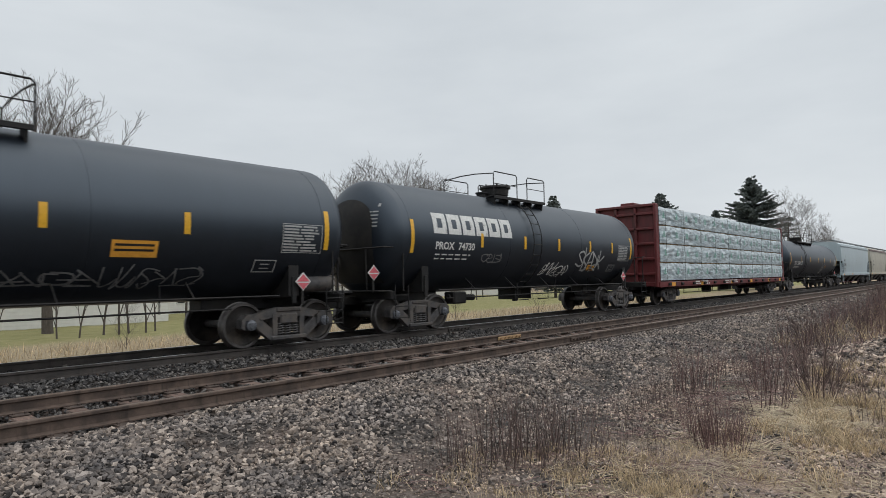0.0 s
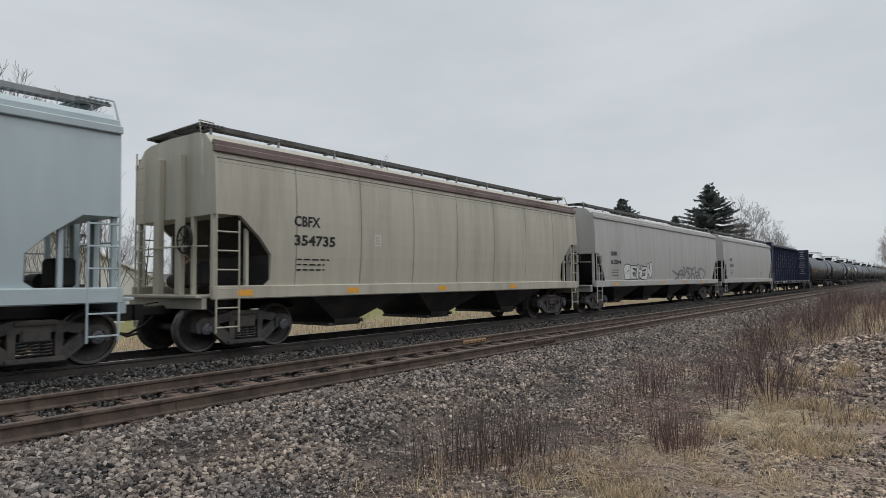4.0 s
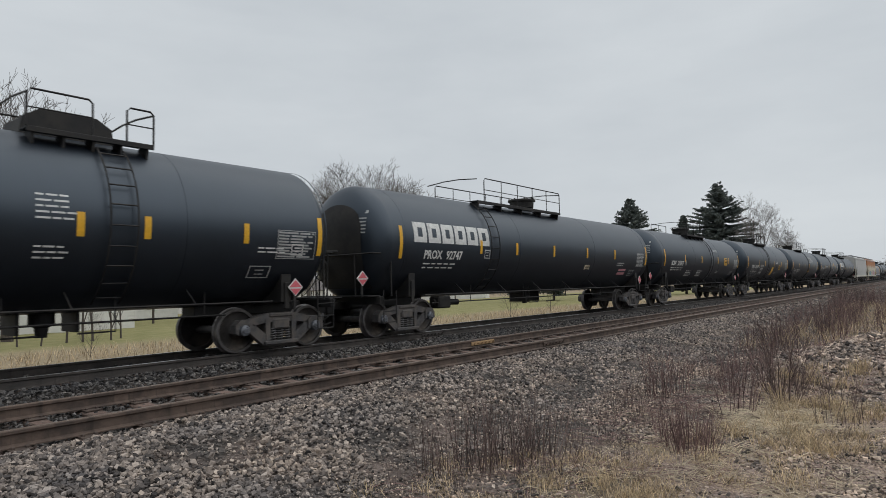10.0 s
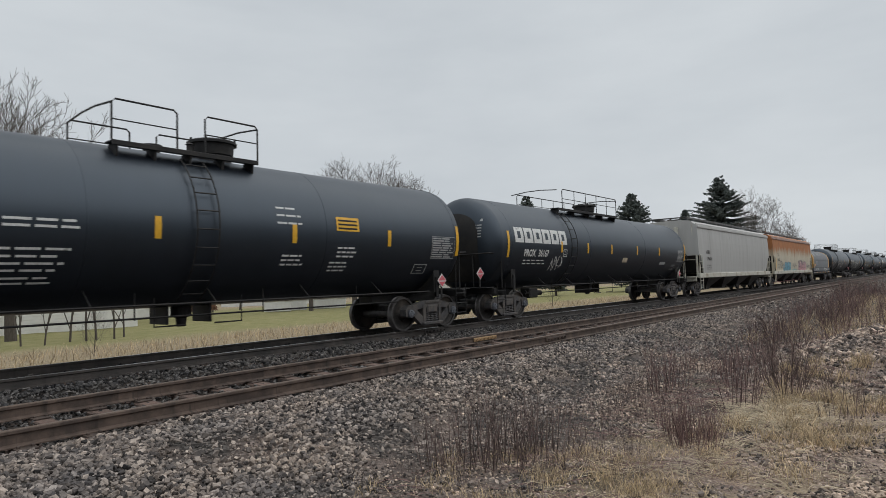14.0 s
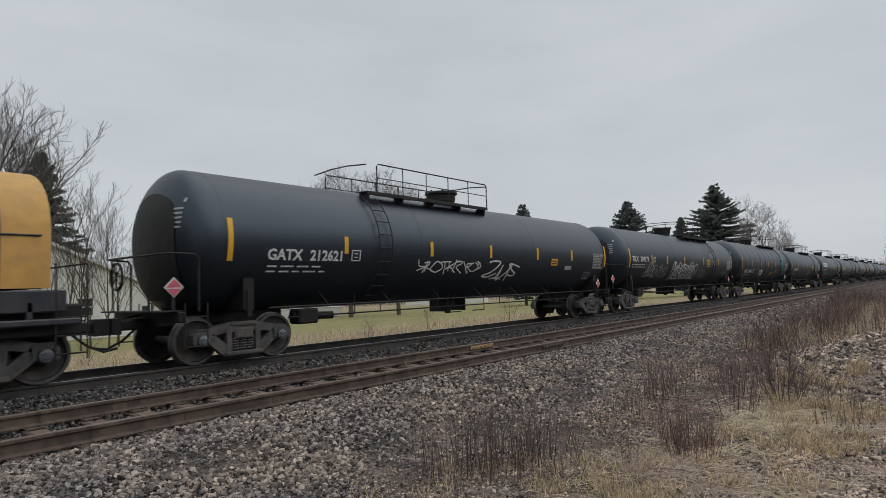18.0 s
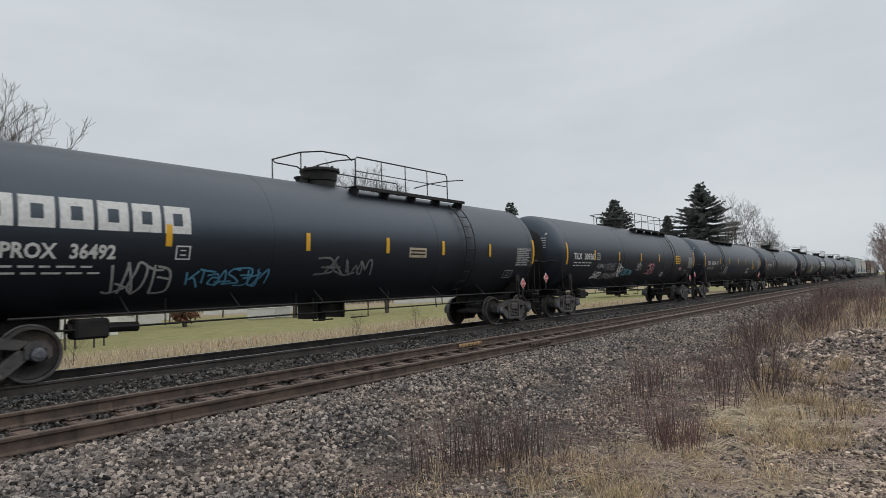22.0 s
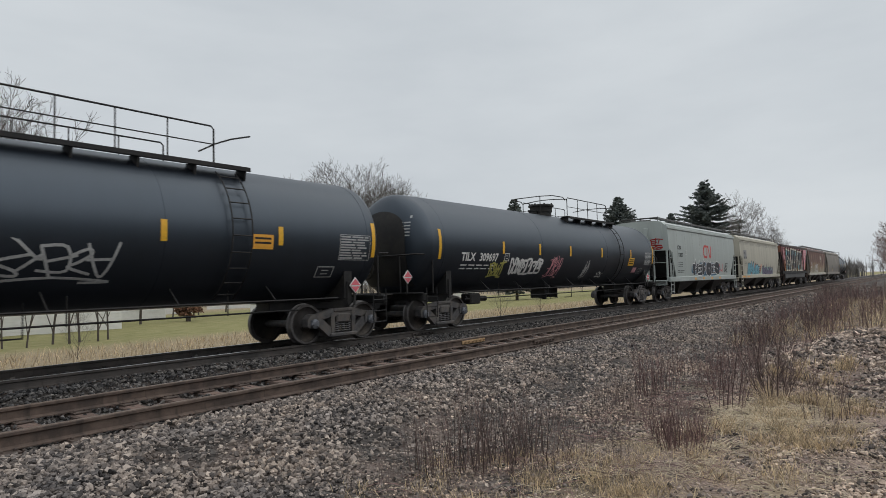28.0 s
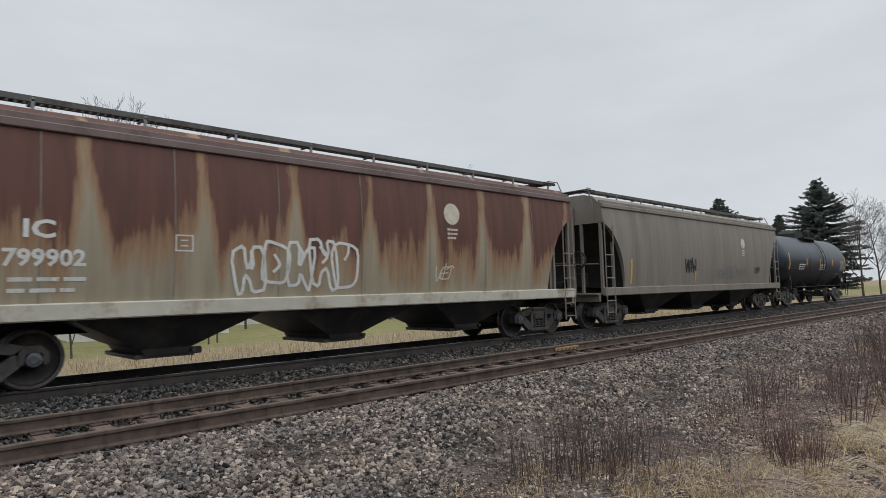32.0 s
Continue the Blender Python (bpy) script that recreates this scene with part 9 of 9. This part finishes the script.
hopper("HH", "grey-green covered hopper car with blue, white and red graffiti", M_CNGREY, bays=3, seams=10, cut=(1.2, 2.7), bay_in=0.3, end_tag=G_RED, sill_strips=(0.3, 0.42, 0.55, 0.68), marks=[white_name("CN|113857", 0.10, 2.78, 0.3, G_BLACK, 0.95), boxed(0.2, 2.5, 0.2, 0.26), red_mark(0.455, 2.36, 1.6, 0.8), piece_letters(0.30, 1.31, 5.6, 0.86, 6, G_INK, G_WHITE, 12, G_DEEP, None, 7), sprayed(0.70, 1.5, 0.8, 0.6, 1, G_RED, 0.05), sprayed(0.79, 1.6, 0.8, 0.55, 2, G_BLACK, 0.05), rows_at(0.1, 1.62, 1.3, 2, 0.1, 0.03, G_BLACK)])
hopper("II", "beige covered hopper car with light blue and dark graffiti", M_BEIGE, bays=3, cut=(1.0, 2.65), bulge=0.06, grooves=4, seams=6, sill_strips=(0.02, 0.12), strip_w=0.9, marks=[patch(0.07, 2.5, 0.95, 0.62, M_PANEL), white_name("WFRX|841185", 0.078, 2.82, 0.25, G_BLACK, 0.85), spot(0.33, 1.9, 0.3, G_CORAL), spot(0.45, 1.75, 0.28, G_CORAL), spot(0.475, 2.0, 0.17, G_CORAL), spot(0.25, 1.5, 0.4, G_CORAL), piece_letters(0.153, 0.98, 4.6, 1.3, 5, G_SKY, G_BLACK, 21, None, G_TEAL), piece_letters(0.504, 1.04, 4.3, 0.95, 7, G_VIOLET, G_BLACK, 22, G_MINT, G_MINT, 3)])
hopper("JJ", "dark red ribbed hopper car covered in a large painted piece", M_REDHOP, bays=3, cut=(1.75, 3.35), flat=0.06, posts=13, z_sill=1.55, rise=0.14, z_top=3.94, bulge=0.0, cage=M_SOOT_SHADE, sill=M_BLACKD, chord=M_SOOT_SHADE, skirt=0.42, walk=M_BLACKD, sill_strips=(), z_walk=4.2, end_mat=M_BROWN, marks=[big_piece])
hopper("KK", "rusty brown covered hopper car with white streaks", M_RUSTIC, bays=3, curve=True, flat=0.03, cut=(1.2, 3.35), bulge=0.09, chord=M_PLUM, sill=M_CREAM, cage=M_TAUPE, end_mat=M_ENDGREY, marks=[mark_word("IC", 0.11, 2.26, 0.36, G_WHITE, 0.42), mark_word("799902", 0.095, 1.85, 0.34, G_WHITE, 1.05), rows_at(0.1, 1.62, 1.1, 2, 0.16, 0.06), boxed(0.25, 2.1, 0.3, 0.28), piece_outline(0.316, 1.38, 2.6, 1.1, 5, G_WHITE, 31, 0.06), spot(0.673, 3.15, 0.26, G_CREAM), rows_at(0.662, 2.75, 0.34, 3, 0.1, 0.05, G_CREAM), sprayed(0.64, 1.6, 0.5, 0.35, 3, G_CREAM, 0.03)], sill_strips=())
hopper("LL", "weathered taupe covered hopper car with small tags", M_TAUPE, bays=3, curve=True, flat=0.03, cut=(1.2, 3.35), bulge=0.09, sill_strips=(), marks=[sprayed(0.36, 1.8, 0.8, 0.5, 4, G_BLACK, 0.07), sprayed(0.55, 1.5, 2.6, 0.55, 7, G_GREY, 0.05), sprayed(0.8, 1.75, 0.6, 0.3, 3, G_BLACK, 0.04), patch(0.1, 1.4, 0.1, 0.8, M_YELLOW, "reflective_strip"), patch(0.41, 1.4, 0.09, 0.5, M_YELLOW, "reflective_strip"), spot(0.72, 3.05, 0.22, G_CREAM), rows_at(0.71, 2.7, 0.3, 3, 0.1, 0.05, G_CREAM)])
tank("MM", "short black tank car at the end of the train", dome=0.5, plat=(-1.0, 1.0), dome_dx=0.0, dome_kind="box", ladder=0.6, strips=[0.3, 0.5, 0.7], marks=[rows_at(0.2, 2.2, 1.2, 3, 0.12, 0.06), rows_at(0.5, 2.2, 1.0, 3, 0.12, 0.06)])


def motions():
    """The whole train runs by at an even pace, and its wheels and bearing caps roll while they pass."""
    for car, mid in CARS:
        walk(car, [(t, pose(mid - SPEED * t, Y_FAR, 0)) for t in (0.0, 16.0, 32.0)])
    for ob, start, e, y, z in ROLLING:
        first, last = max(0, int((start - 44) / SPEED * FPS)), min(32 * FPS, int((start + 9) / SPEED * FPS) + 1)
        if first >= last:
            continue
        rows = [(k / FPS, pose(e, y, z, 0, -math.degrees(SPEED * k / FPS / 0.457), 0)) for k in range(first, last + 1)]
        if first > 0:
            rows.insert(0, (0.0, rows[0][1]))
        if last < 32 * FPS:
            rows.append((32.0, rows[-1][1]))
        walk(ob, rows)


motions()
